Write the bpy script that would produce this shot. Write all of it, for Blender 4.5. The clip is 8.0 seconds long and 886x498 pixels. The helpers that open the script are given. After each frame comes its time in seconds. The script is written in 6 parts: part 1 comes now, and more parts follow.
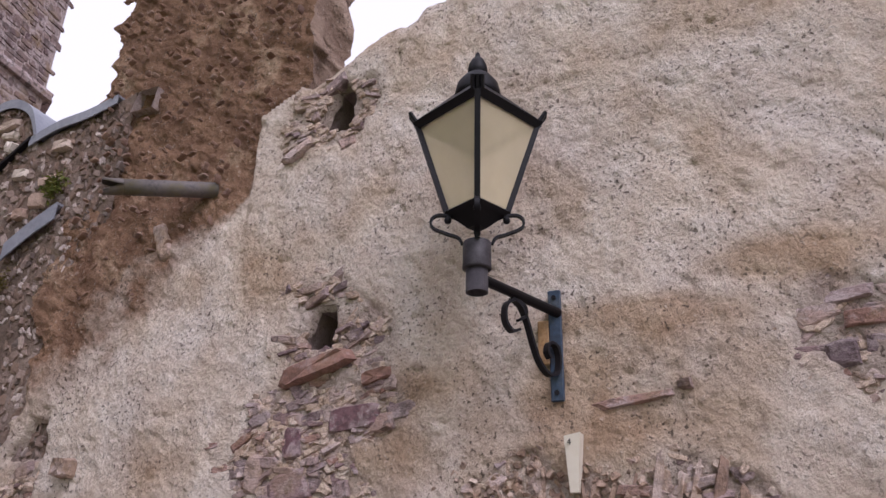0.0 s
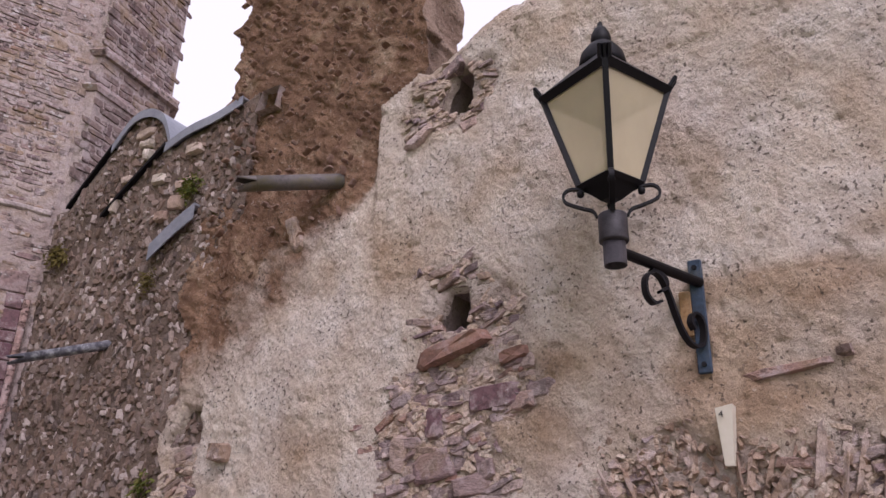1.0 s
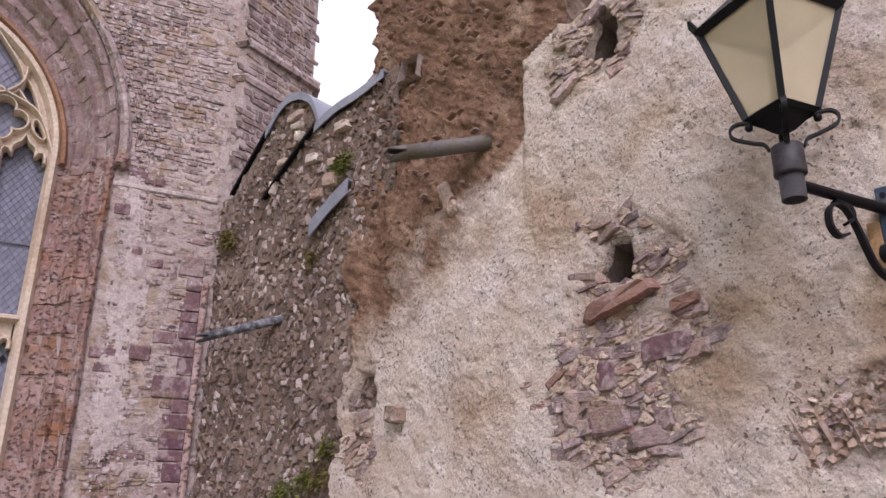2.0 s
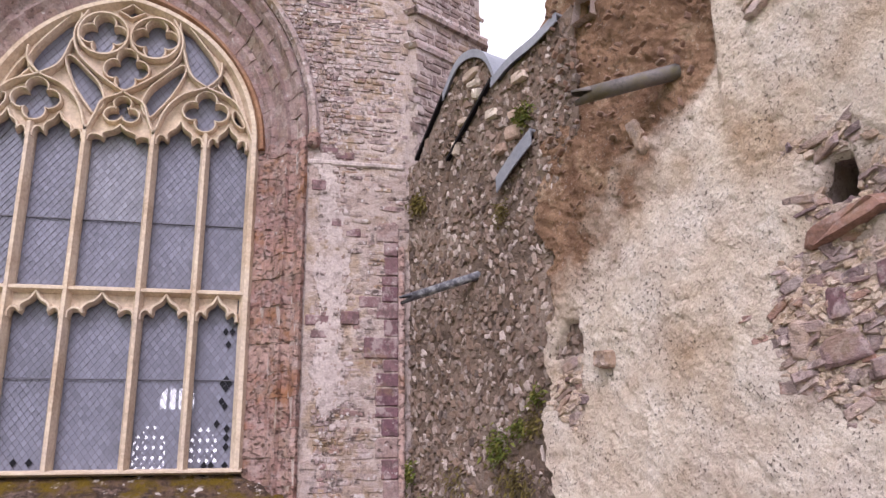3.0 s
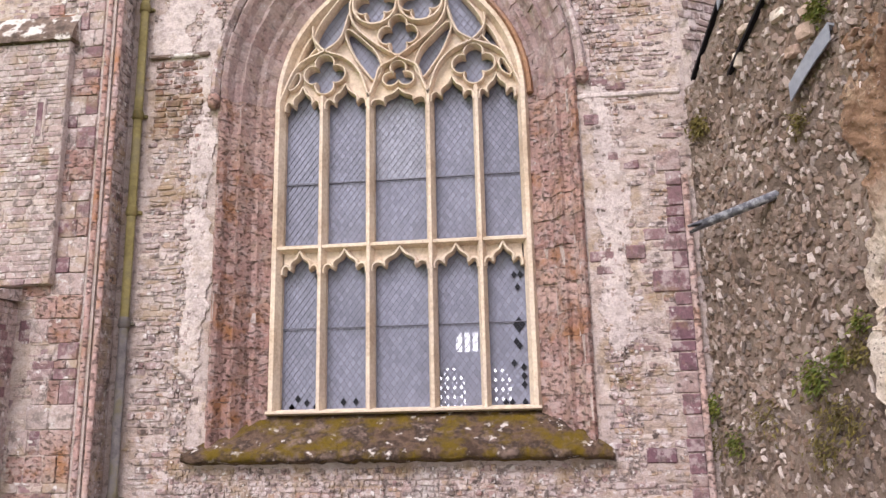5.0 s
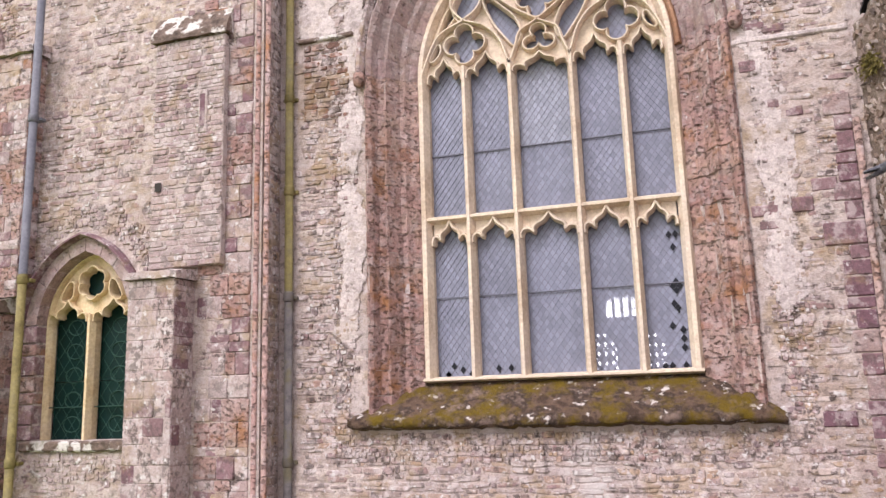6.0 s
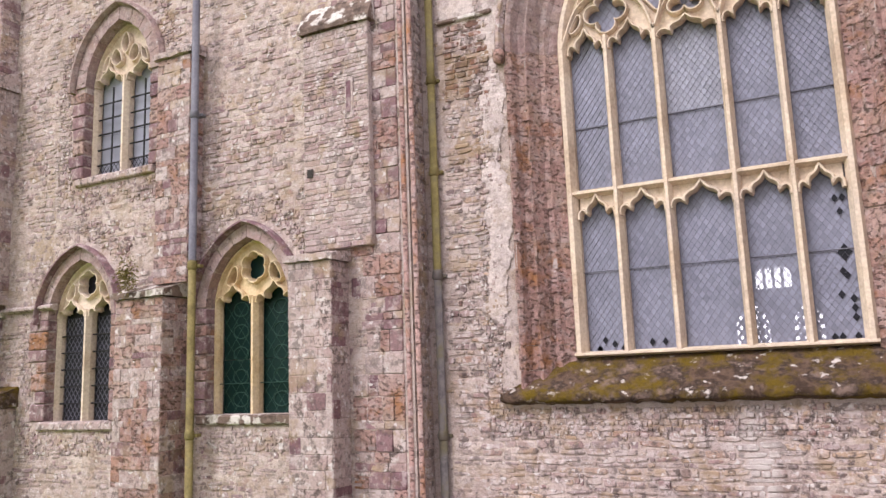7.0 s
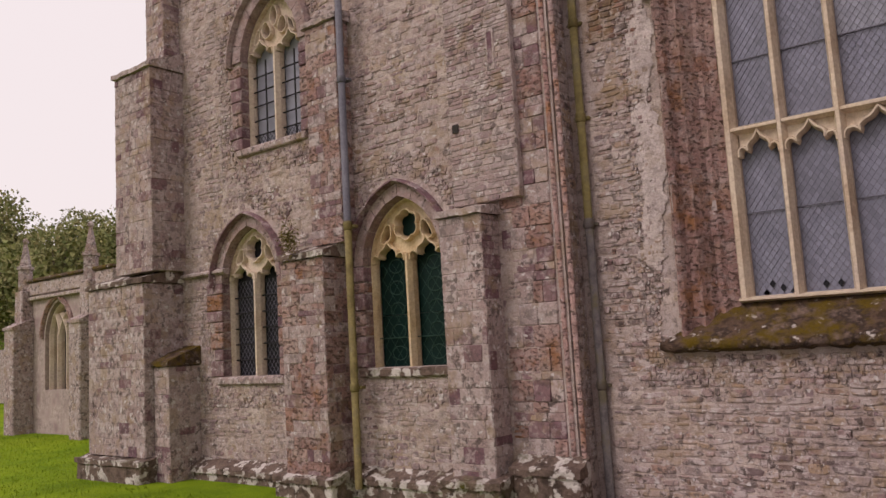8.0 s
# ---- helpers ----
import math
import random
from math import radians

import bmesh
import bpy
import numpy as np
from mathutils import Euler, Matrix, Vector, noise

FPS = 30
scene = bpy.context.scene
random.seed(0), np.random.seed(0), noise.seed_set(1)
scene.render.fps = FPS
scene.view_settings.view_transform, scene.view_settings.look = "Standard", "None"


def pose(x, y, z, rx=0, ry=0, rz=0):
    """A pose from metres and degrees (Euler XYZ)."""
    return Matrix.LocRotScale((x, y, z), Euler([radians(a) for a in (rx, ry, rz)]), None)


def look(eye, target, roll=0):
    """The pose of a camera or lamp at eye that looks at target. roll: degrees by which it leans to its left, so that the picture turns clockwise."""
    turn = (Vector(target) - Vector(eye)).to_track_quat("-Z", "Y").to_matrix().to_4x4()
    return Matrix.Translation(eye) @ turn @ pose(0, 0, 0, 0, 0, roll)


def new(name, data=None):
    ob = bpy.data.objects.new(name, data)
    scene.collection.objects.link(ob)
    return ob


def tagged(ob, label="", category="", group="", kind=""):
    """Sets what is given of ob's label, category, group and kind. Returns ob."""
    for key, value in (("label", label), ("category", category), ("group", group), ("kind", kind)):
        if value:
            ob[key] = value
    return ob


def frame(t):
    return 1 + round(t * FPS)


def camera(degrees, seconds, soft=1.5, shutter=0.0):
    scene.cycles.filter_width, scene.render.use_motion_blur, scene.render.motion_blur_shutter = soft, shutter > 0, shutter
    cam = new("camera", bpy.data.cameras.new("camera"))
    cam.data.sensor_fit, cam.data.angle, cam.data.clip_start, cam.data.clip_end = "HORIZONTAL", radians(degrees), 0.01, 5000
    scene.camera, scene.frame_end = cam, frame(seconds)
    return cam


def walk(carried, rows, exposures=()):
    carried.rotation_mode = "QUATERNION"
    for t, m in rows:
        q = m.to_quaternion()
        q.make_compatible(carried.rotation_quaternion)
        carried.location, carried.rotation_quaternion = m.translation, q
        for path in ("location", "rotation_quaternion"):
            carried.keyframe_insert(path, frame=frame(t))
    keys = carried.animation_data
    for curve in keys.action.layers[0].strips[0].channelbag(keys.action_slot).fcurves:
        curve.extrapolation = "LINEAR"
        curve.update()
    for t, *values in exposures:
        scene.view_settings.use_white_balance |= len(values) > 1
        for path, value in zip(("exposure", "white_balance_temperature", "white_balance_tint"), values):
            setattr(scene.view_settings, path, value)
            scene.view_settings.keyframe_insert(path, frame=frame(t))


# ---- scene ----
cam = camera(59.0, 8.0)
PATH = [
    (0, (-0.377, -2.023, 2.086), (0.923, -0.734, 2.891), 1.3),
    (0.5, (-0.425, -1.966, 2.069), (0.784, -0.583, 2.86), 1.4),
    (1, (-0.48, -1.914, 2.054), (0.632, -0.437, 2.817), 1.4),
    (2.5, (-0.651, -1.799, 2.007), (-0.002, -0.009, 2.619), -0.3),
    (3, (-0.737, -1.762, 1.977), (-0.3, 0.106, 2.542), -1.0),
    (3.5, (-0.798, -1.744, 1.991), (-0.553, 0.171, 2.513), -1.4),
    (4, (-0.851, -1.739, 1.964), (-0.755, 0.194, 2.47), -1.6),
    (5.5, (-0.844, -1.683, 1.947), (-1.265, 0.233, 2.34), -1.3),
    (6, (-0.956, -1.698, 1.921), (-1.546, 0.177, 2.29), -1.8),
    (6.5, (-1.13, -1.802, 1.912), (-1.868, 0.023, 2.266), -2.1),
    (7, (-1.161, -1.814, 1.891), (-2.05, -0.053, 2.218), -2.1),
    (7.5, (-1.215, -1.826, 1.874), (-2.261, -0.145, 2.154), -2.5),
    (8, (-1.228, -1.814, 1.852), (-2.44, -0.24, 2.085), -3.3),
]
EXPOSURES = [(0, 0.37, 5900, 25), (1, 0.36, 6030, 28), (2.5, 0.85, 6020, 25), (3.5, 1.05, 6180, 21), (4, 1.13, 6250, 19), (5.5, 1.33, 6180, 16), (6.5, 1.33, 6130, 16), (7, 1.20, 6230, 17), (7.5, 0.70, 6550, 21), (8, 0.08, 6850, 23)]
walk(cam, [(t, look(eye, target, roll)) for t, eye, target, roll in PATH], EXPOSURES)

# ---- sky and light: a bright overcast day ----
world = bpy.data.worlds.new("sky")
scene.world = world
world.use_nodes = True
wn, wl = world.node_tree.nodes, world.node_tree.links
back = wn["Background"]
sky = wn.new("ShaderNodeTexSky")
sky.sky_type = "NISHITA"
sky.sun_disc = False
sky.sun_elevation, sky.sun_rotation = radians(48), radians(200)
sky.dust_density = 6.0
dim = wn.new("ShaderNodeVectorMath")
dim.operation = "SCALE"
dim.inputs["Scale"].default_value = 0.10
cloud = wn.new("ShaderNodeMix")
cloud.data_type = "RGBA"
cloud.inputs[0].default_value = 0.88
cloud.inputs[7].default_value = (0.88, 0.865, 0.855, 1)
wl.new(sky.outputs[0], dim.inputs[0])
wl.new(dim.outputs[0], cloud.inputs[6])
wl.new(cloud.outputs[2], back.inputs["Color"])
back.inputs["Strength"].default_value = 1.0
sun = new("sun", bpy.data.lights.new("sun", "SUN"))
sun.data.energy, sun.data.angle, sun.data.color = 1.3, radians(22), (1.0, 0.96, 0.94)
sun.matrix_world = look((-8, -14, 20), (0, 4, 0))


# ---- materials ----
def ramp_node(nt, colours):
    node = nt.nodes.new("ShaderNodeValToRGB")
    e = node.color_ramp.elements
    while len(e) < len(colours):
        e.new(0.5)
    colours = list(colours) * 2 if len(colours) == 1 else colours
    for k, c in enumerate(colours):
        e[k].position = k / max(1, len(colours) - 1)
        e[k].color = (*c, 1)
    return node


def noise_node(nt, vec, scale, detail=5.0, rough=0.6, stretch=None):
    n = nt.nodes.new("ShaderNodeTexNoise")
    n.inputs["Scale"].default_value, n.inputs["Detail"].default_value, n.inputs["Roughness"].default_value = scale, detail, rough
    if stretch:
        m = nt.nodes.new("ShaderNodeMapping")
        m.inputs["Scale"].default_value = stretch
        nt.links.new(vec, m.inputs["Vector"])
        vec = m.outputs[0]
    nt.links.new(vec, n.inputs["Vector"])
    return n.outputs["Fac"]


def mapped(nt, fac, lo, hi):
    n = nt.nodes.new("ShaderNodeMapRange")
    n.inputs["From Min"].default_value, n.inputs["From Max"].default_value = lo, hi
    nt.links.new(fac, n.inputs["Value"])
    return n.outputs[0]


def mixed(nt, fac, a, b, blend="MIX"):
    n = nt.nodes.new("ShaderNodeMix")
    n.data_type, n.blend_type = "RGBA", blend
    for sock, v in ((0, fac), (6, a), (7, b)):
        if isinstance(v, (int, float)):
            n.inputs[sock].default_value = v
        elif isinstance(v, tuple):
            n.inputs[sock].default_value = (*v, 1)
        else:
            nt.links.new(v, n.inputs[sock])
    return n.outputs[2]


def times(nt, a, b):
    n = nt.nodes.new("ShaderNodeMath")
    n.operation = "MULTIPLY"
    for k, v in enumerate((a, b)):
        if isinstance(v, (int, float)):
            n.inputs[k].default_value = v
        else:
            nt.links.new(v, n.inputs[k])
    return n.outputs[0]


def material(name, colours, rough=0.9, grain=40.0, spots=None, moss=None, bump=0.4, depth=0.01, metal=0.0, vary=0.35, patch=0.8, per_piece=True, patches=(), stretch=None, spec=0.3, mottle=0.0, wash=0.0, pits=None):
    """A weathered surface. colours: one is picked for each piece; spots, moss: (colour, threshold, scale); patches: (colour, threshold, scale) of broad stains."""
    mat = bpy.data.materials.new(name)
    mat.use_nodes = True
    nt = mat.node_tree
    bsdf = nt.nodes["Principled BSDF"]
    geo = nt.nodes.new("ShaderNodeNewGeometry")
    pos = geo.outputs["Position"]
    if mottle:  # the local stone is iron-red
        colours = [(r * 1.02, g * 0.975, b * 0.965) for r, g, b in colours]
    ramp = ramp_node(nt, colours)
    if per_piece:
        info = nt.nodes.new("ShaderNodeObjectInfo")
        add = nt.nodes.new("ShaderNodeMath")
        add.operation = "ADD"
        nt.links.new(info.outputs["Random"], add.inputs[0])
        nt.links.new(geo.outputs["Random Per Island"], add.inputs[1])
        fr = nt.nodes.new("ShaderNodeMath")
        fr.operation = "FRACT"
        nt.links.new(add.outputs[0], fr.inputs[0])
        nt.links.new(fr.outputs[0], ramp.inputs[0])
    else:
        nt.links.new(mapped(nt, noise_node(nt, pos, patch, 6, 0.62), 0.36, 0.64), ramp.inputs[0])
    col = ramp.outputs[0]
    broad = noise_node(nt, pos, 1.3, 4, 0.6)
    fine = noise_node(nt, pos, grain, 6, 0.7, stretch)
    col = mixed(nt, vary, col, mixed(nt, mapped(nt, fine, 0.3, 0.7), (0.12, 0.11, 0.11), (1.0, 0.97, 0.93)), "OVERLAY")
    col = mixed(nt, 0.25, col, mixed(nt, mapped(nt, broad, 0.3, 0.7), (0.3, 0.27, 0.27), (0.8, 0.77, 0.73)), "OVERLAY")
    if mottle:
        pale = times(nt, mapped(nt, noise_node(nt, pos, 7, 8, 0.7), 0.50, 0.58), mottle)
        col = mixed(nt, pale, col, (0.47, 0.395, 0.385))
        dark = times(nt, mapped(nt, noise_node(nt, pos, 11, 8, 0.72), 0.515, 0.58), mottle)
        col = mixed(nt, dark, col, (0.07, 0.05, 0.045))
        ochre = times(nt, mapped(nt, noise_node(nt, pos, 3.1, 6, 0.65), 0.54, 0.62), mottle * 0.7)
        col = mixed(nt, ochre, col, (0.27, 0.185, 0.10))
    if wash:
        lime = times(nt, mapped(nt, noise_node(nt, pos, 1.9, 8, 0.68), 0.40, 0.60), wash)
        col = mixed(nt, lime, col, mixed(nt, mapped(nt, fine, 0.35, 0.65), (0.305, 0.245, 0.235), (0.46, 0.39, 0.372)))
    for c, lo, sc in patches:
        col = mixed(nt, mapped(nt, noise_node(nt, pos, sc, 7, 0.65), lo, lo + 0.12), col, c)
    if spots:
        col = mixed(nt, mapped(nt, noise_node(nt, pos, spots[2], 4, 0.55), spots[1], spots[1] + 0.06), col, spots[0])
    if moss:
        col = mixed(nt, mapped(nt, noise_node(nt, pos, moss[2], 6, 0.65), moss[1], moss[1] + 0.15), col, mixed(nt, fine, tuple(v * 0.4 for v in moss[0]), moss[0]))
    hollow = None
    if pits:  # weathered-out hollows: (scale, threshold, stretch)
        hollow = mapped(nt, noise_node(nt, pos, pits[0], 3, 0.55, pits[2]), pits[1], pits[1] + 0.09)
        # The hollows' shade is painted into the colour, on top of their relief.
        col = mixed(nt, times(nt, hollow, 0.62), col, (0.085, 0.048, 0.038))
    nt.links.new(col, bsdf.inputs["Base Color"])
    bsdf.inputs["Roughness"].default_value = rough
    bsdf.inputs["Metallic"].default_value = metal
    bsdf.inputs["Specular IOR Level"].default_value = spec
    b1 = nt.nodes.new("ShaderNodeBump")
    b1.inputs["Strength"].default_value, b1.inputs["Distance"].default_value = bump, depth
    nt.links.new(fine, b1.inputs["Height"])
    b2 = nt.nodes.new("ShaderNodeBump")
    b2.inputs["Strength"].default_value, b2.inputs["Distance"].default_value = bump * 0.7, depth * 3
    nt.links.new(noise_node(nt, pos, grain * 0.22, 5, 0.6), b2.inputs["Height"])
    nt.links.new(b1.outputs[0], b2.inputs["Normal"])
    last = b2
    if hollow:
        last = nt.nodes.new("ShaderNodeBump")
        last.invert = True
        last.inputs["Strength"].default_value, last.inputs["Distance"].default_value = 0.9, 0.03
        nt.links.new(hollow, last.inputs["Height"])
        nt.links.new(b2.outputs[0], last.inputs["Normal"])
    nt.links.new(last.outputs[0], bsdf.inputs["Normal"])
    return mat


LICHEN = (0.52, 0.475, 0.465)
M_RUBBLE = material("slate_rubble", [(0.13, 0.095, 0.10), (0.31, 0.26, 0.24), (0.24, 0.165, 0.16), (0.42, 0.365, 0.335), (0.18, 0.13, 0.145), (0.36, 0.30, 0.28), (0.31, 0.225, 0.15), (0.20, 0.12, 0.125), (0.34, 0.29, 0.285), (0.15, 0.105, 0.09)], grain=38, spots=(LICHEN, 0.60, 16), bump=0.8, patches=(((0.45, 0.40, 0.385), 0.57, 0.9), ((0.30, 0.19, 0.115), 0.60, 1.5)), mottle=0.95, wash=0.35)
M_RUBBLE_PINK = material("sandstone_rubble", [(0.22, 0.145, 0.155), (0.33, 0.265, 0.25), (0.17, 0.105, 0.125), (0.38, 0.32, 0.30), (0.26, 0.18, 0.185), (0.33, 0.265, 0.21), (0.20, 0.14, 0.15), (0.30, 0.25, 0.245)], grain=38, spots=(LICHEN, 0.61, 13), bump=0.8, mottle=0.75, wash=0.45)
M_MORTAR = material("lime_mortar", [(0.27, 0.22, 0.205), (0.36, 0.305, 0.285), (0.43, 0.38, 0.36)], grain=60, per_piece=False, bump=0.8, mottle=0.7, wash=0.6)
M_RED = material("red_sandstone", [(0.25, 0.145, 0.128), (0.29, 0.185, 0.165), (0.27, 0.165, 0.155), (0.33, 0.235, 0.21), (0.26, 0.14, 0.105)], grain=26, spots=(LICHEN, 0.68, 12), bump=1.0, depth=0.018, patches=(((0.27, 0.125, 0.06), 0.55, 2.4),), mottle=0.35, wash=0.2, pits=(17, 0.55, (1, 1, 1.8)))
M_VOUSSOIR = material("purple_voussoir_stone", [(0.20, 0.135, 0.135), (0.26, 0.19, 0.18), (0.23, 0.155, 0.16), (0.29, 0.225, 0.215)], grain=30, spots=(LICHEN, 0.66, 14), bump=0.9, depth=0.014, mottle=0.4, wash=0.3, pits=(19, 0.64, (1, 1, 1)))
M_ORANGE = material("orange_sandstone_fillet", [(0.20, 0.10, 0.06), (0.28, 0.16, 0.10), (0.25, 0.15, 0.115)], grain=30, per_piece=False, patch=2.0, bump=0.5)
M_PURPLE = material("purple_dressed_stone", [(0.12, 0.066, 0.085), (0.17, 0.105, 0.12), (0.19, 0.125, 0.135), (0.145, 0.085, 0.10)], grain=30, spots=(LICHEN, 0.66, 12), bump=0.6, mottle=0.5)
M_ASHLAR = material("grey_pink_ashlar", [(0.31, 0.25, 0.245), (0.27, 0.205, 0.205), (0.34, 0.285, 0.275), (0.25, 0.18, 0.185)], grain=34, spots=(LICHEN, 0.61, 12), bump=0.75, mottle=0.9, wash=0.4)
M_BATH = material("cream_limestone", [(0.44, 0.345, 0.26), (0.54, 0.45, 0.36), (0.49, 0.41, 0.345)], grain=26, per_piece=False, patch=1.6, bump=0.35, depth=0.006, patches=(((0.36, 0.26, 0.185), 0.62, 2.4),), vary=0.3)
M_MOSS = material("mossy_stone", [(0.05, 0.03, 0.02), (0.11, 0.07, 0.05), (0.035, 0.022, 0.016), (0.17, 0.12, 0.10)], grain=24, per_piece=False, patch=4.0, spots=((0.55, 0.49, 0.46), 0.62, 9), moss=((0.155, 0.098, 0.004), 0.465, 4.2), bump=1.0, depth=0.03, vary=0.3)
M_LICHEN = material("lichen_covered_stone", [(0.09, 0.06, 0.05), (0.16, 0.115, 0.095), (0.06, 0.042, 0.034)], grain=24, per_piece=False, patch=4.0, spots=((0.58, 0.53, 0.50), 0.515, 6), moss=((0.10, 0.085, 0.008), 0.56, 3.0), bump=1.0, depth=0.025, vary=0.25)
M_CREAM_STONE = material("ochre_cream_stone", [(0.46, 0.34, 0.20), (0.56, 0.44, 0.28), (0.50, 0.40, 0.29)], grain=26, per_piece=False, patch=2.5, bump=0.35, depth=0.006, vary=0.3)
M_STAIN = material("stained_old_masonry", [(0.055, 0.038, 0.034), (0.20, 0.095, 0.065), (0.30, 0.25, 0.23), (0.085, 0.058, 0.05), (0.16, 0.085, 0.065), (0.11, 0.085, 0.075)], grain=34, bump=0.8, mottle=0.7)
M_LIMEWASH = material("thin_limewash", [(0.36, 0.32, 0.315), (0.46, 0.42, 0.415), (0.41, 0.37, 0.36)], grain=40, per_piece=False, patch=4, bump=0.8, mottle=0.3)
M_LEAD = material("lead_sheet", [(0.20, 0.22, 0.27), (0.30, 0.32, 0.37), (0.26, 0.28, 0.33)], rough=0.55, grain=20, per_piece=False, bump=0.25, metal=0.35, vary=0.15)
M_IRON = material("black_painted_iron", [(0.006, 0.006, 0.008), (0.012, 0.011, 0.014)], rough=0.5, grain=60, per_piece=False, bump=0.3, depth=0.002, vary=0.1, spec=0.18)
M_COLLAR = material("worn_grey_iron", [(0.025, 0.023, 0.027), (0.06, 0.055, 0.062)], rough=0.55, grain=50, per_piece=False, patch=12, bump=0.4, depth=0.003, vary=0.2)
M_BLUE = material("blue_black_paint", [(0.015, 0.022, 0.038), (0.02, 0.045, 0.085), (0.06, 0.075, 0.09)], rough=0.5, grain=50, per_piece=False, patch=9, bump=0.4, depth=0.003, vary=0.3, spec=0.5)
M_RUST = material("rusty_iron", [(0.30, 0.17, 0.07), (0.38, 0.26, 0.15)], rough=0.85, grain=60, per_piece=False, patch=10, bump=0.5, depth=0.003)
M_PIPE_GREY = material("grey_weathered_pipe", [(0.075, 0.065, 0.068), (0.13, 0.115, 0.115), (0.11, 0.095, 0.06)], rough=0.6, grain=40, per_piece=False, patch=5, bump=0.35, depth=0.003, vary=0.25)
M_PIPE_LEAD = material("dark_grey_pipe", [(0.05, 0.05, 0.065), (0.09, 0.09, 0.11), (0.30, 0.31, 0.34)], rough=0.5, grain=30, per_piece=False, patch=16, bump=0.4, depth=0.004, vary=0.3)
M_DP_OLIVE = material("algae_covered_downpipe", [(0.10, 0.08, 0.026), (0.165, 0.135, 0.05), (0.13, 0.11, 0.06)], rough=0.7, grain=30, per_piece=False, patch=2.5, bump=0.4, depth=0.003)
M_DP_BLUE = material("blue_grey_downpipe", [(0.085, 0.085, 0.105), (0.125, 0.125, 0.145)], rough=0.5, grain=30, per_piece=False, patch=3, bump=0.3, depth=0.003)
# Near-black for unlit interiors and a hole: their shade is put into the colour.
M_SHADE_BLACK = material("shade_black", [(0.02, 0.018, 0.017), (0.035, 0.03, 0.028)], per_piece=False, bump=0.2)
M_TAG = material("cream_plate", [(0.66, 0.61, 0.50), (0.72, 0.67, 0.56)], rough=0.6, grain=20, per_piece=False, bump=0.1, vary=0.08)
M_INK = material("black_ink", [(0.02, 0.02, 0.02)], rough=0.7, per_piece=False, bump=0.0)
M_LEAF = material("green_leaves", [(0.05, 0.068, 0.012), (0.085, 0.11, 0.018), (0.15, 0.16, 0.03), (0.09, 0.075, 0.022)], rough=0.7, grain=20, bump=0.1)
M_DRYLEAF = material("olive_brown_leaves", [(0.10, 0.085, 0.025), (0.15, 0.12, 0.03), (0.08, 0.06, 0.03)], rough=0.8, grain=20, bump=0.1)
M_TREE = material("tree_leaves", [(0.11, 0.135, 0.05), (0.17, 0.19, 0.07), (0.23, 0.235, 0.09), (0.25, 0.22, 0.10)], rough=0.8, grain=6, bump=0.1)
M_BARK = material("bark", [(0.10, 0.08, 0.06), (0.16, 0.13, 0.10)], grain=14, per_piece=False, bump=0.8)
M_GRASS = material("lawn_grass", [(0.10, 0.175, 0.006), (0.15, 0.235, 0.008), (0.19, 0.27, 0.012)], rough=0.95, grain=55, per_piece=False, patch=0.5, bump=0.8, depth=0.02, spec=0.1)
M_BLADE = material("grass_blades", [(0.11, 0.18, 0.006), (0.16, 0.24, 0.01), (0.20, 0.27, 0.015)], rough=0.8, grain=10, bump=0.0, spec=0.15)
M_EXPOSED = material("exposed_wall_stone", [(0.14, 0.10, 0.115), (0.34, 0.275, 0.265), (0.20, 0.14, 0.15), (0.46, 0.385, 0.35), (0.17, 0.135, 0.15), (0.40, 0.325, 0.29), (0.26, 0.15, 0.12), (0.50, 0.425, 0.385), (0.22, 0.165, 0.175)], grain=34, bump=1.0, depth=0.014, stretch=(1, 1, 2.5), mottle=0.55)
M_LUMP = material("crumbling_lime_mortar", [(0.56, 0.47, 0.385), (0.46, 0.37, 0.29), (0.60, 0.52, 0.445), (0.36, 0.28, 0.22)], grain=60, bump=1.0, depth=0.014, mottle=0.4)
M_COATED = material("stone_coated_with_old_lime", [(0.36, 0.275, 0.21), (0.28, 0.205, 0.155), (0.47, 0.385, 0.315), (0.22, 0.155, 0.12), (0.54, 0.465, 0.40)], grain=50, bump=1.0, depth=0.014, stretch=(1, 1, 0.4), mottle=0.4)
M_FLINT = material("pale_slate_chips", [(0.11, 0.08, 0.066), (0.22, 0.165, 0.14), (0.16, 0.11, 0.085), (0.46, 0.40, 0.375), (0.09, 0.068, 0.06), (0.25, 0.20, 0.175), (0.14, 0.098, 0.075), (0.20, 0.145, 0.115)], grain=40, bump=0.7, patches=(((0.07, 0.052, 0.04), 0.57, 1.1),), moss=((0.17, 0.125, 0.02), 0.64, 2.2))
M_SHARD = material("brown_slate_shards", [(0.20, 0.125, 0.09), (0.27, 0.18, 0.135), (0.16, 0.10, 0.08), (0.31, 0.225, 0.18)], grain=34, bump=0.8)


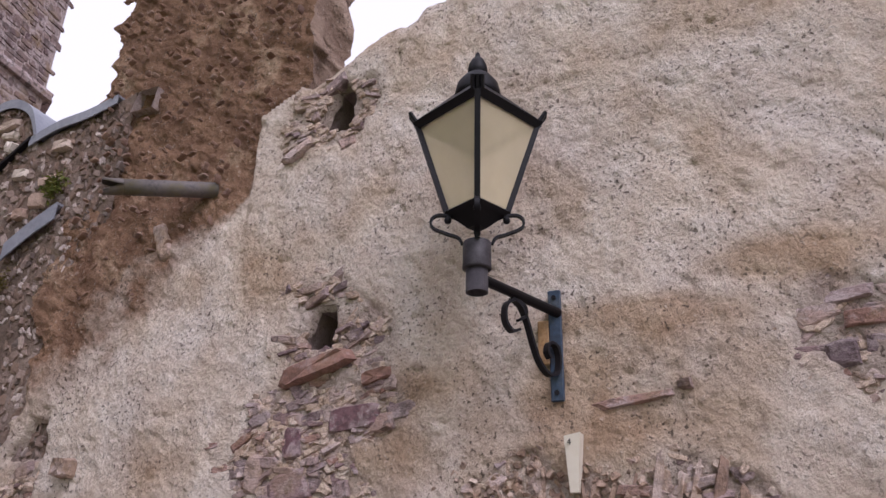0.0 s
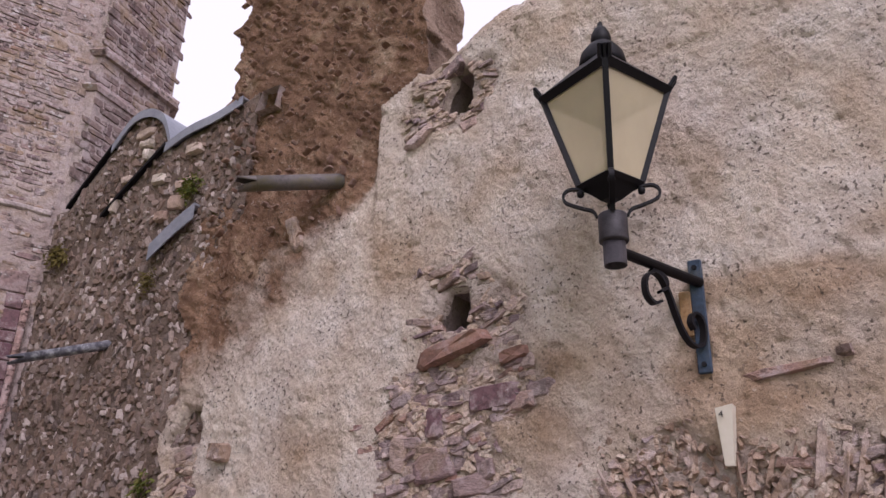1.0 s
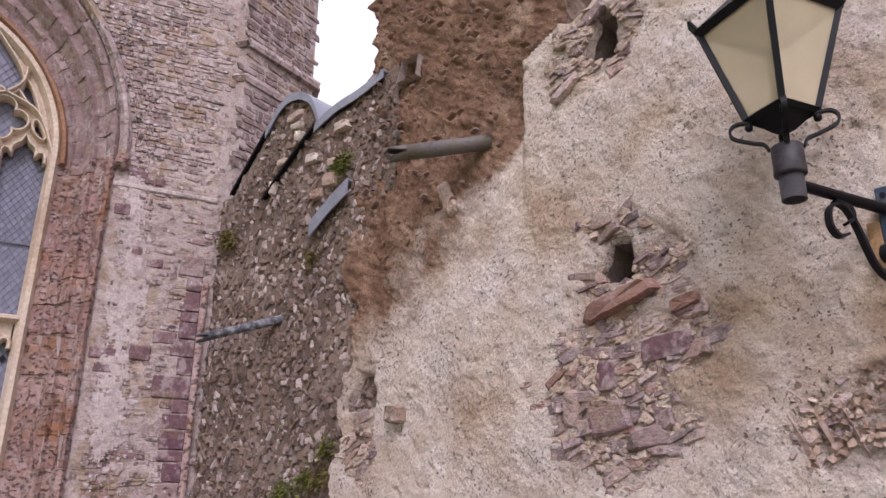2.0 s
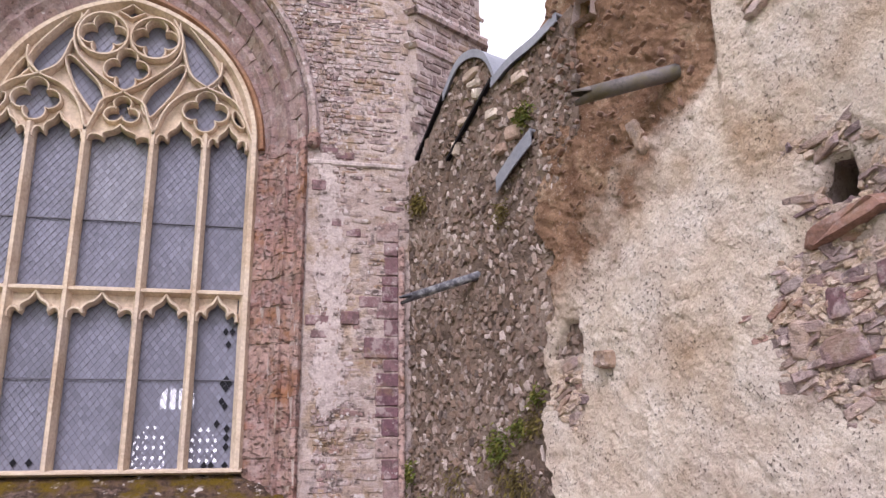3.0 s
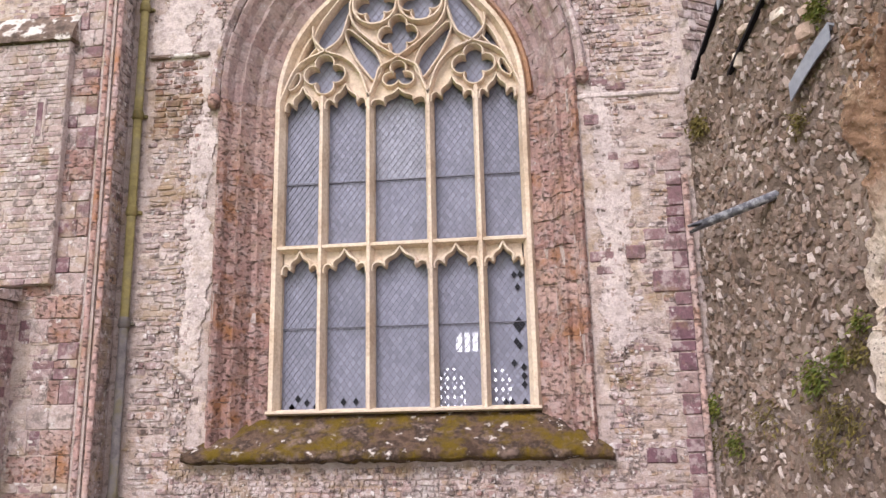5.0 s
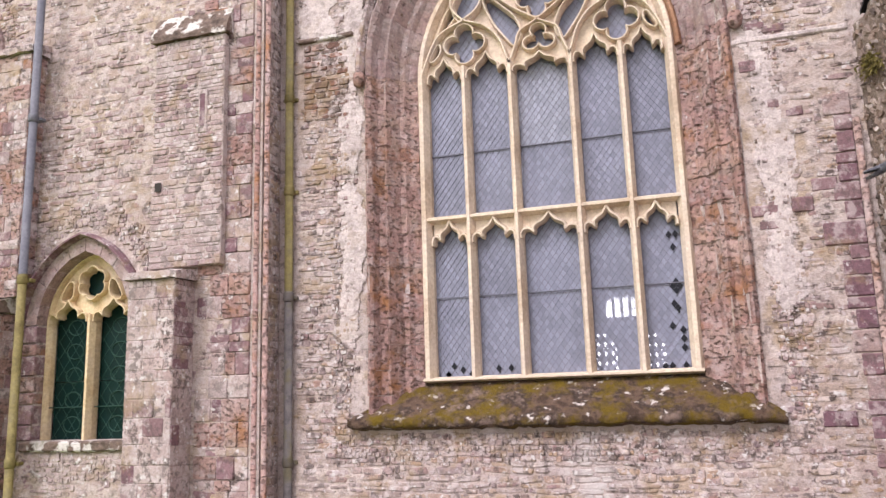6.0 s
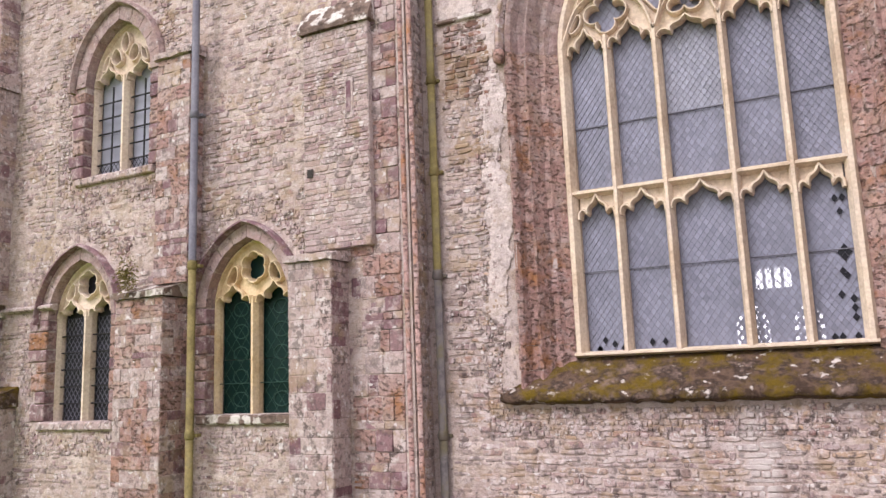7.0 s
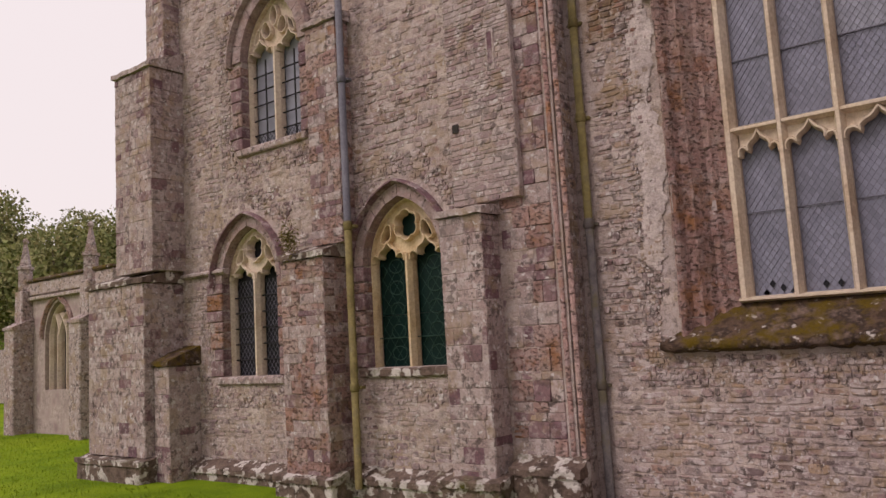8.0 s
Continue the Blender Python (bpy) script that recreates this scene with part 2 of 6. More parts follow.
def glass_material(name, tint, see, rough, spec=0.5):
    mat = bpy.data.materials.new(name)
    mat.use_nodes = True
    nt = mat.node_tree
    bsdf = nt.nodes["Principled BSDF"]
    geo = nt.nodes.new("ShaderNodeNewGeometry")
    dust = noise_node(nt, geo.outputs["Position"], 1.6, 6, 0.65)
    streak = noise_node(nt, geo.outputs["Position"], 7, 5, 0.6, (1, 1, 0.25))
    col = mixed(nt, mapped(nt, dust, 0.3, 0.7), tuple(v * 0.78 for v in tint), tuple(v * 1.2 for v in tint))
    col = mixed(nt, 0.25, col, mixed(nt, streak, tuple(v * 0.5 for v in tint), tuple(min(1, v * 1.7) for v in tint)))
    # Pane-to-pane tone puts uneven reflection of tilted quarries into the colour.
    col = mixed(nt, 0.3, col, mixed(nt, geo.outputs["Random Per Island"], tuple(v * 0.55 for v in tint), tuple(min(1, v * 1.45) for v in tint)))
    nt.links.new(col, bsdf.inputs["Base Color"])
    bsdf.inputs["Roughness"].default_value = rough
    bsdf.inputs["Specular IOR Level"].default_value = spec
    bm = nt.nodes.new("ShaderNodeBump")
    bm.inputs["Strength"].default_value, bm.inputs["Distance"].default_value = 0.15, 0.01
    nt.links.new(noise_node(nt, geo.outputs["Position"], 9, 3, 0.5), bm.inputs["Height"])
    nt.links.new(bm.outputs[0], bsdf.inputs["Normal"])
    clear = nt.nodes.new("ShaderNodeBsdfTransparent")
    mix = nt.nodes.new("ShaderNodeMixShader")
    mix.inputs[0].default_value = see
    nt.links.new(bsdf.outputs[0], mix.inputs[1])
    nt.links.new(clear.outputs[0], mix.inputs[2])
    nt.links.new(mix.outputs[0], nt.nodes["Material Output"].inputs["Surface"])
    return mat


M_GLASS = glass_material("dusty_leaded_glass", (0.245, 0.25, 0.325), 0.2, 0.35, 0.35)
M_GLASS_BLACK = glass_material("dark_glass", (0.014, 0.014, 0.019), 0.05, 0.3, 0.15)
# Paler copy of the leaded glass: sky reflection put into its colour.
M_GLASS_SKY = glass_material("sky_reflection_glass", (0.29, 0.295, 0.36), 0.15, 0.2, 0.5)
M_GLASS_GREEN = glass_material("green_stained_glass", (0.005, 0.019, 0.017), 0.05, 0.35, 0.12)
M_CREAM = glass_material("cream_lantern_glass", (0.82, 0.68, 0.46), 0.62, 0.3)
M_LEADING = material("lead_strip", [(0.12, 0.12, 0.15)], rough=0.9, per_piece=False, bump=0.1)
M_LEADING_D = material("black_lead_strip", [(0.012, 0.012, 0.014)], rough=0.7, per_piece=False, bump=0.1)
M_LEADING_G = material("green_lead_strip", [(0.018, 0.055, 0.042)], rough=0.6, per_piece=False, bump=0.1)
M_DAY = bpy.data.materials.new("daylight_beyond")
M_DAY.use_nodes = True
M_DAY.node_tree.nodes["Principled BSDF"].inputs["Emission Color"].default_value = (1, 0.96, 0.97, 1)
M_DAY.node_tree.nodes["Principled BSDF"].inputs["Emission Strength"].default_value = 2.8


def render_material():
    """Old roughcast: cream lime where sound, brown earthy mortar where the skin is gone ('bare'), darker stains ('stain')."""
    mat = bpy.data.materials.new("lime_roughcast")
    mat.use_nodes = True
    nt = mat.node_tree
    bsdf = nt.nodes["Principled BSDF"]
    pos = nt.nodes.new("ShaderNodeNewGeometry").outputs["Position"]
    att = nt.nodes.new("ShaderNodeVertexColor")
    att.layer_name = "surface"
    sep = nt.nodes.new("ShaderNodeSeparateColor")
    nt.links.new(att.outputs[0], sep.inputs[0])
    mid = mapped(nt, noise_node(nt, pos, 4.0, 2, 0.5), 0.30, 0.70)
    soft = mapped(nt, noise_node(nt, pos, 1.6, 5, 0.6), 0.40, 0.62)
    fine = noise_node(nt, pos, 75, 4, 0.7)
    grit = noise_node(nt, pos, 32, 5, 0.7)
    cells = nt.nodes.new("ShaderNodeTexVoronoi")
    cells.inputs["Scale"].default_value = 62
    nt.links.new(pos, cells.inputs["Vector"])
    tone = nt.nodes.new("ShaderNodeSeparateColor")
    nt.links.new(cells.outputs["Color"], tone.inputs[0])
    lime = mixed(nt, mid, (0.58, 0.475, 0.38), (0.75, 0.665, 0.575))
    lime = mixed(nt, times(nt, soft, 0.55), lime, (0.66, 0.60, 0.57))
    tan = mapped(nt, noise_node(nt, pos, 1.7, 3, 0.55), 0.46, 0.66)
    lime = mixed(nt, times(nt, tan, 0.68), lime, (0.46, 0.345, 0.245))
    lime = mixed(nt, sep.outputs[2], lime, mixed(nt, mid, (0.36, 0.235, 0.145), (0.52, 0.39, 0.27)))
    earth = mixed(nt, mid, (0.16, 0.09, 0.056), (0.31, 0.19, 0.122))
    earth = mixed(nt, mapped(nt, noise_node(nt, pos, 2.0, 6, 0.62), 0.54, 0.68), earth, (0.42, 0.305, 0.21))
    col = mixed(nt, sep.outputs[0], lime, earth)
    col = mixed(nt, sep.outputs[1], col, mixed(nt, mid, (0.27, 0.205, 0.175), (0.52, 0.445, 0.385)))
    col = mixed(nt, 0.17, col, mixed(nt, tone.outputs[0], (0.22, 0.20, 0.19), (0.82, 0.78, 0.74)), "OVERLAY")
    # Small pits as dark colour only: their shade is painted, without relief.
    pit = times(nt, mapped(nt, noise_node(nt, pos, 44, 2, 0.5), 0.60, 0.65), mapped(nt, noise_node(nt, pos, 3.2, 4, 0.6), 0.40, 0.58))
    col = mixed(nt, times(nt, pit, 0.85), col, (0.10, 0.075, 0.06))
    col = mixed(nt, times(nt, mapped(nt, fine, 0.60, 0.68), 0.4), col, (0.16, 0.12, 0.10))
    col = mixed(nt, times(nt, mapped(nt, grit, 0.60, 0.68), 0.35), col, (0.72, 0.66, 0.59))
    nt.links.new(col, bsdf.inputs["Base Color"])
    bsdf.inputs["Roughness"].default_value = 0.95
    bsdf.inputs["Specular IOR Level"].default_value = 0.2
    prev = None
    for h, st, ds in ((fine, 0.8, 0.010), (tone.outputs[1], 0.45, 0.012), (grit, 1.0, 0.028), (noise_node(nt, pos, 11, 4, 0.6), 0.3, 0.04)):
        b = nt.nodes.new("ShaderNodeBump")
        b.inputs["Strength"].default_value, b.inputs["Distance"].default_value = st, ds
        nt.links.new(h, b.inputs["Height"])
        if prev:
            nt.links.new(prev, b.inputs["Normal"])
        prev = b.outputs[0]
    nt.links.new(prev, bsdf.inputs["Normal"])
    return mat


M_RENDER = render_material()


# ---- mesh helpers ----
def attach(ob, parent):
    """Makes ob, built in world coordinates, a part of parent."""
    if parent is not None:
        ob.parent = parent
        m = Matrix()
        while parent is not None:
            m = parent.matrix_parent_inverse @ Matrix.Translation(parent.location) @ m
            parent = parent.parent
        ob.matrix_parent_inverse = m.inverted()


def mesh_object(name, verts, faces, mat, parent=None, label="", smooth=False):
    me = bpy.data.meshes.new(name)
    me.from_pydata([tuple(map(float, v)) for v in verts], [], [tuple(map(int, f)) for f in faces])
    me.materials.append(mat)
    if smooth:
        me.polygons.foreach_set("use_smooth", [True] * len(me.polygons))
    me.update()
    ob = new(name, me)
    attach(ob, parent)
    if label:
        ob["label"] = label
    return ob


def part(name, bm, mat, parent=None, label="", smooth=False):
    bmesh.ops.recalc_face_normals(bm, faces=bm.faces)
    me = bpy.data.meshes.new(name)
    bm.to_mesh(me)
    bm.free()
    me.materials.append(mat)
    if smooth:
        me.polygons.foreach_set("use_smooth", [True] * len(me.polygons))
    ob = new(name, me)
    attach(ob, parent)
    if label:
        ob["label"] = label
    return ob


def thing(name, at, label, category, group=""):
    """An Empty at a thing's base, to hold its parts."""
    ob = new(name)
    ob.location = at
    return tagged(ob, label, category, group)


def block(x0, x1, y0, y1, z0, z1, bevel=0.012, rough=0.0, seed=0):
    """A dressed block with softened, slightly uneven edges."""
    bm = bmesh.new()
    bmesh.ops.create_cube(bm, size=1)
    for v in bm.verts:
        v.co = Vector(((x0 + x1) / 2 + v.co.x * (x1 - x0), (y0 + y1) / 2 + v.co.y * (y1 - y0), (z0 + z1) / 2 + v.co.z * (z1 - z0)))
    if bevel:
        bmesh.ops.bevel(bm, geom=bm.edges[:], offset=bevel, segments=1, affect="EDGES")
    if rough:
        bmesh.ops.subdivide_edges(bm, edges=[e for e in bm.edges if e.calc_length() > 0.12], cuts=4, use_grid_fill=True)
        for v in bm.verts:
            v.co += noise.noise_vector(v.co * 5 + Vector((seed, seed, seed))) * rough
    return bm


def lathe(axis_points, radii, sides=20):
    """A turned solid about the vertical axis: lists of heights and radii."""
    verts, faces = [], []
    for z, r in zip(axis_points, radii):
        for k in range(sides):
            a = 2 * math.pi * k / sides
            verts.append((r * math.cos(a), r * math.sin(a), z))
    for i in range(len(radii) - 1):
        for k in range(sides):
            a, b = i * sides + k, i * sides + (k + 1) % sides
            faces.append((a, b, b + sides, a + sides))
    faces.append(tuple(range(sides))[::-1])
    faces.append(tuple(range((len(radii) - 1) * sides, len(radii) * sides)))
    return verts, faces


def tube(points, radius, sides=12, inner=0.0, cap=True):
    """A round bar or hollow pipe along 3D points."""
    pts = [Vector(p) for p in points]
    rings, verts, faces = [], [], []
    up = Vector((0, 0, 1)) if abs((pts[1] - pts[0]).normalized().z) < 0.9 else Vector((1, 0, 0))
    radii = [radius, inner] if inner else [radius]
    for r in radii:
        for i, p in enumerate(pts):
            d = (pts[min(i + 1, len(pts) - 1)] - pts[max(i - 1, 0)]).normalized()
            a = d.cross(up).normalized()
            b = a.cross(d)
            rings.append(len(verts))
            for k in range(sides):
                t = 2 * math.pi * k / sides
                verts.append(p + a * math.cos(t) * r + b * math.sin(t) * r)
    n = len(pts)
    for layer in range(len(radii)):
        for i in range(n - 1):
            r0, r1 = rings[layer * n + i], rings[layer * n + i + 1]
            for k in range(sides):
                q = (k + 1) % sides
                faces.append((r0 + k, r0 + q, r1 + q, r1 + k))
    if inner:
        for end in (0, n - 1):
            r0, r1 = rings[end], rings[n + end]
            for k in range(sides):
                q = (k + 1) % sides
                faces.append((r0 + k, r0 + q, r1 + q, r1 + k))
    elif cap:
        faces.append(tuple(range(rings[0], rings[0] + sides)))
        faces.append(tuple(range(rings[n - 1], rings[n - 1] + sides)))
    return verts, faces


def spline(pts, steps=6, closed=False):
    """A smooth curve through 2D or 3D points (Catmull-Rom)."""
    p = [np.array(q, float) for q in pts]
    out, n = [], len(p)
    for i in range(n if closed else n - 1):
        a, b, c, d = (p[(i + k) % n] if closed else p[min(max(i + k, 0), n - 1)] for k in (-1, 0, 1, 2))
        for s in range(steps):
            t = s / steps
            out.append(0.5 * (2 * b + (c - a) * t + (2 * a - 5 * b + 4 * c - d) * t * t + (3 * b - a - 3 * c + d) * t ** 3))
    if not closed:
        out.append(p[-1])
    return out


def sweep(pts, y, w, d, closed=False):
    """A moulded stone bar (chamfered front) along points (x, z) of an upright plane at y."""
    p = [np.array(q, float) for q in pts]
    n = len(p)
    prof = [(-0.5, 0.5), (-0.5, -0.05), (-0.17, -0.5), (0.17, -0.5), (0.5, -0.05), (0.5, 0.5)]
    verts, faces, m = [], [], len(prof)
    for i in range(n):
        a = p[(i - 1) % n] if closed or i else p[0]
        b = p[(i + 1) % n] if closed or i < n - 1 else p[-1]
        t = (b - a) / (np.linalg.norm(b - a) + 1e-9)
        s = np.array((t[1], -t[0]))
        for u, v in prof:
            q = p[i] + s * u * w
            verts.append((q[0], y + v * d, q[1]))
    for i in range(n if closed else n - 1):
        j = (i + 1) % n
        for k in range(m):
            l = (k + 1) % m
            faces.append((i * m + k, i * m + l, j * m + l, j * m + k))
    if not closed:
        faces += [tuple(range(m)), tuple(range((n - 1) * m, n * m))]
    return verts, faces


def arch(cx, zs, hw, apex, n=12):
    """The points (x, z) of a pointed arch from its left to its right springing."""
    h = apex - zs
    r = (hw * hw + h * h) / (2 * hw)
    end = math.acos(max(-1, min(1, (r - hw) / r)))
    left = [(cx - hw + r - r * math.cos(end * k / n), zs + r * math.sin(end * k / n)) for k in range(n + 1)]
    return left + [(2 * cx - x, z) for x, z in left[-2::-1]]


def sheet(outer, holes, y0, y1):
    """An upright wall slab between y0 and y1 with through openings."""
    bm = bmesh.new()
    loops = []
    for loop in (outer, *holes):
        vs = [bm.verts.new((x, y0, z)) for x, z in loop]
        es = [bm.edges.new((vs[i], vs[(i + 1) % len(vs)])) for i in range(len(vs))]
        loops.append((vs, es))
    bmesh.ops.triangle_fill(bm, edges=[e for _, es in loops for e in es], use_beauty=True)
    front = bm.faces[:]
    got = bmesh.ops.extrude_face_region(bm, geom=front)
    for v in got["geom"]:
        if isinstance(v, bmesh.types.BMVert):
            v.co.y = y1
    return bm


LATTICE = np.random.RandomState(7).rand(251, 251)


def vnoise(x, y, seed=0.0):
    """Smooth value noise on arrays, 0 to 1."""
    x, y = np.asarray(x, float), np.asarray(y, float)
    i, j = np.floor(x), np.floor(y)
    u, v = x - i, y - j
    u, v = u * u * (3 - 2 * u), v * v * (3 - 2 * v)
    k = int(seed * 10)
    h = lambda a, b: LATTICE[(a.astype(int) + 37 * k) % 251, (b.astype(int) + 59 * k) % 251]
    return (h(i, j) * (1 - u) + h(i + 1, j) * u) * (1 - v) + (h(i, j + 1) * (1 - u) + h(i + 1, j + 1) * u) * v


def fbm(x, y, seed=0.0, octaves=4):
    total, amp, norm = 0, 1.0, 0.0
    for k in range(octaves):
        total = total + amp * vnoise(x * 2 ** k, y * 2 ** k, seed + k * 3.1)
        norm += amp
        amp *= 0.5
    return total / norm


# ---- stones: irregular blocks, laid in courses ----
def stone_variant(seed, square):
    rng = np.random.RandomState(seed)
    n = 9
    verts = []
    ang = np.linspace(0, 2 * math.pi, n, endpoint=False) + rng.uniform(-0.2, 0.2, n)
    cs, sn = np.cos(ang), np.sin(ang)
    ring = np.stack([np.sign(cs) * np.abs(cs) ** square, np.sign(sn) * np.abs(sn) ** square], 1) * 0.5 * rng.uniform(0.9, 1.06, (n, 1))
    for scale, depth, jit in ((1.0, -0.8, 0), (1.0, 0.45, 0.1), (0.84, 1.0, 0.22)):
        for k in range(n):
            verts.append((ring[k, 0] * scale, depth + rng.uniform(-jit, jit), ring[k, 1] * scale))
    verts.append((rng.uniform(-0.1, 0.1), 1.05 + rng.uniform(-0.15, 0.15), rng.uniform(-0.1, 0.1)))
    faces = []
    for layer in range(2):
        for k in range(n):
            q = (k + 1) % n
            faces.append((layer * n + k, layer * n + q, (layer + 1) * n + q, (layer + 1) * n + k))
    for k in range(n):
        faces.append((2 * n + k, 2 * n + (k + 1) % n, 3 * n))
    return np.array(verts), faces


def dressed_variant(seed):
    """A roughly squared block with nibbled corners."""
    rng = np.random.RandomState(seed)
    ring = np.array([(0.5, -0.43), (0.5, 0.43), (0.44, 0.5), (-0.44, 0.5), (-0.5, 0.43), (-0.5, -0.43), (-0.44, -0.5), (0.44, -0.5)]) + rng.uniform(-0.025, 0.02, (8, 2))
    verts, faces, n = [], [], 8
    for scale, depth, jit in ((1.0, -0.8, 0), (1.0, 0.5, 0.12), (0.92, 1.0, 0.25)):
        verts += [(x * scale, depth + rng.uniform(-jit, jit), z * scale) for x, z in ring]
    verts.append((rng.uniform(-0.15, 0.15), 1.0 + rng.uniform(-0.2, 0.2), rng.uniform(-0.15, 0.15)))
    for layer in range(2):
        for k in range(n):
            q = (k + 1) % n
            faces.append((layer * n + k, layer * n + q, (layer + 1) * n + q, (layer + 1) * n + k))
    faces += [(2 * n + k, 2 * n + (k + 1) % n, 3 * n) for k in range(n)]
    return np.array(verts), faces


DRESSED = [dressed_variant(80 + k) for k in range(7)]
VARIANTS = [stone_variant(k, 0.42) for k in range(7)]
CHIPS = [stone_variant(50 + k, 0.8) for k in range(7)]


def courses(s0, s1, z0, z1, h, w, inside, seed, gap=0.006, tilt=3.0, proud=(0.004, 0.019)):
    """Stones (s, z, width, height, proud, turn) laid in uneven courses where inside(s, z, half width, half height) holds."""
    rng = np.random.RandomState(seed)
    out, z = [], z0
    while z < z1:
        rise = rng.uniform(*h)
        s = s0 - rng.uniform(0, w[1])
        while s < s1:
            wide = rng.uniform(*w) if rng.rand() > 0.2 else rng.uniform(w[0] * 0.5, w[0])
            tall = rise * rng.uniform(0.65, 1.25)
            c = s + wide / 2
            cz = z + rise / 2 + rng.uniform(-0.2, 0.2) * rise + 0.05 * noise.noise(Vector((c * 0.9, z * 0.7, seed)))
            if inside(c, cz, wide / 2, rise / 2):
                out.append((c, cz, wide - gap, tall - gap, rng.uniform(*proud), rng.normal(0, tilt)))
            s += wide
        z += rise
    return out


def filled(lo, hi, z0, z1, h, w, seed, proud=(0.003, 0.013)):
    """Courses that fill a rectangle from edge to edge."""
    rng = np.random.RandomState(seed)
    out, z = [], z0
    while z < z1 - 0.01:
        rise = rng.uniform(*h)
        rise = z1 - z if z1 - z - rise < h[0] * 0.6 else rise
        s = lo
        while s < hi - 0.005:
            wide = rng.uniform(*w)
            wide = hi - s if hi - s - wide < w[0] * 0.7 else wide
            out.append((s + wide / 2, z + rise / 2, wide - 0.003, rise - 0.003, rng.uniform(*proud), rng.normal(0, 0.5)))
            s += wide
        z += rise
    return out


def lay(parent, origin, along, normal, stones, mat, near=(0, 0), most=300, variants=None, name="stone", rest="rubble", setback=0.0):
    """Lays stones on a wall: the nearest ones are parts of their own, the others one joined part."""
    variants = variants or VARIANTS
    o, ex, nn = Vector(origin), Vector(along).normalized(), Vector(normal).normalized()
    meshes = []
    for v, f in variants:
        me = bpy.data.meshes.new(name)
        me.from_pydata([tuple(q) for q in v], [], f)
        me.materials.append(mat)
        meshes.append(me)
    order = sorted(range(len(stones)), key=lambda k: (stones[k][0] - near[0]) ** 2 + (stones[k][1] - near[1]) ** 2)
    rng = np.random.RandomState(len(stones))
    big_v, big_f, count = [], [], 0
    for rank, k in enumerate(order):
        s, z, w, h, pr, turn = stones[k]
        a = radians(turn)
        e1 = ex * math.cos(a) + Vector((0, 0, 1)) * math.sin(a)
        e2 = ex * -math.sin(a) + Vector((0, 0, 1)) * math.cos(a)
        at = o + ex * s + Vector((0, 0, z)) - nn * setback
        pick = rng.randint(len(variants))
        m = Matrix(((e1.x * w, nn.x * pr, e2.x * h, at.x), (e1.y * w, nn.y * pr, e2.y * h, at.y), (e1.z * w, nn.z * pr, e2.z * h, at.z), (0, 0, 0, 1)))
        if rank < most:
            ob = new(name, meshes[pick])
            ob.parent = parent
            ob.matrix_basis = m
        else:
            v, f = variants[pick]
            big_v.append(v @ np.array(m.to_3x3()).T + np.array(at))
            big_f += [tuple(i + count for i in q) for q in f]
            count += len(v)
    if big_v:
        ob = mesh_object(rest, np.concatenate(big_v), big_f, mat, parent)
        ob["kind"] = "stuff"


def in_arch(x, z, cx, sill, hw, zs, apex):
    if abs(x - cx) > hw or z < sill or z > apex:
        return False
    if z <= zs:
        return True
    h = apex - zs
    r = (hw * hw + h * h) / (2 * hw)
    return math.hypot(abs(x - cx) + r - hw, z - zs) < r


def clear_of(openings):
    def test(s, z, a, b):
        return not any(in_arch(s + i * a * 0.8, z + j * b * 0.8, *op) for op in openings for i in (-1, 0, 1) for j in (-1, 0, 1))
    return test


# ---- ground ----
def ground_height(x, y):
    """Flat by the church, a grassy bank far off to the west."""
    far = np.clip((np.hypot(x + 1, y - 1) - 30) / 60, 0, 1)
    west = np.clip((-x - 10) / 20, 0, 1)
    return 7.0 * far * far * west + 0.03 * (vnoise(x * 0.6, y * 0.6, 2) - 0.5) * np.clip((np.hypot(x, y - 2)) / 6, 0, 1) - 0.02


def build_ground():
    a = np.concatenate([-np.geomspace(900, 26, 22), np.linspace(-25, 12, 75), np.geomspace(13, 900, 18)])
    b = np.concatenate([-np.geomspace(900, 9, 20), np.linspace(-8, 30, 77), np.geomspace(32, 900, 20)])
    gx, gy = np.meshgrid(a, b, indexing="ij")
    gz = ground_height(gx, gy)
    n, m = gx.shape
    idx = np.arange(n * m).reshape(n, m)
    faces = np.stack([idx[:-1, :-1], idx[1:, :-1], idx[1:, 1:], idx[:-1, 1:]], -1).reshape(-1, 4)
    ob = mesh_object("ground", np.stack([gx, gy, gz], -1).reshape(-1, 3), faces, M_GRASS, smooth=True)
    tagged(ob, "mown green lawn rising to a far bank", "lawn", kind="structure")


build_ground()


def unseen_grey_ground():
    """Unseen ground by the big bay, coloured grey-brown to keep green bounce off walls."""
    nt = M_GRASS.node_tree
    bsdf = nt.nodes["Principled BSDF"]
    pos = nt.nodes.new("ShaderNodeNewGeometry").outputs["Position"]
    axes = nt.nodes.new("ShaderNodeSeparateXYZ")
    nt.links.new(pos, axes.inputs[0])
    lawn = bsdf.inputs["Base Color"].links[0].from_socket
    stones = mixed(nt, noise_node(nt, pos, 45, 4, 0.7), (0.16, 0.13, 0.11), (0.34, 0.30, 0.27))
    nt.links.new(mixed(nt, mapped(nt, axes.outputs[0], -5.9, -5.3), lawn, stones), bsdf.inputs["Base Color"])


unseen_grey_ground()

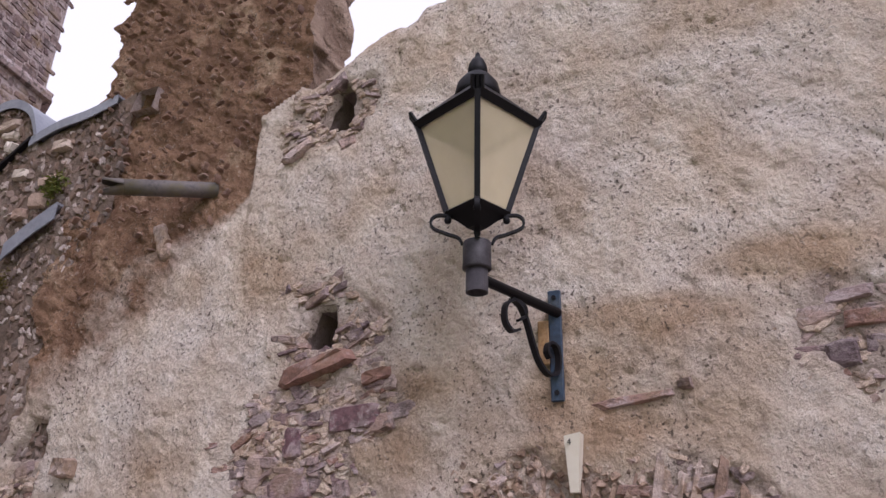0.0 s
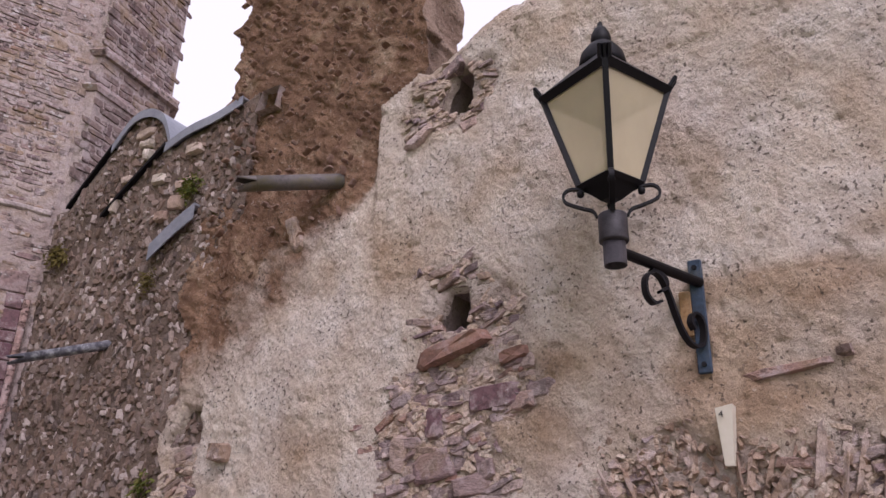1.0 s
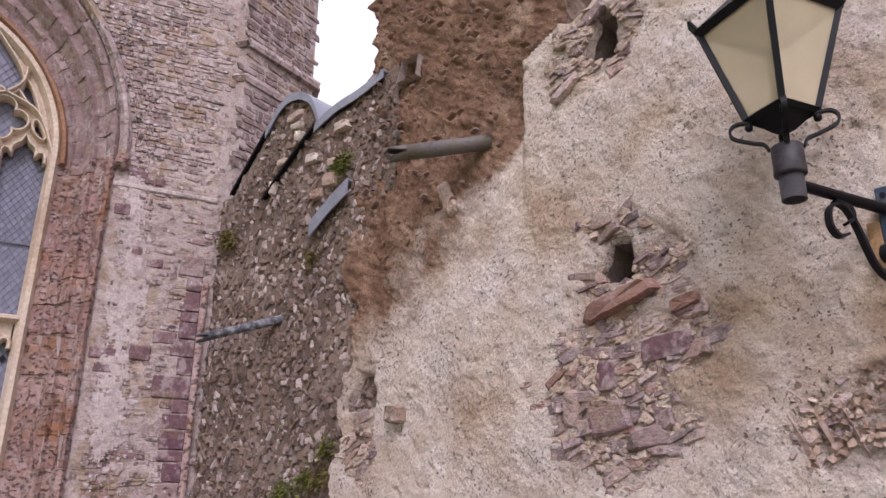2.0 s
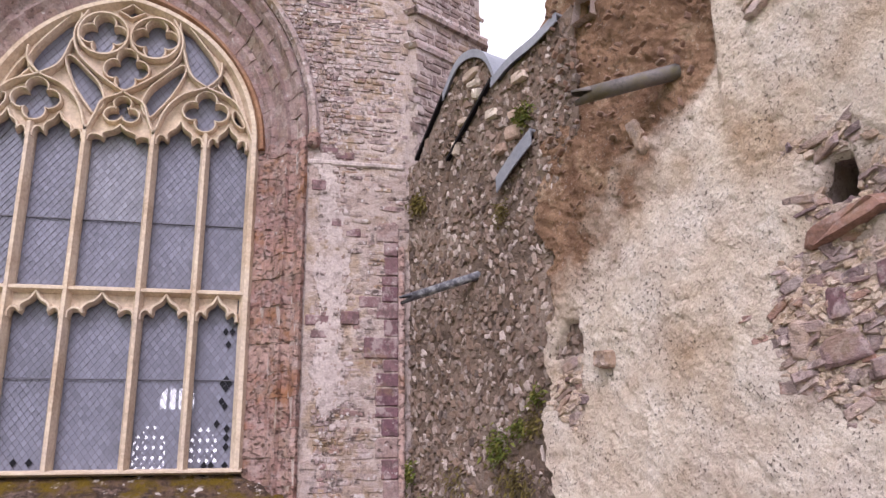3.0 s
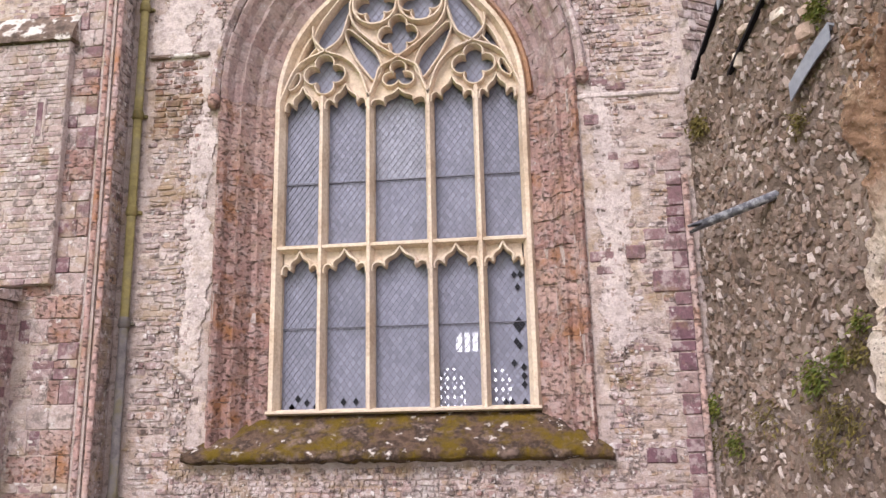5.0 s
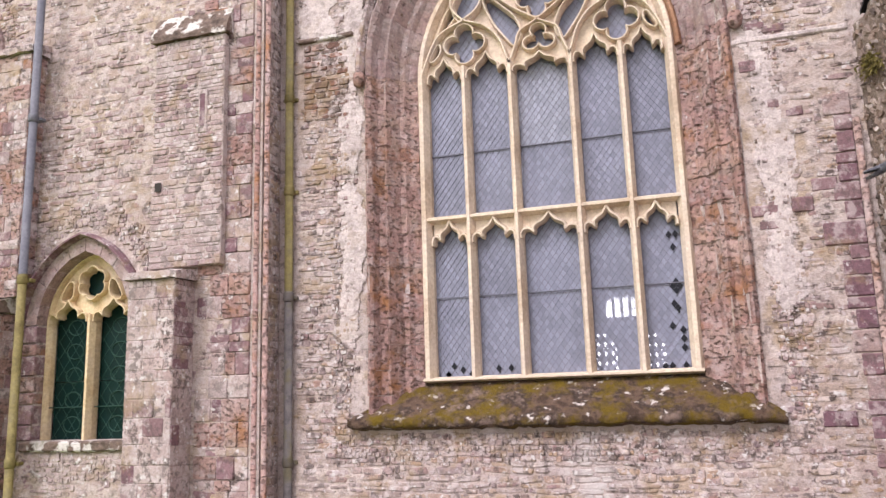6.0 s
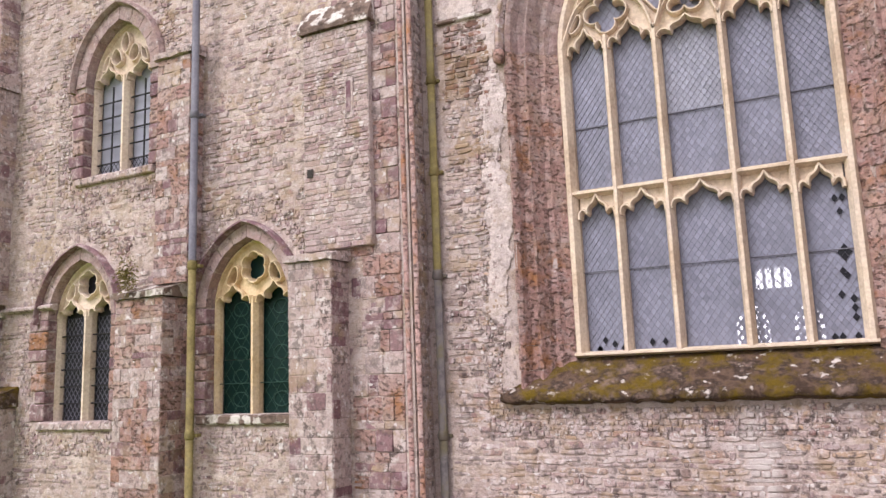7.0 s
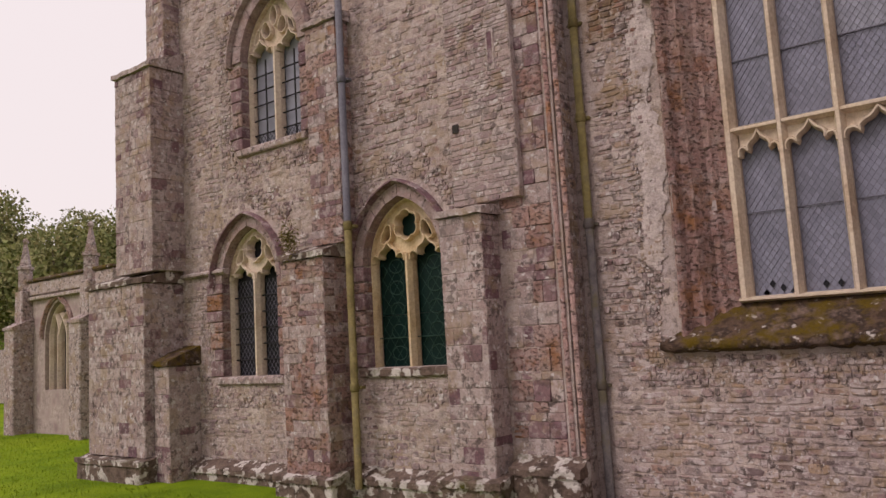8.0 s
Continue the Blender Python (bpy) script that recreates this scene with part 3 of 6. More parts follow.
# ---- the big five-light window's bay of the church ----
CX, SILL, SPRING, APEX, HW = -2.30, 2.10, 5.48, 7.16, 1.42
OUT_HW, OUT_APEX = 1.93, 8.0
WY, LY = 6.0, 5.6
big = (CX, 1.72, OUT_HW, SPRING, OUT_APEX)
hole = [(CX - OUT_HW, 1.72)] + arch(CX, SPRING, OUT_HW, OUT_APEX, 14) + [(CX + OUT_HW, 1.72)]
wall_a = part("wall_north", sheet([(-5.32, -0.3), (0.72, -0.3), (0.72, 10.5), (-5.32, 10.5)], [hole], WY, WY + 0.7), M_MORTAR)
tagged(wall_a, "church wall of grey and pink slate rubble with pale lime mortar", "wall", kind="structure")
# the jamb and arch: a deep splay of purple sandstone blocks, each moulded across
prof = [(0.0, 0.0), (0.06, -0.035), (0.14, 0.0), (0.22, 0.10), (0.34, 0.13), (0.42, 0.10), (0.50, 0.17), (0.62, 0.27), (0.74, 0.27), (0.82, 0.32), (1.0, 0.36)]


def splay_point(k, outer, inner):
    t, dy = prof[k]
    return (outer[0] + (inner[0] - outer[0]) * t, WY - 0.03 + dy, outer[1] + (inner[1] - outer[1]) * t)


def splay_blocks():
    rng = random.Random(5)
    outer_arc, inner_arc = arch(CX, SPRING, OUT_HW, OUT_APEX, 13), arch(CX, SPRING, HW, APEX, 13)
    legs = []
    z = 1.70
    while z < SPRING - 0.1:
        legs.append(z)
        z += rng.uniform(0.15, 0.30)
    legs.append(SPRING)
    rows = []
    for side in (-1, 1):
        for a, b in zip(legs, legs[1:]):
            rows.append((((CX + side * OUT_HW, a), (CX + side * HW, a)), ((CX + side * OUT_HW, b), (CX + side * HW, b)), "jamb_stone"))
    for i in range(len(outer_arc) - 1):
        rows.append(((outer_arc[i], inner_arc[i]), (outer_arc[i + 1], inner_arc[i + 1]), "voussoir"))
    for (o0, i0), (o1, i1), name in rows:
        verts, faces, m = [], [], len(prof)
        push = rng.uniform(-0.005, 0.005)
        for (o, i), f in (((o0, i0), 0.03), ((o1, i1), -0.03)):
            mid = ((o0[0] + o1[0]) / 2, (o0[1] + o1[1]) / 2), ((i0[0] + i1[0]) / 2, (i0[1] + i1[1]) / 2)
            o = tuple(np.array(o) + (np.array(mid[0]) - np.array(o)) * 0.015)
            i = tuple(np.array(i) + (np.array(mid[1]) - np.array(i)) * 0.015)
            for k in range(m):
                q = splay_point(k, o, i)
                wear = rng.uniform(-0.014, 0.012)
                verts.append((q[0] + wear * 0.6, q[1] + push + wear, q[2] + rng.uniform(-0.006, 0.006)))
            verts += [(i[0], WY + 0.6, i[1]), (o[0], WY + 0.6, o[1])]
        m += 2
        for k in range(m):
            q = (k + 1) % m
            faces.append((k, q, m + q, m + k))
        faces += [tuple(range(m)), tuple(range(m, 2 * m))]
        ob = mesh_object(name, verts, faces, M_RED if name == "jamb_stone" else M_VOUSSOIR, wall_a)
    # joints behind the blocks
    verts, faces = [], []
    po = [(CX - OUT_HW, 1.7)] + outer_arc + [(CX + OUT_HW, 1.7)]
    pi = [(CX - HW, 1.7)] + inner_arc + [(CX + HW, 1.7)]
    for o, i in zip(po, pi):
        for k in range(len(prof)):
            q = splay_point(k, o, i)
            verts.append((q[0], q[1] + 0.014, q[2]))
    m = len(prof)
    for r in range(len(po) - 1):
        for k in range(m - 1):
            faces.append((r * m + k, r * m + k + 1, (r + 1) * m + k + 1, (r + 1) * m + k))
    mesh_object("joint_bed", verts, faces, M_MORTAR, wall_a)


splay_blocks()
# hood mould over the arch, with its two stops
hood = arch(CX, SPRING + 0.02, OUT_HW + 0.06, OUT_APEX + 0.1, 16)
mesh_object("hood_mould", *sweep(hood, WY - 0.03, 0.11, 0.14), M_ASHLAR, wall_a, "worn grey stone hood mould")
for side in (-1, 1):
    v, f = lathe([-0.1, -0.07, 0, 0.06, 0.09], [0.02, 0.06, 0.075, 0.06, 0.02], 10)
    mesh_object("hood_stop", [(CX + side * (OUT_HW + 0.06) + a, WY - 0.05 + b, SPRING - 0.03 + c) for a, b, c in v], f, M_RED, wall_a, smooth=True)


def sloping_sill():
    """The weathered sill: a slope from the glass to a drip edge, grown over with moss."""
    nx, ny = 90, 14
    verts, faces = [], []
    for i in range(nx + 1):
        for j in range(ny + 1):
            u, v = i / nx, j / ny
            left, right = CX - HW - 0.05 - 0.66 * v, CX + HW + 0.05 + 0.60 * v
            x = left + (right - left) * u
            bump = 0.03 * (noise.noise(Vector((x * 6, v * 5, 1))) + 0.6 * noise.noise(Vector((x * 19, v * 14, 7))))
            verts.append((x, WY + 0.36 - 0.50 * v + bump * 0.5, 2.06 - 0.36 * v + bump))
    for i in range(nx):
        for j in range(ny):
            a = i * (ny + 1) + j
            faces.append((a, a + 1, a + ny + 2, a + ny + 1))
    base = len(verts)
    for i in range(nx + 1):
        x, y, z = verts[i * (ny + 1) + ny]
        verts += [(x, y - 0.01, z - 0.07), (x, WY + 0.05, z - 0.12)]
    for i in range(nx):
        a, b = i * (ny + 1) + ny, (i + 1) * (ny + 1) + ny
        c, d = base + 2 * i, base + 2 * (i + 1)
        faces += [(a, c, d, b), (c, c + 1, d + 1, d)]
    for i in (0, nx):
        row = [i * (ny + 1) + j for j in range(ny + 1)]
        faces.append(tuple(row + [base + 2 * i, base + 2 * i + 1]))
    mesh_object("sloping_sill", verts, faces, M_MOSS, wall_a, "sloping stone sill covered in yellow-green moss and white lichen", smooth=True)


sloping_sill()

window_1 = tagged(new("window_1"), "five-light pointed church window with cream flowing tracery and leaded panes", "window", kind="structure")
window_1.location = (CX, 6.4, SILL)
GY = 6.40
TRANSOM = 3.83
frame_line = [(CX - HW + 0.05, SILL - 0.02)] + [(x, z) for x, z in arch(CX, SPRING, HW - 0.05, APEX - 0.06, 18)] + [(CX + HW - 0.05, SILL - 0.02)]
mesh_object("window_frame", *sweep(frame_line, GY - 0.03, 0.13, 0.22), M_BATH, window_1)
mesh_object("window_sill", *sweep([(CX - HW, SILL - 0.01), (CX + HW, SILL - 0.01)], GY - 0.04, 0.06, 0.22), M_BATH, window_1)
mesh_object("transom", *sweep([(CX - HW + 0.03, TRANSOM), (CX + HW - 0.03, TRANSOM)], GY - 0.03, 0.085, 0.20), M_BATH, window_1)
MULL = (-0.865, -0.335, 0.335, 0.865)
for mx in MULL:
    mesh_object("mullion", *sweep([(CX + mx, SILL), (CX + mx, SPRING + 0.08)], GY - 0.035, 0.095, 0.22), M_BATH, window_1)
edges = (-HW + 0.10, *MULL, HW - 0.10)


def cusped_head(x0, x1, z0, rise):
    """The line of a trefoil ogee head between two uprights."""
    c, h = (x0 + x1) / 2, (x1 - x0) / 2
    lobe = spline([(-1, 0.0), (-0.99, 0.2), (-0.88, 0.36), (-0.68, 0.36), (-0.54, 0.22)], 3)
    crown = spline([(-0.54, 0.22), (-0.56, 0.40), (-0.44, 0.56), (-0.20, 0.70), (0, 1.0)], 3)
    half = lobe[:-1] + crown
    line = [(c + q[0] * h, z0 + q[1] * rise) for q in half]
    return line + [(2 * c - x, z) for x, z in line[-2::-1]]


def foil_loop(cx, cz, rx, rz, lobes, start=0.0, n=40):
    """A cusped foil: round lobes that meet in points turned inwards."""
    out = []
    for k in range(n):
        a = 2 * math.pi * k / n + start
        f = (a - start + math.pi / lobes) % (2 * math.pi / lobes) - math.pi / lobes
        r = 0.57 * math.cos(f) + math.sqrt(max(0.0, 0.43 ** 2 - (0.57 * math.sin(f)) ** 2))
        out.append((cx + rx * r * math.cos(a), cz + rz * r * math.sin(a)))
    return out


def grown(loop, by):
    """A closed loop moved outwards."""
    p = np.array(loop)
    d = np.roll(p, -1, 0) - np.roll(p, 1, 0)
    nrm = np.stack([d[:, 1], -d[:, 0]], 1) / (np.linalg.norm(d, axis=1)[:, None] + 1e-9)
    area = np.sum(p[:, 0] * np.roll(p[:, 1], -1) - np.roll(p[:, 0], -1) * p[:, 1])
    return p + nrm * by * (1 if area > 0 else -1)


def tracery_plate(outer, holes, heads, y, parent, stone, w=0.05, deep=0.10):
    """Pierced stone: a plate with openings, each with a moulded rim."""
    part("tracery", sheet(outer, holes, y + 0.02, y + deep), stone, parent)
    for loop in holes:
        mesh_object("tracery_rib", *sweep(grown(loop, w * 0.42), y, w, 0.11, True), stone, parent)
    for line in heads:
        mesh_object("light_head", *sweep(line, y, w * 1.1, 0.12), stone, parent)


for x0, x1 in zip(edges, edges[1:]):
    line = cusped_head(CX + x0 + 0.03, CX + x1 - 0.03, TRANSOM - 0.29, 0.26)
    tracery_plate(line + [(CX + x1 - 0.03, TRANSOM - 0.02), (CX + x0 + 0.03, TRANSOM - 0.02)], [], [line], GY - 0.05, window_1, M_BATH, 0.045)


def big_tracery():
    z0 = SPRING - 0.07
    foot, heads = [], []
    for k, (x0, x1) in enumerate(zip(edges, edges[1:])):
        line = cusped_head(CX + x0 + 0.03, CX + x1 - 0.03, z0, 0.19 if k == 2 else 0.29)
        heads.append(line)
        foot += line
    bow = arch(CX, SPRING, HW - 0.05, APEX - 0.06, 18)
    outer = foot + [(bow[-1][0], z0)] + bow[::-1] + [(bow[0][0], z0)]
    half = [[(0.287, 5.78), (0.235, 5.89), (0.285, 6.04), (0.37, 6.14), (0.52, 6.285), (0.555, 6.25), (0.475, 6.04), (0.36, 5.86)],
            [(0.565, 6.78), (0.625, 6.76), (0.79, 6.55), (0.865, 6.44), (0.92, 6.31), (0.89, 6.20), (0.815, 6.16), (0.73, 6.24), (0.65, 6.40)],
            [(1.0, 6.25), (1.06, 6.16), (1.13, 5.99), (1.08, 6.03), (1.015, 6.11), (0.975, 6.17)],
            [(1.16, 5.84), (1.235, 5.70), (1.185, 5.72), (1.15, 5.78)]]
    holes = []
    for side in (-1, 1):
        holes += [[(CX + side * (m[0] + (q[0] - m[0]) * 1.22), m[1] + (q[1] - m[1]) * 1.20) for q in spline(loop, 4, True)] for loop, m in ((loop, np.mean(loop, axis=0)) for loop in half)]
        holes += [foil_loop(CX + side * 0.265, 6.646, 0.23, 0.23, 4), foil_loop(CX + side * 0.845, 5.83, 0.225, 0.225, 4, math.pi / 2)]
    holes += [foil_loop(CX, 6.25, 0.215, 0.23, 4, math.pi / 2), foil_loop(CX, 5.76, 0.175, 0.155, 3, math.pi / 2), [(CX + a, b) for a, b in ((0, 6.89), (0.12, 6.96), (0.05, 6.99), (0, 7.03), (-0.05, 6.99), (-0.12, 6.96))]]
    tracery_plate(outer, holes, heads, GY - 0.06, window_1, M_BATH, 0.036, 0.10)
    for side in (-1, 1):
        mesh_object("foil_ring", *sweep([(CX + side * 0.265 + 0.252 * math.cos(a), 6.646 + 0.252 * math.sin(a)) for a in np.linspace(0, 2 * math.pi, 28, endpoint=False)], GY - 0.085, 0.05, 0.12, True), M_BATH, window_1)
        for line in ([(-0.335, 5.5), (-0.26, 5.70), (-0.20, 5.86), (-0.02, 5.96), (0.28, 6.17), (0.50, 6.40), (0.55, 6.66), (0.44, 6.90)], [(1.36, 5.5), (1.16, 5.94), (0.84, 6.11), (0.66, 6.25), (0.57, 6.52)], [(0.335, 5.5), (0.43, 5.80), (0.60, 6.0), (0.84, 6.11), (0.97, 6.26), (0.98, 6.42)]):
            mesh_object("tracery_rib", *sweep(spline([(CX + side * a, b) for a, b in line], 6), GY - 0.085, 0.042, 0.12), M_BATH, window_1)


big_tracery()
fillet = [q for q in arch(CX, SPRING - 0.05, HW + 0.03, APEX + 0.03, 18) if q[0] > CX - 0.1]
mesh_object("arch_fillet", *sweep(fillet, GY - 0.08, 0.085, 0.16), M_ORANGE, wall_a, "orange sandstone fillet inside the arch")


def lattice(x0, x1, z0, z1, y, step, width, parent, mat, inside=None, name="leading"):
    """Crossing lead strips of a leaded light."""
    verts, faces = [], []
    slope = 1.35
    wide, tall = x1 - x0, z1 - z0
    k = -int(tall / slope / step) - 1
    while k * step < wide + tall / slope:
        for flip in (0, 1):
            a, b = k * step, k * step + tall / slope
            lo, hi = max(a, 0), min(b, wide)
            if hi - lo > 0.01:
                p = [(lo, (lo - a) * slope), (hi, (hi - a) * slope)]
                if flip:
                    p = [(wide - q, r) for q, r in p]
                (xa, za), (xb, zb) = p
                n = 1 if inside is None else 10
                for i in range(n):
                    qa = (x0 + xa + (xb - xa) * i / n, z0 + za + (zb - za) * i / n)
                    qb = (x0 + xa + (xb - xa) * (i + 1) / n, z0 + za + (zb - za) * (i + 1) / n)
                    if inside and not (inside(*qa) and inside(*qb)):
                        continue
                    c = len(verts)
                    for q, r in (qa, qb):
                        verts += [(q - width, y, r), (q + width, y, r), (q + width, y - 0.002, r), (q - width, y - 0.002, r)]
                    faces += [(c + 3, c + 2, c + 6, c + 7), (c, c + 3, c + 7, c + 4), (c + 1, c + 5, c + 6, c + 2)]
        k += 1
    mesh_object(name, verts, faces, mat, parent)


def pane(loop, y, mat, parent, depth=0.012, name="pane"):
    bm = bmesh.new()
    vs = [bm.verts.new((x, y, z)) for x, z in loop]
    f = bm.faces.new(vs)
    got = bmesh.ops.extrude_face_region(bm, geom=[f])
    for v in got["geom"]:
        if isinstance(v, bmesh.types.BMVert):
            v.co.y += depth
    return part(name, bm, mat, parent)


def quarries(x0, x1, z0, z1, y, step, mat, parent, seed):
    """Diamond panes, cut off at the light's edges, each set at a slightly different angle."""
    rng = random.Random(seed)
    tall = step * 1.35
    verts, faces = [], []
    for j in range(-1, int((z1 - z0) / tall * 2) + 3):
        for i in range(-1, int((x1 - x0) / step) + 2):
            cx, cz = x0 + (i + (0.5 if j % 2 == 0 else 0.0)) * step, z0 + j * tall / 2
            loop = [(cx - step * 0.485, cz), (cx, cz - tall * 0.485), (cx + step * 0.485, cz), (cx, cz + tall * 0.485)]
            for axis, side, lim in ((0, 1, x0), (0, -1, x1), (1, 1, z0), (1, -1, z1)):
                cutoff = []
                for a, b in zip(loop, loop[1:] + loop[:1]):
                    da, db = side * (a[axis] - lim), side * (b[axis] - lim)
                    if da >= 0:
                        cutoff.append(a)
                    if da * db < 0:
                        w = da / (da - db)
                        cutoff.append((a[0] + (b[0] - a[0]) * w, a[1] + (b[1] - a[1]) * w))
                loop = cutoff
                if len(loop) < 3:
                    break
            if len(loop) < 3:
                continue
            ax, az = rng.gauss(0, 0.014), rng.gauss(0, 0.014)
            faces.append(tuple(range(len(verts), len(verts) + len(loop))))
            verts += [(x, y + ax * (x - cx) + az * (z - cz), z) for x, z in loop]
    ob = mesh_object("quarries", verts, faces, mat, parent)
    ob["kind"] = "stuff"


rng = random.Random(9)
for x0, x1 in zip(edges, edges[1:]):
    for z0, z1 in ((SILL, TRANSOM), (TRANSOM, SPRING + 0.05)):
        cut = z0 + (z1 - z0) * (0.50 if z0 == SILL else 0.44)
        step = (x1 - x0) / round((x1 - x0) / 0.066)
        for a, b, lean in ((z0, cut - 0.004, rng.uniform(0, 0.004)), (cut + 0.004, z1, rng.uniform(0, 0.004))):
            # The middle light's upper part is tinted paler, as reflected sky.
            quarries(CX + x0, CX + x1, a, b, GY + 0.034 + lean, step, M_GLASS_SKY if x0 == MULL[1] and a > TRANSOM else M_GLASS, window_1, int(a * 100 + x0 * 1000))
            lattice(CX + x0, CX + x1, a, b, GY + 0.03, step, 0.0018, window_1, M_LEADING)
        mesh_object("saddle_bar", *sweep([(CX + x0, cut), (CX + x1, cut)], GY + 0.015, 0.012, 0.012), M_LEADING, window_1)
        if z0 == SILL:
            k = edges.index(x0)
            for _ in range((7, 2, 2, 1, 20)[k]):
                qx, qz = rng.uniform(x0 + 0.15, x1), SILL + rng.random() ** 2 * 0.18
                if k == 4 and rng.random() < 0.6:
                    qx, qz = x1 - 0.02 - rng.random() ** 2 * 0.14, rng.uniform(2.2, 3.5)
                row = round((qz - SILL) / (step * 0.675))
                i = min(round((qx - x0) / step), round((x1 - x0) / step) - 1)
                qx, qz = x0 + (i - (0.5 if row % 2 == 0 else 0.0)) * step, SILL + row * step * 0.675
                if qx < x0 + step * 0.45 or row < 1:
                    continue
                pane([(CX + qx, qz - step * 0.64), (CX + qx + step * 0.47, qz), (CX + qx, qz + step * 0.64), (CX + qx - step * 0.47, qz)], GY + 0.020, M_GLASS_BLACK, window_1, 0.004, "dark_quarry")
head = [(x, z) for x, z in arch(CX, SPRING + 0.05, HW - 0.07, APEX - 0.08, 16)]
pane(head, GY + 0.035, M_GLASS, window_1)
lattice(CX - HW, CX + HW, SPRING + 0.05, APEX, GY + 0.03, 0.082, 0.0028, window_1, M_LEADING, lambda x, z: in_arch(x, z, CX, SILL, HW - 0.08, SPRING, APEX - 0.09))


# inside the church: walls painted shade-black, and the far windows showing through the glass
def interior():
    bm = bmesh.new()
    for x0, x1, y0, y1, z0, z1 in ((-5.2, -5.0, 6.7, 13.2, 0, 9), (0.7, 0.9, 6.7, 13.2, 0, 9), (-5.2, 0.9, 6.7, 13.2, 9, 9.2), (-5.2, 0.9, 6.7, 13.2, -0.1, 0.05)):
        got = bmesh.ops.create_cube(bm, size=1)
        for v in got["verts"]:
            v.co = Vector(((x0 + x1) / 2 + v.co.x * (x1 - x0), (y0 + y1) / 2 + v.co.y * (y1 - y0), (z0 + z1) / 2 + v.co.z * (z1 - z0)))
    ob = part("wall_inside", bm, M_SHADE_BLACK)
    tagged(ob, "added inner walls, the church's gloom put into their near-black colour", "wall", kind="structure")
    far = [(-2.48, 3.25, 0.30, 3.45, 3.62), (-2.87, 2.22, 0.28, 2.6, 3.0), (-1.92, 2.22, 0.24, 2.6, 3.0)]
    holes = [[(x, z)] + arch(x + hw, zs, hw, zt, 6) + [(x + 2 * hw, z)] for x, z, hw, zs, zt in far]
    ob = part("wall_far", sheet([(-5.2, 0), (0.9, 0), (0.9, 9.1), (-5.2, 9.1)], holes, 13.0, 13.2), M_SHADE_BLACK)
    tagged(ob, "far inner wall coloured near-black for gloom, with three small windows", "wall", kind="structure")
    win = tagged(new("window_far"), "far small traceried windows bright with daylight", "window", kind="structure")
    for x, z, hw, zs, zt in far:
        mesh_object("pane", [(x, 13.25, z), (x + 2 * hw, 13.25, z), (x + 2 * hw, 13.25, zt), (x, 13.25, zt)], [(0, 1, 2, 3)], M_DAY, win)
        for k in range(1, 4):
            mesh_object("mullion", *sweep([(x + hw * k / 2, z), (x + hw * k / 2, zt)], 13.1, 0.05, 0.05), M_SHADE_BLACK, win)
        lattice(x, x + 2 * hw, z, zt, 13.15, 0.13, 0.008 if zt > 3.3 else 0.032, win, M_SHADE_BLACK)


interior()

M_TURRET = material("weathered_turret_stone", [(0.12, 0.085, 0.085), (0.18, 0.135, 0.125), (0.10, 0.066, 0.072), (0.22, 0.17, 0.155), (0.16, 0.11, 0.10)], grain=38, bump=0.8, mottle=0.7, wash=0.15)
# turret beyond the bay, with two string courses
bm = bmesh.new()
plan = [(0.70, 6.02), (0.80, 5.94), (1.72, 6.50), (1.85, 7.4), (0.70, 7.6)]
lo = [bm.verts.new((x, y, -0.3)) for x, y in plan]
hi = [bm.verts.new((x, y, 11)) for x, y in plan]
for i in range(5):
    bm.faces.new((lo[i], lo[(i + 1) % 5], hi[(i + 1) % 5], hi[i]))
bm.faces.new(hi)
turret = part("wall_turret", bm, M_MORTAR)
tagged(turret, "grey-pink rubble stair turret with two thin string courses", "turret", kind="structure")
for z, out in ((7.16, 0.07), (6.72, 0.05)):
    line = [(0.66, 5.98), (0.79, 5.94 - out), (1.72 + out, 6.50 - out), (1.85 + out, 7.4)]
    verts = [(x, y, z + dz) for dz in (-0.05, 0.0, 0.05) for x, y in line]
    verts = [(x + (0.02 if i < 4 or i > 7 else -0.01), y + (0.03 if i < 4 or i > 7 else 0), q) for i, (x, y, q) in enumerate(verts)]
    mesh_object("string_course", verts, [(r * 4 + k, r * 4 + k + 1, r * 4 + k + 5, r * 4 + k + 4) for r in range(2) for k in range(3)] + [(0, 1, 2, 3), (8, 9, 10, 11)], M_ASHLAR, turret, "thin weathered string course")
ex = Vector((0.92, 0.56, 0)).normalized()
lay(turret, (0.80, 5.94, 0), ex, (ex.y, -ex.x, 0), courses(0, 1.08, 4.6, 9.0, (0.06, 0.12), (0.12, 0.32), lambda s, z, a, b: 0 < s < 1.08 and abs(z - 7.16) > 0.1 and abs(z - 6.72) > 0.09, 61), M_TURRET, (0.5, 6.4), 120)

# ---- the ruined wall with the lamp, and the rubble wall that joins it to the church ----
RA, RD = Vector((2.87, 0.31, 0)), Vector((-0.382, 1, 0)).normalized()
RN = Vector((-RD.y, RD.x, 0))
FB, FD = Vector((1.55, 3.95, 0)), Vector((-0.405, 1, 0)).normalized()
FN = Vector((-FD.y, FD.x, 0))


def on_ruin(s, z, off=0.0):
    return RA + RD * s + RN * off + Vector((0, 0, z))


def on_rubble(u, z, off=0.0):
    return FB + FD * u + FN * off + Vector((0, 0, z))


def lumps(x, y, seed, sharp):
    """Ridged relief, like broken stones under thin mortar."""
    return np.abs(vnoise(x, y, seed) - 0.5) * 2 * sharp


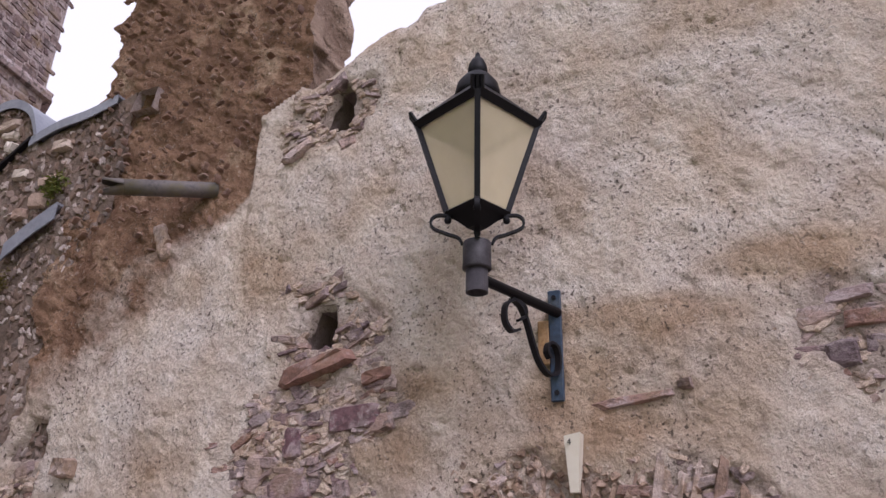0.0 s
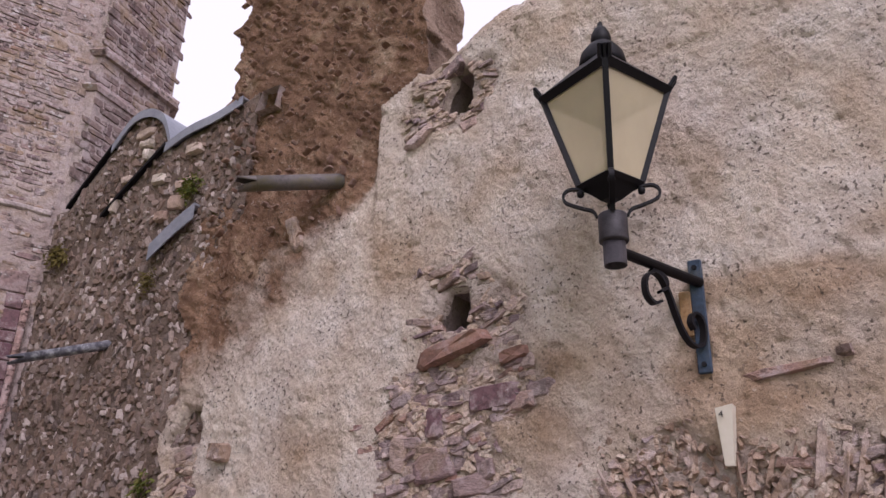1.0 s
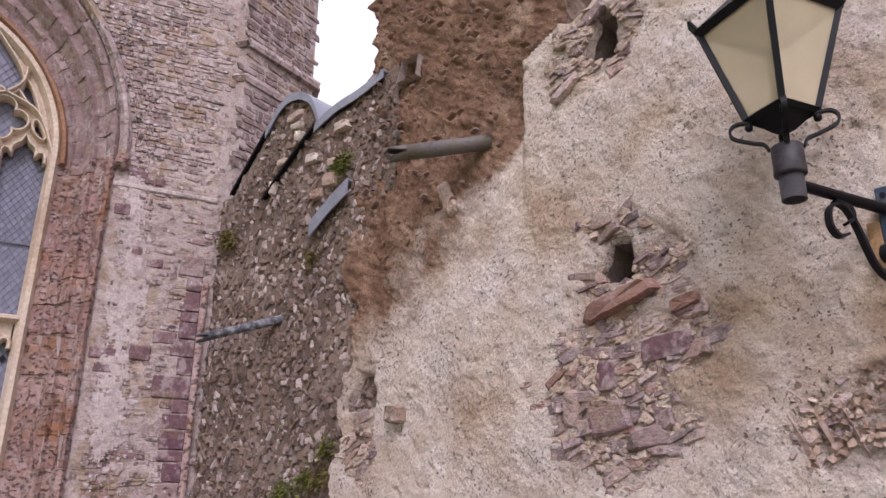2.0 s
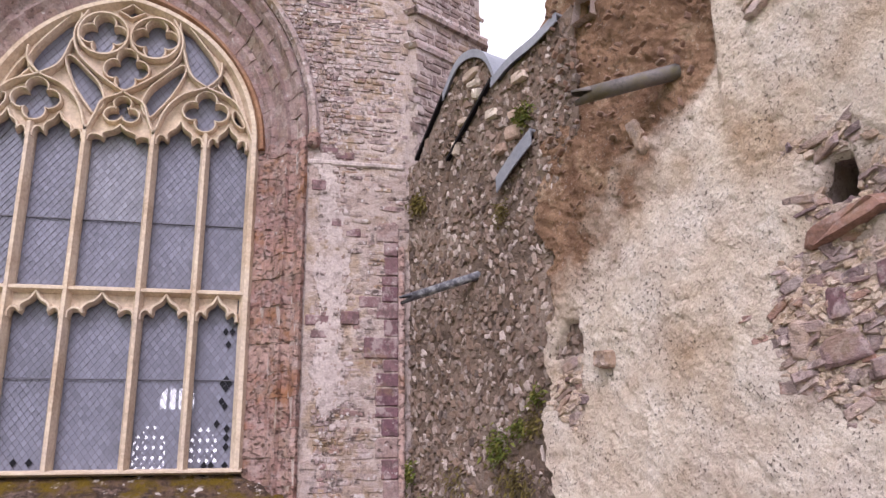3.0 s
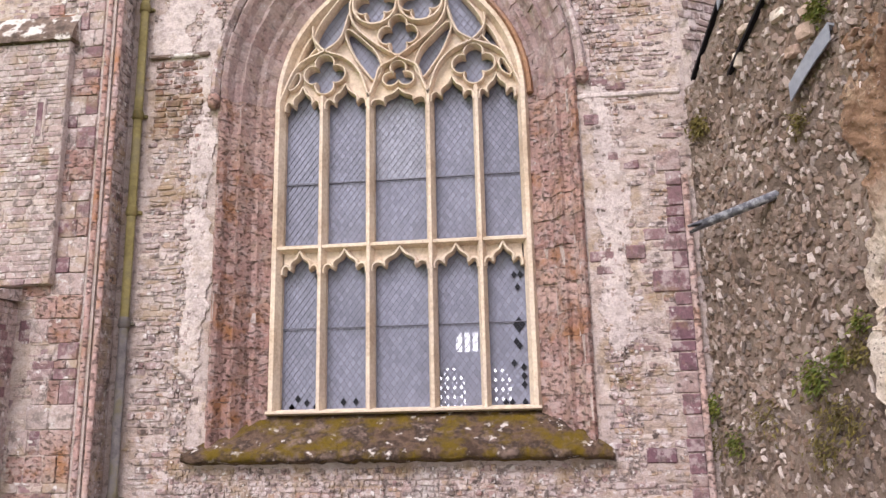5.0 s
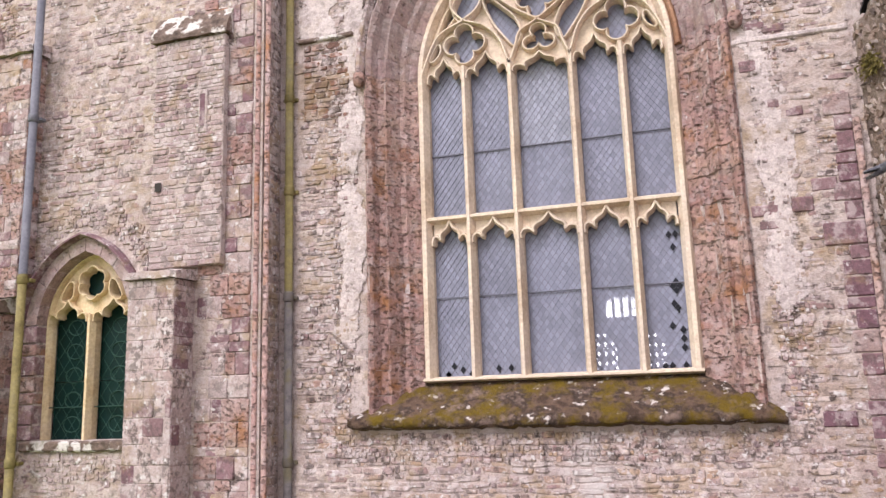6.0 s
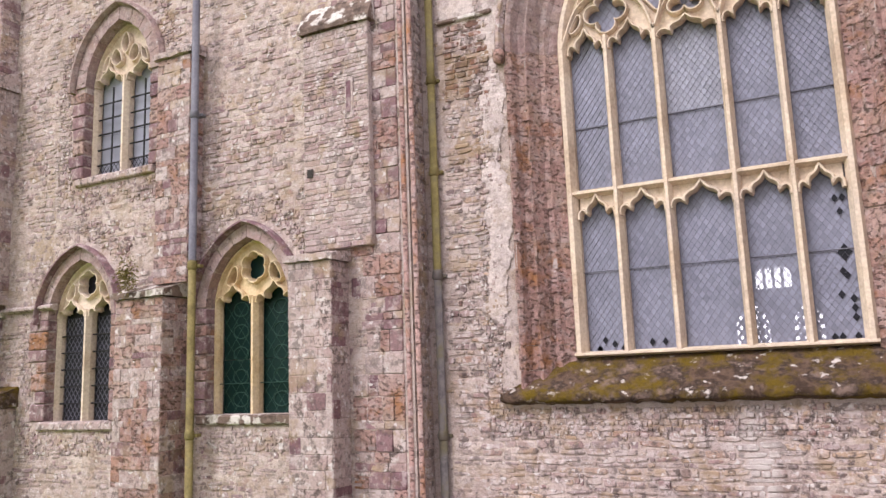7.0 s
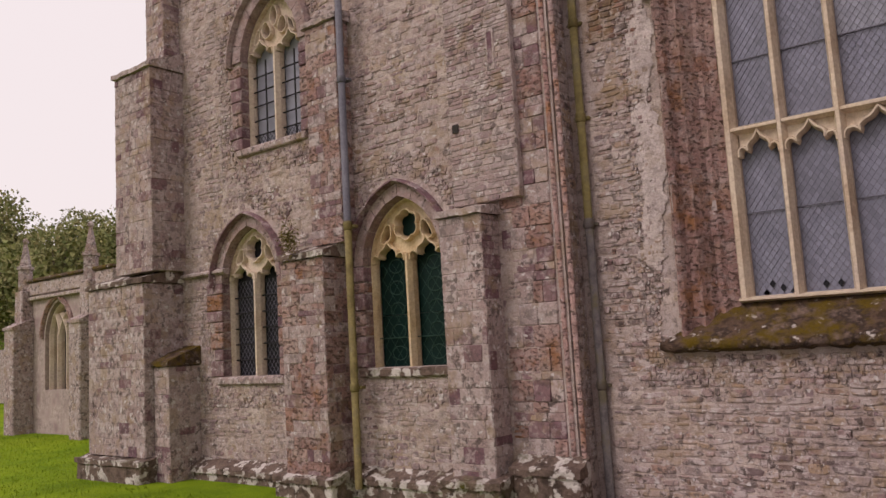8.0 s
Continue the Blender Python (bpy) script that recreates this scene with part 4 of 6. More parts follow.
PITS = ((1.50, 3.55, 0.085, 0.12, 0.46), (3.37, 5.70, 0.075, 0.075, 0.36), (3.72, 2.99, 0.10, 0.12, 0.32), (1.49, 5.15, 0.085, 0.15, 0.40))


def ruin_masks(s, z):
    sharp = np.clip((z - 4.25) / 0.35, 0, 1)
    edge = 2.17 - np.clip((z - 5.24) / 0.245, 0, 3) * 0.5 + np.clip((4.55 - z) / 1.22, 0, 1.6) ** 1.1 * 0.92 + (0.5 - 0.46 * sharp) * (fbm(s * 2, z * 2, 4) - 0.5)
    bare = np.clip((s - edge) / (0.75 - 0.69 * sharp) + (1.2 - 0.9 * sharp) * (fbm(s * 6, z * 6, 14) - 0.5) * np.clip((s - edge) * 4 + 1, 0, 1), 0, 1)
    bare = bare * (1 - 0.75 * np.clip((3.55 - z) / 0.6, 0, 1))
    return bare


PATCHES = ((1.30, 3.30, 0.34, 0.62, -0.45), (-1.45, 3.22, 0.40, 0.30, 0.2), (1.58, 5.10, 0.42, 0.26, -0.4), (0.15, 2.45, 0.50, 0.30, 0.0), (-0.6, 2.5, 0.32, 0.26, 0.0), (3.75, 2.75, 0.18, 0.4, 0.0), (1.62, 2.66, 0.55, 0.50, 0.0))
TAN = ((0.70, 3.12, 0.42, 0.26), (-0.35, 3.42, 0.62, 0.13), (-1.05, 3.62, 0.5, 0.14), (0.05, 3.05, 0.36, 0.24), (1.0, 2.72, 0.35, 0.3), (-0.2, 2.8, 0.5, 0.2), (2.6, 2.75, 0.3, 0.22), (1.95, 3.95, 0.3, 0.4))


def in_patch(s, z, grow=1.0):
    best = np.full_like(np.asarray(s, float), -1.0)
    for cs, cz, a, b, turn in PATCHES:
        u = (s - cs) * math.cos(turn) + (z - cz) * math.sin(turn)
        v = -(s - cs) * math.sin(turn) + (z - cz) * math.cos(turn)
        best = np.maximum(best, 1 - np.sqrt((u / (a * grow)) ** 2 + (v / (b * grow)) ** 2) + 0.9 * (fbm(np.asarray(s * 4.0), np.asarray(z * 4.0), 8) - 0.5))
    return best


def wall_top(s):
    return 5.40 + 0.5 * max(0.0, 1.775 - s) ** 0.95 if s < 1.80 else 7.6


def pit_reach(S, Z, ps, pz, a, b):
    """Under 1 inside a put-log hole: a ragged square with a narrow top."""
    lean = (S - ps) + 0.25 * (Z - pz)
    return np.maximum(np.abs(lean) / (a * (1 - 0.35 * np.clip((Z - pz) / b, -1, 1))), np.abs(Z - pz) / b) + 0.25 * (fbm(S * 14, Z * 14, 12) - 0.5)


def ruin_relief(S, Z):
    """How far the face stands out, and its masks: earth laid bare, stones laid bare."""
    bare = ruin_masks(S, Z)
    patch = np.clip(in_patch(S, Z) * 4, 0, 1)
    off = 0.10 * (fbm(S * 0.9, Z * 0.9, 1) - 0.5) + 0.035 * (fbm(S * 4, Z * 4, 2) - 0.5) + 0.020 * (fbm(S * 18, Z * 18, 3, 2) - 0.5) - 0.022 * np.clip(vnoise(S * 26, Z * 26, 13) - 0.80, 0, 1) / 0.2
    ca, sa = math.cos(0.6), math.sin(0.6)
    u, w = S * ca + Z * sa, -S * sa + Z * ca
    off = off + bare * (0.040 * (fbm(u * 5, w * 14, 5, 4) - 0.5) + 0.014 * lumps(u * 9, w * 30, 6, 1.0) + 0.018 * (fbm(u * 18, w * 36, 16, 2) - 0.5) - 0.02)
    stub = np.clip((S - (2.16 - np.clip((Z - 5.24) / 0.245, 0, 9) * 0.5)) / 0.035, 0, 1) * np.clip((Z - 4.1) / 0.9, 0, 1)
    off = off - 0.07 * stub
    off = off - patch * (0.018 + 0.03 * (fbm(S * 16, Z * 16, 7) - 0.3))
    for ps, pz, a, b, deep in PITS:
        rr = pit_reach(S, Z, ps, pz, a, b)
        off = off - 0.05 * np.clip((1.25 - rr) * 4, 0, 1)
    return off, bare, patch


def build_ruin(thick=0.5):
    s_values = np.concatenate([np.linspace(-6.0, -1.9, 34), np.arange(-1.8, 1.79, 0.0165), np.arange(1.80, 3.96, 0.0165)])
    z_values = np.arange(1.2, 7.61, 0.0165)
    n, rows = len(s_values), len(z_values)
    S, Z = np.meshgrid(s_values, z_values, indexing="ij")
    T = np.array([wall_top(q) for q in s_values]) + 0.16 * (fbm(s_values * 4, s_values * 0 + 5, 21) - 0.5)
    off, bare, patch = ruin_relief(S, Z)
    near_top = np.clip((T[:, None] - Z) / 0.12, 0, 1)
    off = off - 0.06 * (1 - near_top)
    flat_s, flat_z = S.copy(), Z.copy()
    for ps, pz, a, b, deep in PITS:  # a clean rim round each hole
        rr = pit_reach(S, Z, ps, pz, a, b)
        rim = (rr < 1.0) & (rr > 0.45)
        flat_s[rim] = ps + (S[rim] - ps) / rr[rim]
        flat_z[rim] = pz + (Z[rim] - pz) / rr[rim]
    P = np.array(RA) + flat_s[..., None] * np.array(RD) + off[..., None] * np.array(RN)
    endw = np.clip((S - (s_values[-1] - 0.14)) / 0.14, 0, 1)
    P = P + (endw * 0.42 * (fbm(Z * 4.5, Z * 0 + 3, 31) - 0.5))[..., None] * np.array(RD)
    startw = np.clip((1.92 - S) / 0.12, 0, 1) * (S >= 1.80)
    P = P + (startw * 0.16 * (fbm(Z * 3.5, Z * 0 + 8, 33) - 0.5))[..., None] * np.array(RD)
    P[..., 2] = np.minimum(flat_z, T[:, None])
    idx = np.arange(n * rows).reshape(n, rows)
    low = np.minimum(T[:-1], T[1:])[:, None]
    keep = Z[:-1, :-1] < low
    for ps, pz, a, b, deep in PITS:
        rr = pit_reach(S, Z, ps, pz, a, b)
        keep &= np.maximum(np.maximum(rr[:-1, :-1], rr[1:, :-1]), np.maximum(rr[:-1, 1:], rr[1:, 1:])) > 1.0
    quads = np.stack([idx[:-1, :-1], idx[1:, :-1], idx[1:, 1:], idx[:-1, 1:]], -1)[keep]
    faces = [tuple(q) for q in quads]
    verts = P.reshape(-1, 3)
    extra_v = []

    def skirt(rim):
        start, m = len(verts) + len(extra_v), len(rim)
        for depth, seed in ((0.0, 0.0), (0.25, 3.0), (0.5, 5.0), (0.75, 7.0), (1.0, 9.0)):
            for q in rim:
                p = verts[q]
                wob = 0.13 * noise.noise(Vector((p[0] * 4, p[1] * 4, p[2] * 4 + seed))) if depth else 0.0
                extra_v.append(p - np.array(RN) * thick * depth + np.array((0, 0, wob)) + np.array(RD) * wob)
        for r in range(4):
            for k in range(m - 1):
                a, b = start + r * m + k, start + (r + 1) * m + k
                faces.append((a, a + 1, b + 1, b))

    top_row = [int(np.searchsorted(z_values, t)) for t in T]
    split = int(np.searchsorted(s_values, 1.799))
    skirt([idx[k, min(top_row[k], rows - 1)] for k in range(split)])
    skirt([idx[k, min(top_row[k], rows - 1)] for k in range(split, n)])
    skirt([idx[split, r] for r in range(top_row[split - 1] - 12, rows)])
    skirt([idx[-1, r] for r in range(rows)])
    verts = np.concatenate([verts, np.array(extra_v)])
    ob = mesh_object("wall_east", verts, faces, M_RENDER, smooth=True)
    layer = ob.data.color_attributes.new("surface", "FLOAT_COLOR", "POINT")
    cols = np.zeros((len(verts), 4), np.float32)
    cols[:, 3] = 1
    cols[: n * rows, 0] = bare.reshape(-1)
    cols[: n * rows, 1] = patch.reshape(-1) * 0.85
    ochre = np.zeros_like(S)
    for cs, cz, a, b in TAN:
        ochre = np.maximum(ochre, np.clip(1.3 - np.sqrt(((S - cs) / a) ** 2 + ((Z - cz) / b) ** 2) + 1.6 * (fbm(S * 3, Z * 3, 41) - 0.5), 0, 1))
    cols[: n * rows, 2] = ochre.reshape(-1) * 0.8
    cols[n * rows:, 0] = 1.0
    cols[n * rows:, 1] = 0.35
    layer.data.foreach_set("color", cols.ravel())
    return tagged(ob, "ruined wall, cream lime roughcast with a tall brown bare stub", "wall", kind="structure")


wall_ruin = build_ruin()
for ps, pz, a, b, deep in PITS:
    cut = [(-1.5, -1.25), (1.5, -1.25), (1.3, 1.25), (-1.3, 1.25)]
    verts = [on_ruin(ps + p * a - 0.25 * q * b, pz + q * b, o) for o in (-0.03, -0.03 - deep) for p, q in cut]
    mesh_object("hole_pocket", verts, [(0, 1, 5, 4), (1, 2, 6, 5), (2, 3, 7, 6), (3, 0, 4, 7), (4, 5, 6, 7)], M_MORTAR, wall_ruin)
foot = part("wall_foot", block(0, 1, 0, 1, -0.3, 1.35, 0.03), M_MORTAR)
foot.data.transform(Matrix(((RD.x * 9.9, -RN.x * 0.5, 0, 0), (RD.y * 9.9, -RN.y * 0.5, 0, 0), (0, 0, 1, 0), (0, 0, 0, 1))))
foot.data.transform(Matrix.Translation(on_ruin(-6, 0, 0.03)))
tagged(foot, "plain foot of the ruined wall", "wall", kind="structure")



def shard_variant(seed):
    """A broken stone: few corners, sharp edges, a sloping face."""
    rng = np.random.RandomState(seed)
    n = rng.randint(5, 8)
    ang = np.sort(rng.uniform(0, 2 * math.pi / n * 0.7, n) + np.arange(n) * 2 * math.pi / n)
    cs, sn = np.cos(ang), np.sin(ang)
    ring = np.stack([np.sign(cs) * np.abs(cs) ** 0.6, np.sign(sn) * np.abs(sn) ** 0.6], 1) * 0.5 * rng.uniform(0.8, 1.1, (n, 1))
    slope = rng.uniform(-0.7, 0.7, 2)
    verts = [(x, -0.9, z) for x, z in ring]
    verts += [(x, 0.7 + slope[0] * x + slope[1] * z, z) for x, z in ring]
    verts += [(x * 0.8, 1.0 + slope[0] * x + slope[1] * z + rng.uniform(-0.12, 0.12), z * 0.8) for x, z in ring]
    faces = [(a * n + k, a * n + (k + 1) % n, a * n + n + (k + 1) % n, a * n + n + k) for a in range(2) for k in range(n)]
    return np.array(verts), faces + [tuple(range(2 * n, 3 * n))]


BROKEN = [shard_variant(20 + k) for k in range(10)]
rng = np.random.RandomState(3)
patch_stones, mortar_lumps = [], []
for cs, cz, a, b, turn in PATCHES[:3] + PATCHES[5:]:
    z = cz - 0.9
    while z < cz + 0.9:
        rise = rng.uniform(0.025, 0.10)
        s = cs - 1.0
        while s < cs + 1.0:
            wide = rng.uniform(0.05, 0.24) * (0.5 + rise * 8)
            depth = float(in_patch(np.array(s + wide / 2), np.array(z + rise / 2), 0.98))
            if depth > 0.0 and not any(abs(s + wide / 2 - p[0]) < p[2] + wide * 0.45 and abs(z + rise / 2 - p[1]) < p[3] + rise * 0.4 for p in PITS):
                if rng.rand() > 0.25:
                    patch_stones.append((s + wide / 2, z + rise / 2 + rng.normal(0, 0.02), wide * rng.uniform(0.8, 1.15), rise * rng.uniform(0.7, 1.35), rng.uniform(0.008, 0.04), rng.normal(-14, 14)))
                for _ in range(3):
                    mortar_lumps.append((s + rng.uniform(-0.1, 1.1) * wide, z + rng.uniform(-0.1, 1.1) * rise, rng.uniform(0.03, 0.13), rng.uniform(0.02, 0.06), rng.uniform(0.008, 0.026), rng.normal(-10, 22)))
            s += wide * 0.92
        z += rise
patch_stones += [(-0.34, 2.97, 0.42, 0.06, 0.055, -8), (-0.60, 3.03, 0.09, 0.06, 0.08, 0), (1.04, 2.95, 0.18, 0.12, 0.05, -10), (1.78, 4.84, 0.30, 0.08, 0.07, -38), (-1.45, 3.28, 0.24, 0.10, 0.05, -6), (-1.30, 3.12, 0.16, 0.16, 0.045, 0), (-1.62, 3.10, 0.26, 0.15, 0.045, 0), (-1.7, 3.36, 0.3, 0.1, 0.045, -12), (1.60, 2.62, 0.30, 0.20, 0.05, -10), (1.86, 2.70, 0.12, 0.22, 0.05, 4), (1.35, 2.50, 0.26, 0.14, 0.05, -12)]
lay(wall_ruin, RA, RD, RN, patch_stones, M_EXPOSED, (1.0, 3.0), 300, BROKEN, setback=0.03)
lay(wall_ruin, RA, RD, RN, [(1.50, 3.29, 0.56, 0.12, 0.085, -15), (1.08, 3.21, 0.20, 0.08, 0.07, -14)], material("red_brown_slab", [(0.25, 0.155, 0.125), (0.23, 0.14, 0.115)], grain=30, bump=0.8, mottle=0.3), setback=0.03, name="slab")
lay(wall_ruin, RA, RD, RN, [(1.22, 2.98, 0.34, 0.16, 0.05, -6), (1.62, 2.86, 0.14, 0.2, 0.04, 0)], M_PURPLE, setback=0.03, name="slab")
lay(wall_ruin, RA, RD, RN, [(2.9, 4.35, 0.12, 0.34, 0.03, -25), (3.34, 2.78, 0.13, 0.14, 0.12, 0)], M_COATED, setback=0.03)
lay(wall_ruin, RA, RD, RN, mortar_lumps, M_LUMP, (1.0, 3.0), 0, BROKEN, rest="mortar_lumps", setback=0.026)
# slates set on edge: the crown of a buried arch
arch_stones = []
for k in range(30):
    a = radians(-46 + k * 2.6 + rng.normal(0, 0.8))
    r = 1.0 + rng.uniform(-0.10, 0.08)
    arch_stones.append((0.10 + math.sin(a) * r, 1.58 + math.cos(a) * r, rng.uniform(0.02, 0.06), rng.uniform(0.16, 0.36), rng.uniform(0.003, 0.04), -math.degrees(a) + rng.normal(0, 9)))
for s, z in ((-0.44, 2.6), (-0.60, 2.55), (-0.52, 2.48), (-0.7, 2.5), (-0.8, 2.45)):
    arch_stones.append((s, z, rng.uniform(0.03, 0.06), rng.uniform(0.25, 0.38), 0.04, rng.normal(14, 4)))
lay(wall_ruin, RA, RD, RN, arch_stones, M_COATED, (0, 2.4), 300, BROKEN, setback=0.03, name="voussoir")
crumbs = [(0.10 + math.sin(a) * r, 1.58 + math.cos(a) * r, rng.uniform(0.02, 0.06), rng.uniform(0.02, 0.06), rng.uniform(0.01, 0.04), rng.uniform(-90, 90)) for a, r in ((rng.uniform(-0.8, 0.6), rng.uniform(0.82, 1.2)) for _ in range(420))]
lay(wall_ruin, RA, RD, RN, crumbs, M_COATED, (0, 2.4), 0, BROKEN, rest="rubble_crumbs", setback=0.028)
shards = []
while len(shards) < 260:
    s, z = rng.uniform(1.9, 3.85), rng.uniform(2.6, 7.4)
    if float(ruin_masks(np.array(s), np.array(z))) > rng.uniform(0.7, 1.0) and not any(abs(s - p[0]) < 0.2 and abs(z - p[1]) < 0.2 for p in PITS):
        shards.append((s, z, rng.uniform(0.02, 0.08), rng.uniform(0.01, 0.03), rng.uniform(0.012, 0.032), rng.normal(-30, 25)))
lay(wall_ruin, RA, RD, RN, shards, M_SHARD, (3, 4.6), 250, CHIPS, "shard", "shards", setback=0.022)


def rubble_top(u):
    pts = [(-0.6, 5.9), (0.14, 5.70), (0.66, 5.55), (0.72, 5.75), (0.80, 5.90), (1.02, 6.03), (1.26, 6.02), (1.49, 5.79), (2.02, 5.24), (2.4, 5.2)]
    return float(np.interp(u, [p[0] for p in pts], [p[1] for p in pts]))


def build_rubble_wall():
    us = np.linspace(-0.35, 2.26, 130)
    rows = 230
    U = np.repeat(us[:, None], rows, 1)
    T = np.array([rubble_top(u) for u in us])[:, None]
    Z = 0.9 + (T - 0.9) * np.linspace(0, 1, rows)[None, :]
    off = 0.03 * (fbm(U * 1.1, Z * 1.1, 11) - 0.5) + 0.025 * (fbm(U * 14, Z * 14, 12) - 0.5) - 0.05 * np.clip((U - 0.0) / 0.3, 0, 1) * 0
    P = np.array(FB) + U[..., None] * np.array(FD) + off[..., None] * np.array(FN)
    P[..., 2] = Z
    n = len(us)
    idx = np.arange(n * rows).reshape(n, rows)
    verts = list(P.reshape(-1, 3))
    faces = [tuple(q) for q in np.stack([idx[:-1, :-1], idx[1:, :-1], idx[1:, 1:], idx[:-1, 1:]], -1).reshape(-1, 4)]
    base = len(verts)
    for k in range(n):
        verts.append(verts[idx[k, -1]] - np.array(FN) * 0.42)
    for k in range(n - 1):
        faces.append((idx[k, -1], idx[k + 1, -1], base + k + 1, base + k))
    ob = mesh_object("wall_link", verts, faces, material("earthy_mortar", [(0.085, 0.062, 0.05), (0.15, 0.112, 0.09), (0.22, 0.175, 0.15)], grain=55, per_piece=False, patch=1.4, moss=((0.13, 0.10, 0.02), 0.62, 1.9), bump=0.8, depth=0.015), smooth=True)
    tagged(ob, "rough rubble wall of small slate chips in brown mortar with weeds", "wall", kind="structure")
    rng = np.random.RandomState(8)
    chips = []
    for a in np.arange(-0.3, 2.2, 0.040):
        for b in np.arange(1.0, 6.05, 0.044):
            s, z = a + rng.normal(0, 0.022), b + rng.normal(0, 0.022)
            if z < rubble_top(s) - 0.05 and rng.rand() > 0.16:
                chips.append((s, z, rng.uniform(0.02, 0.05) * (1 + 0.9 * rng.rand() ** 3), rng.uniform(0.03, 0.085) * (1 + 0.9 * rng.rand() ** 3), rng.uniform(0.008, 0.045), rng.normal(0, 28)))
    lay(ob, FB, FD, FN, chips, M_FLINT, (1.0, 4.2), 300, VARIANTS + [shard_variant(60 + k) for k in range(6)], "stone_chip", "stone_chips", setback=0.02)
    pale = [(0.45, 4.95, 0.20, 0.15, 0.06, 8), (0.62, 4.85, 0.14, 0.10, 0.06, 0), (0.95, 5.55, 0.12, 0.12, 0.06, 20), (1.2, 5.35, 0.14, 0.08, 0.05, 0), (1.32, 5.12, 0.10, 0.16, 0.05, 10), (0.40, 5.12, 0.22, 0.09, 0.05, -5), (0.75, 5.25, 0.2, 0.1, 0.05, 5), (0.35, 5.45, 0.22, 0.10, 0.05, 0), (1.05, 5.8, 0.24, 0.08, 0.05, -10), (1.0, 5.68, 0.2, 0.08, 0.05, 5)]
    lay(ob, FB, FD, FN, pale, material("pale_quartz_stone", [(0.60, 0.54, 0.49), (0.46, 0.40, 0.35), (0.36, 0.25, 0.20)], grain=30, bump=0.6), (1, 5), 40, VARIANTS, "pale_stone")
    return ob


wall_link = build_rubble_wall()
foot2 = part("wall_link_foot", block(0, 1, 0, 1, -0.3, 1.05, 0.03), M_MORTAR)
foot2.data.transform(Matrix(((FD.x * 2.4, -FN.x * 0.4, 0, 0), (FD.y * 2.4, -FN.y * 0.4, 0, 0), (0, 0, 1, 0), (0, 0, 0, 1))))
foot2.data.transform(Matrix.Translation(on_rubble(-0.2, 0, 0.03)))
tagged(foot2, "plain foot of the rubble wall", "wall", kind="structure")


def lead_strip(points, wide, name, label, mat, thick=0.012, lift=0.02, drop=0.07):
    """A folded sheet along points (u, z): the cover on top and the turned-down front edge."""
    pts = spline(points, 5)
    verts, faces, n = [], [], len(pts)
    for u, z in pts:
        for off, dz in ((lift, -drop), (lift, 0.0), (lift, 0.02), (-wide, 0.02), (-wide, 0.0), (lift - thick, 0.0), (lift - thick, -drop)):
            verts.append(on_rubble(u, z + dz, off + 0.03))
    for i in range(n - 1):
        for k in range(7):
            q = (k + 1) % 7
            faces.append((i * 7 + k, i * 7 + q, i * 7 + 7 + q, i * 7 + 7 + k))
    faces += [tuple(range(7)), tuple(range((n - 1) * 7, n * 7))]
    ob = mesh_object(name, verts, faces, mat)
    return tagged(ob, label, "coping")


lead_strip([(1.50, 5.78), (1.26, 6.02), (1.02, 6.04), (0.80, 5.90), (0.66, 5.62)], 0.40, "lead_coping", "arched grey lead coping on the rubble wall's top", M_LEAD)
lead_strip([(0.72, 5.58), (0.42, 5.68), (0.10, 5.72), (-0.2, 5.80)], 0.40, "lead_coping", "straight grey lead coping beside the brown wall stub", M_LEAD)
lead_strip([(0.66, 4.56), (0.42, 4.72), (0.17, 4.85)], 0.02, "lead_flashing", "short slanting lead flashing on the rubble wall", M_LEAD, lift=0.045, drop=0.13)
lead_strip([(2.03, 5.24), (1.76, 5.52), (1.50, 5.79)], 0.36, "drip_edge", "thin black drip edge climbing the rubble wall", M_IRON, lift=0.02, drop=0.012)
lead_strip([(1.44, 5.02), (1.08, 5.31), (0.71, 5.58)], 0.02, "drip_edge", "thin black drip edge slanting over the rubble wall", M_IRON, lift=0.035, drop=0.012)

# ---- the next bays of the church, with three two-light windows ----
WINS = {"window_2": (-7.60, 1.56, 0.65, 2.88, 3.71), "window_3": (-10.59, 1.50, 0.645, 2.92, 3.73), "window_4": (-9.98, 4.90, 0.66, 6.28, 7.18)}
LOOKS = {"window_2": ("two-light pointed window with cream tracery and green stained glass", M_GLASS_GREEN, M_LEADING_G),
         "window_3": ("two-light pointed window with grey tracery and dark barred glass", M_GLASS_BLACK, M_LEADING_D),
         "window_4": ("upper two-light pointed window with cream tracery and square panes tinted pale as reflected sky", M_GLASS_SKY, M_LEADING_D)}
holes = [[(cx - hw, sill)] + arch(cx, zs, hw, apex, 10) + [(cx + hw, sill)] for cx, sill, hw, zs, apex in WINS.values()]
wall_b = part("wall_west", sheet([(-12.7, -0.3), (-5.30, -0.3), (-5.30, 10.5), (-12.7, 10.5)], holes, LY, LY + 1.2), M_MORTAR)
tagged(wall_b, "church wall of pink and grey rubble with dressed sandstone quoins", "wall", kind="structure")


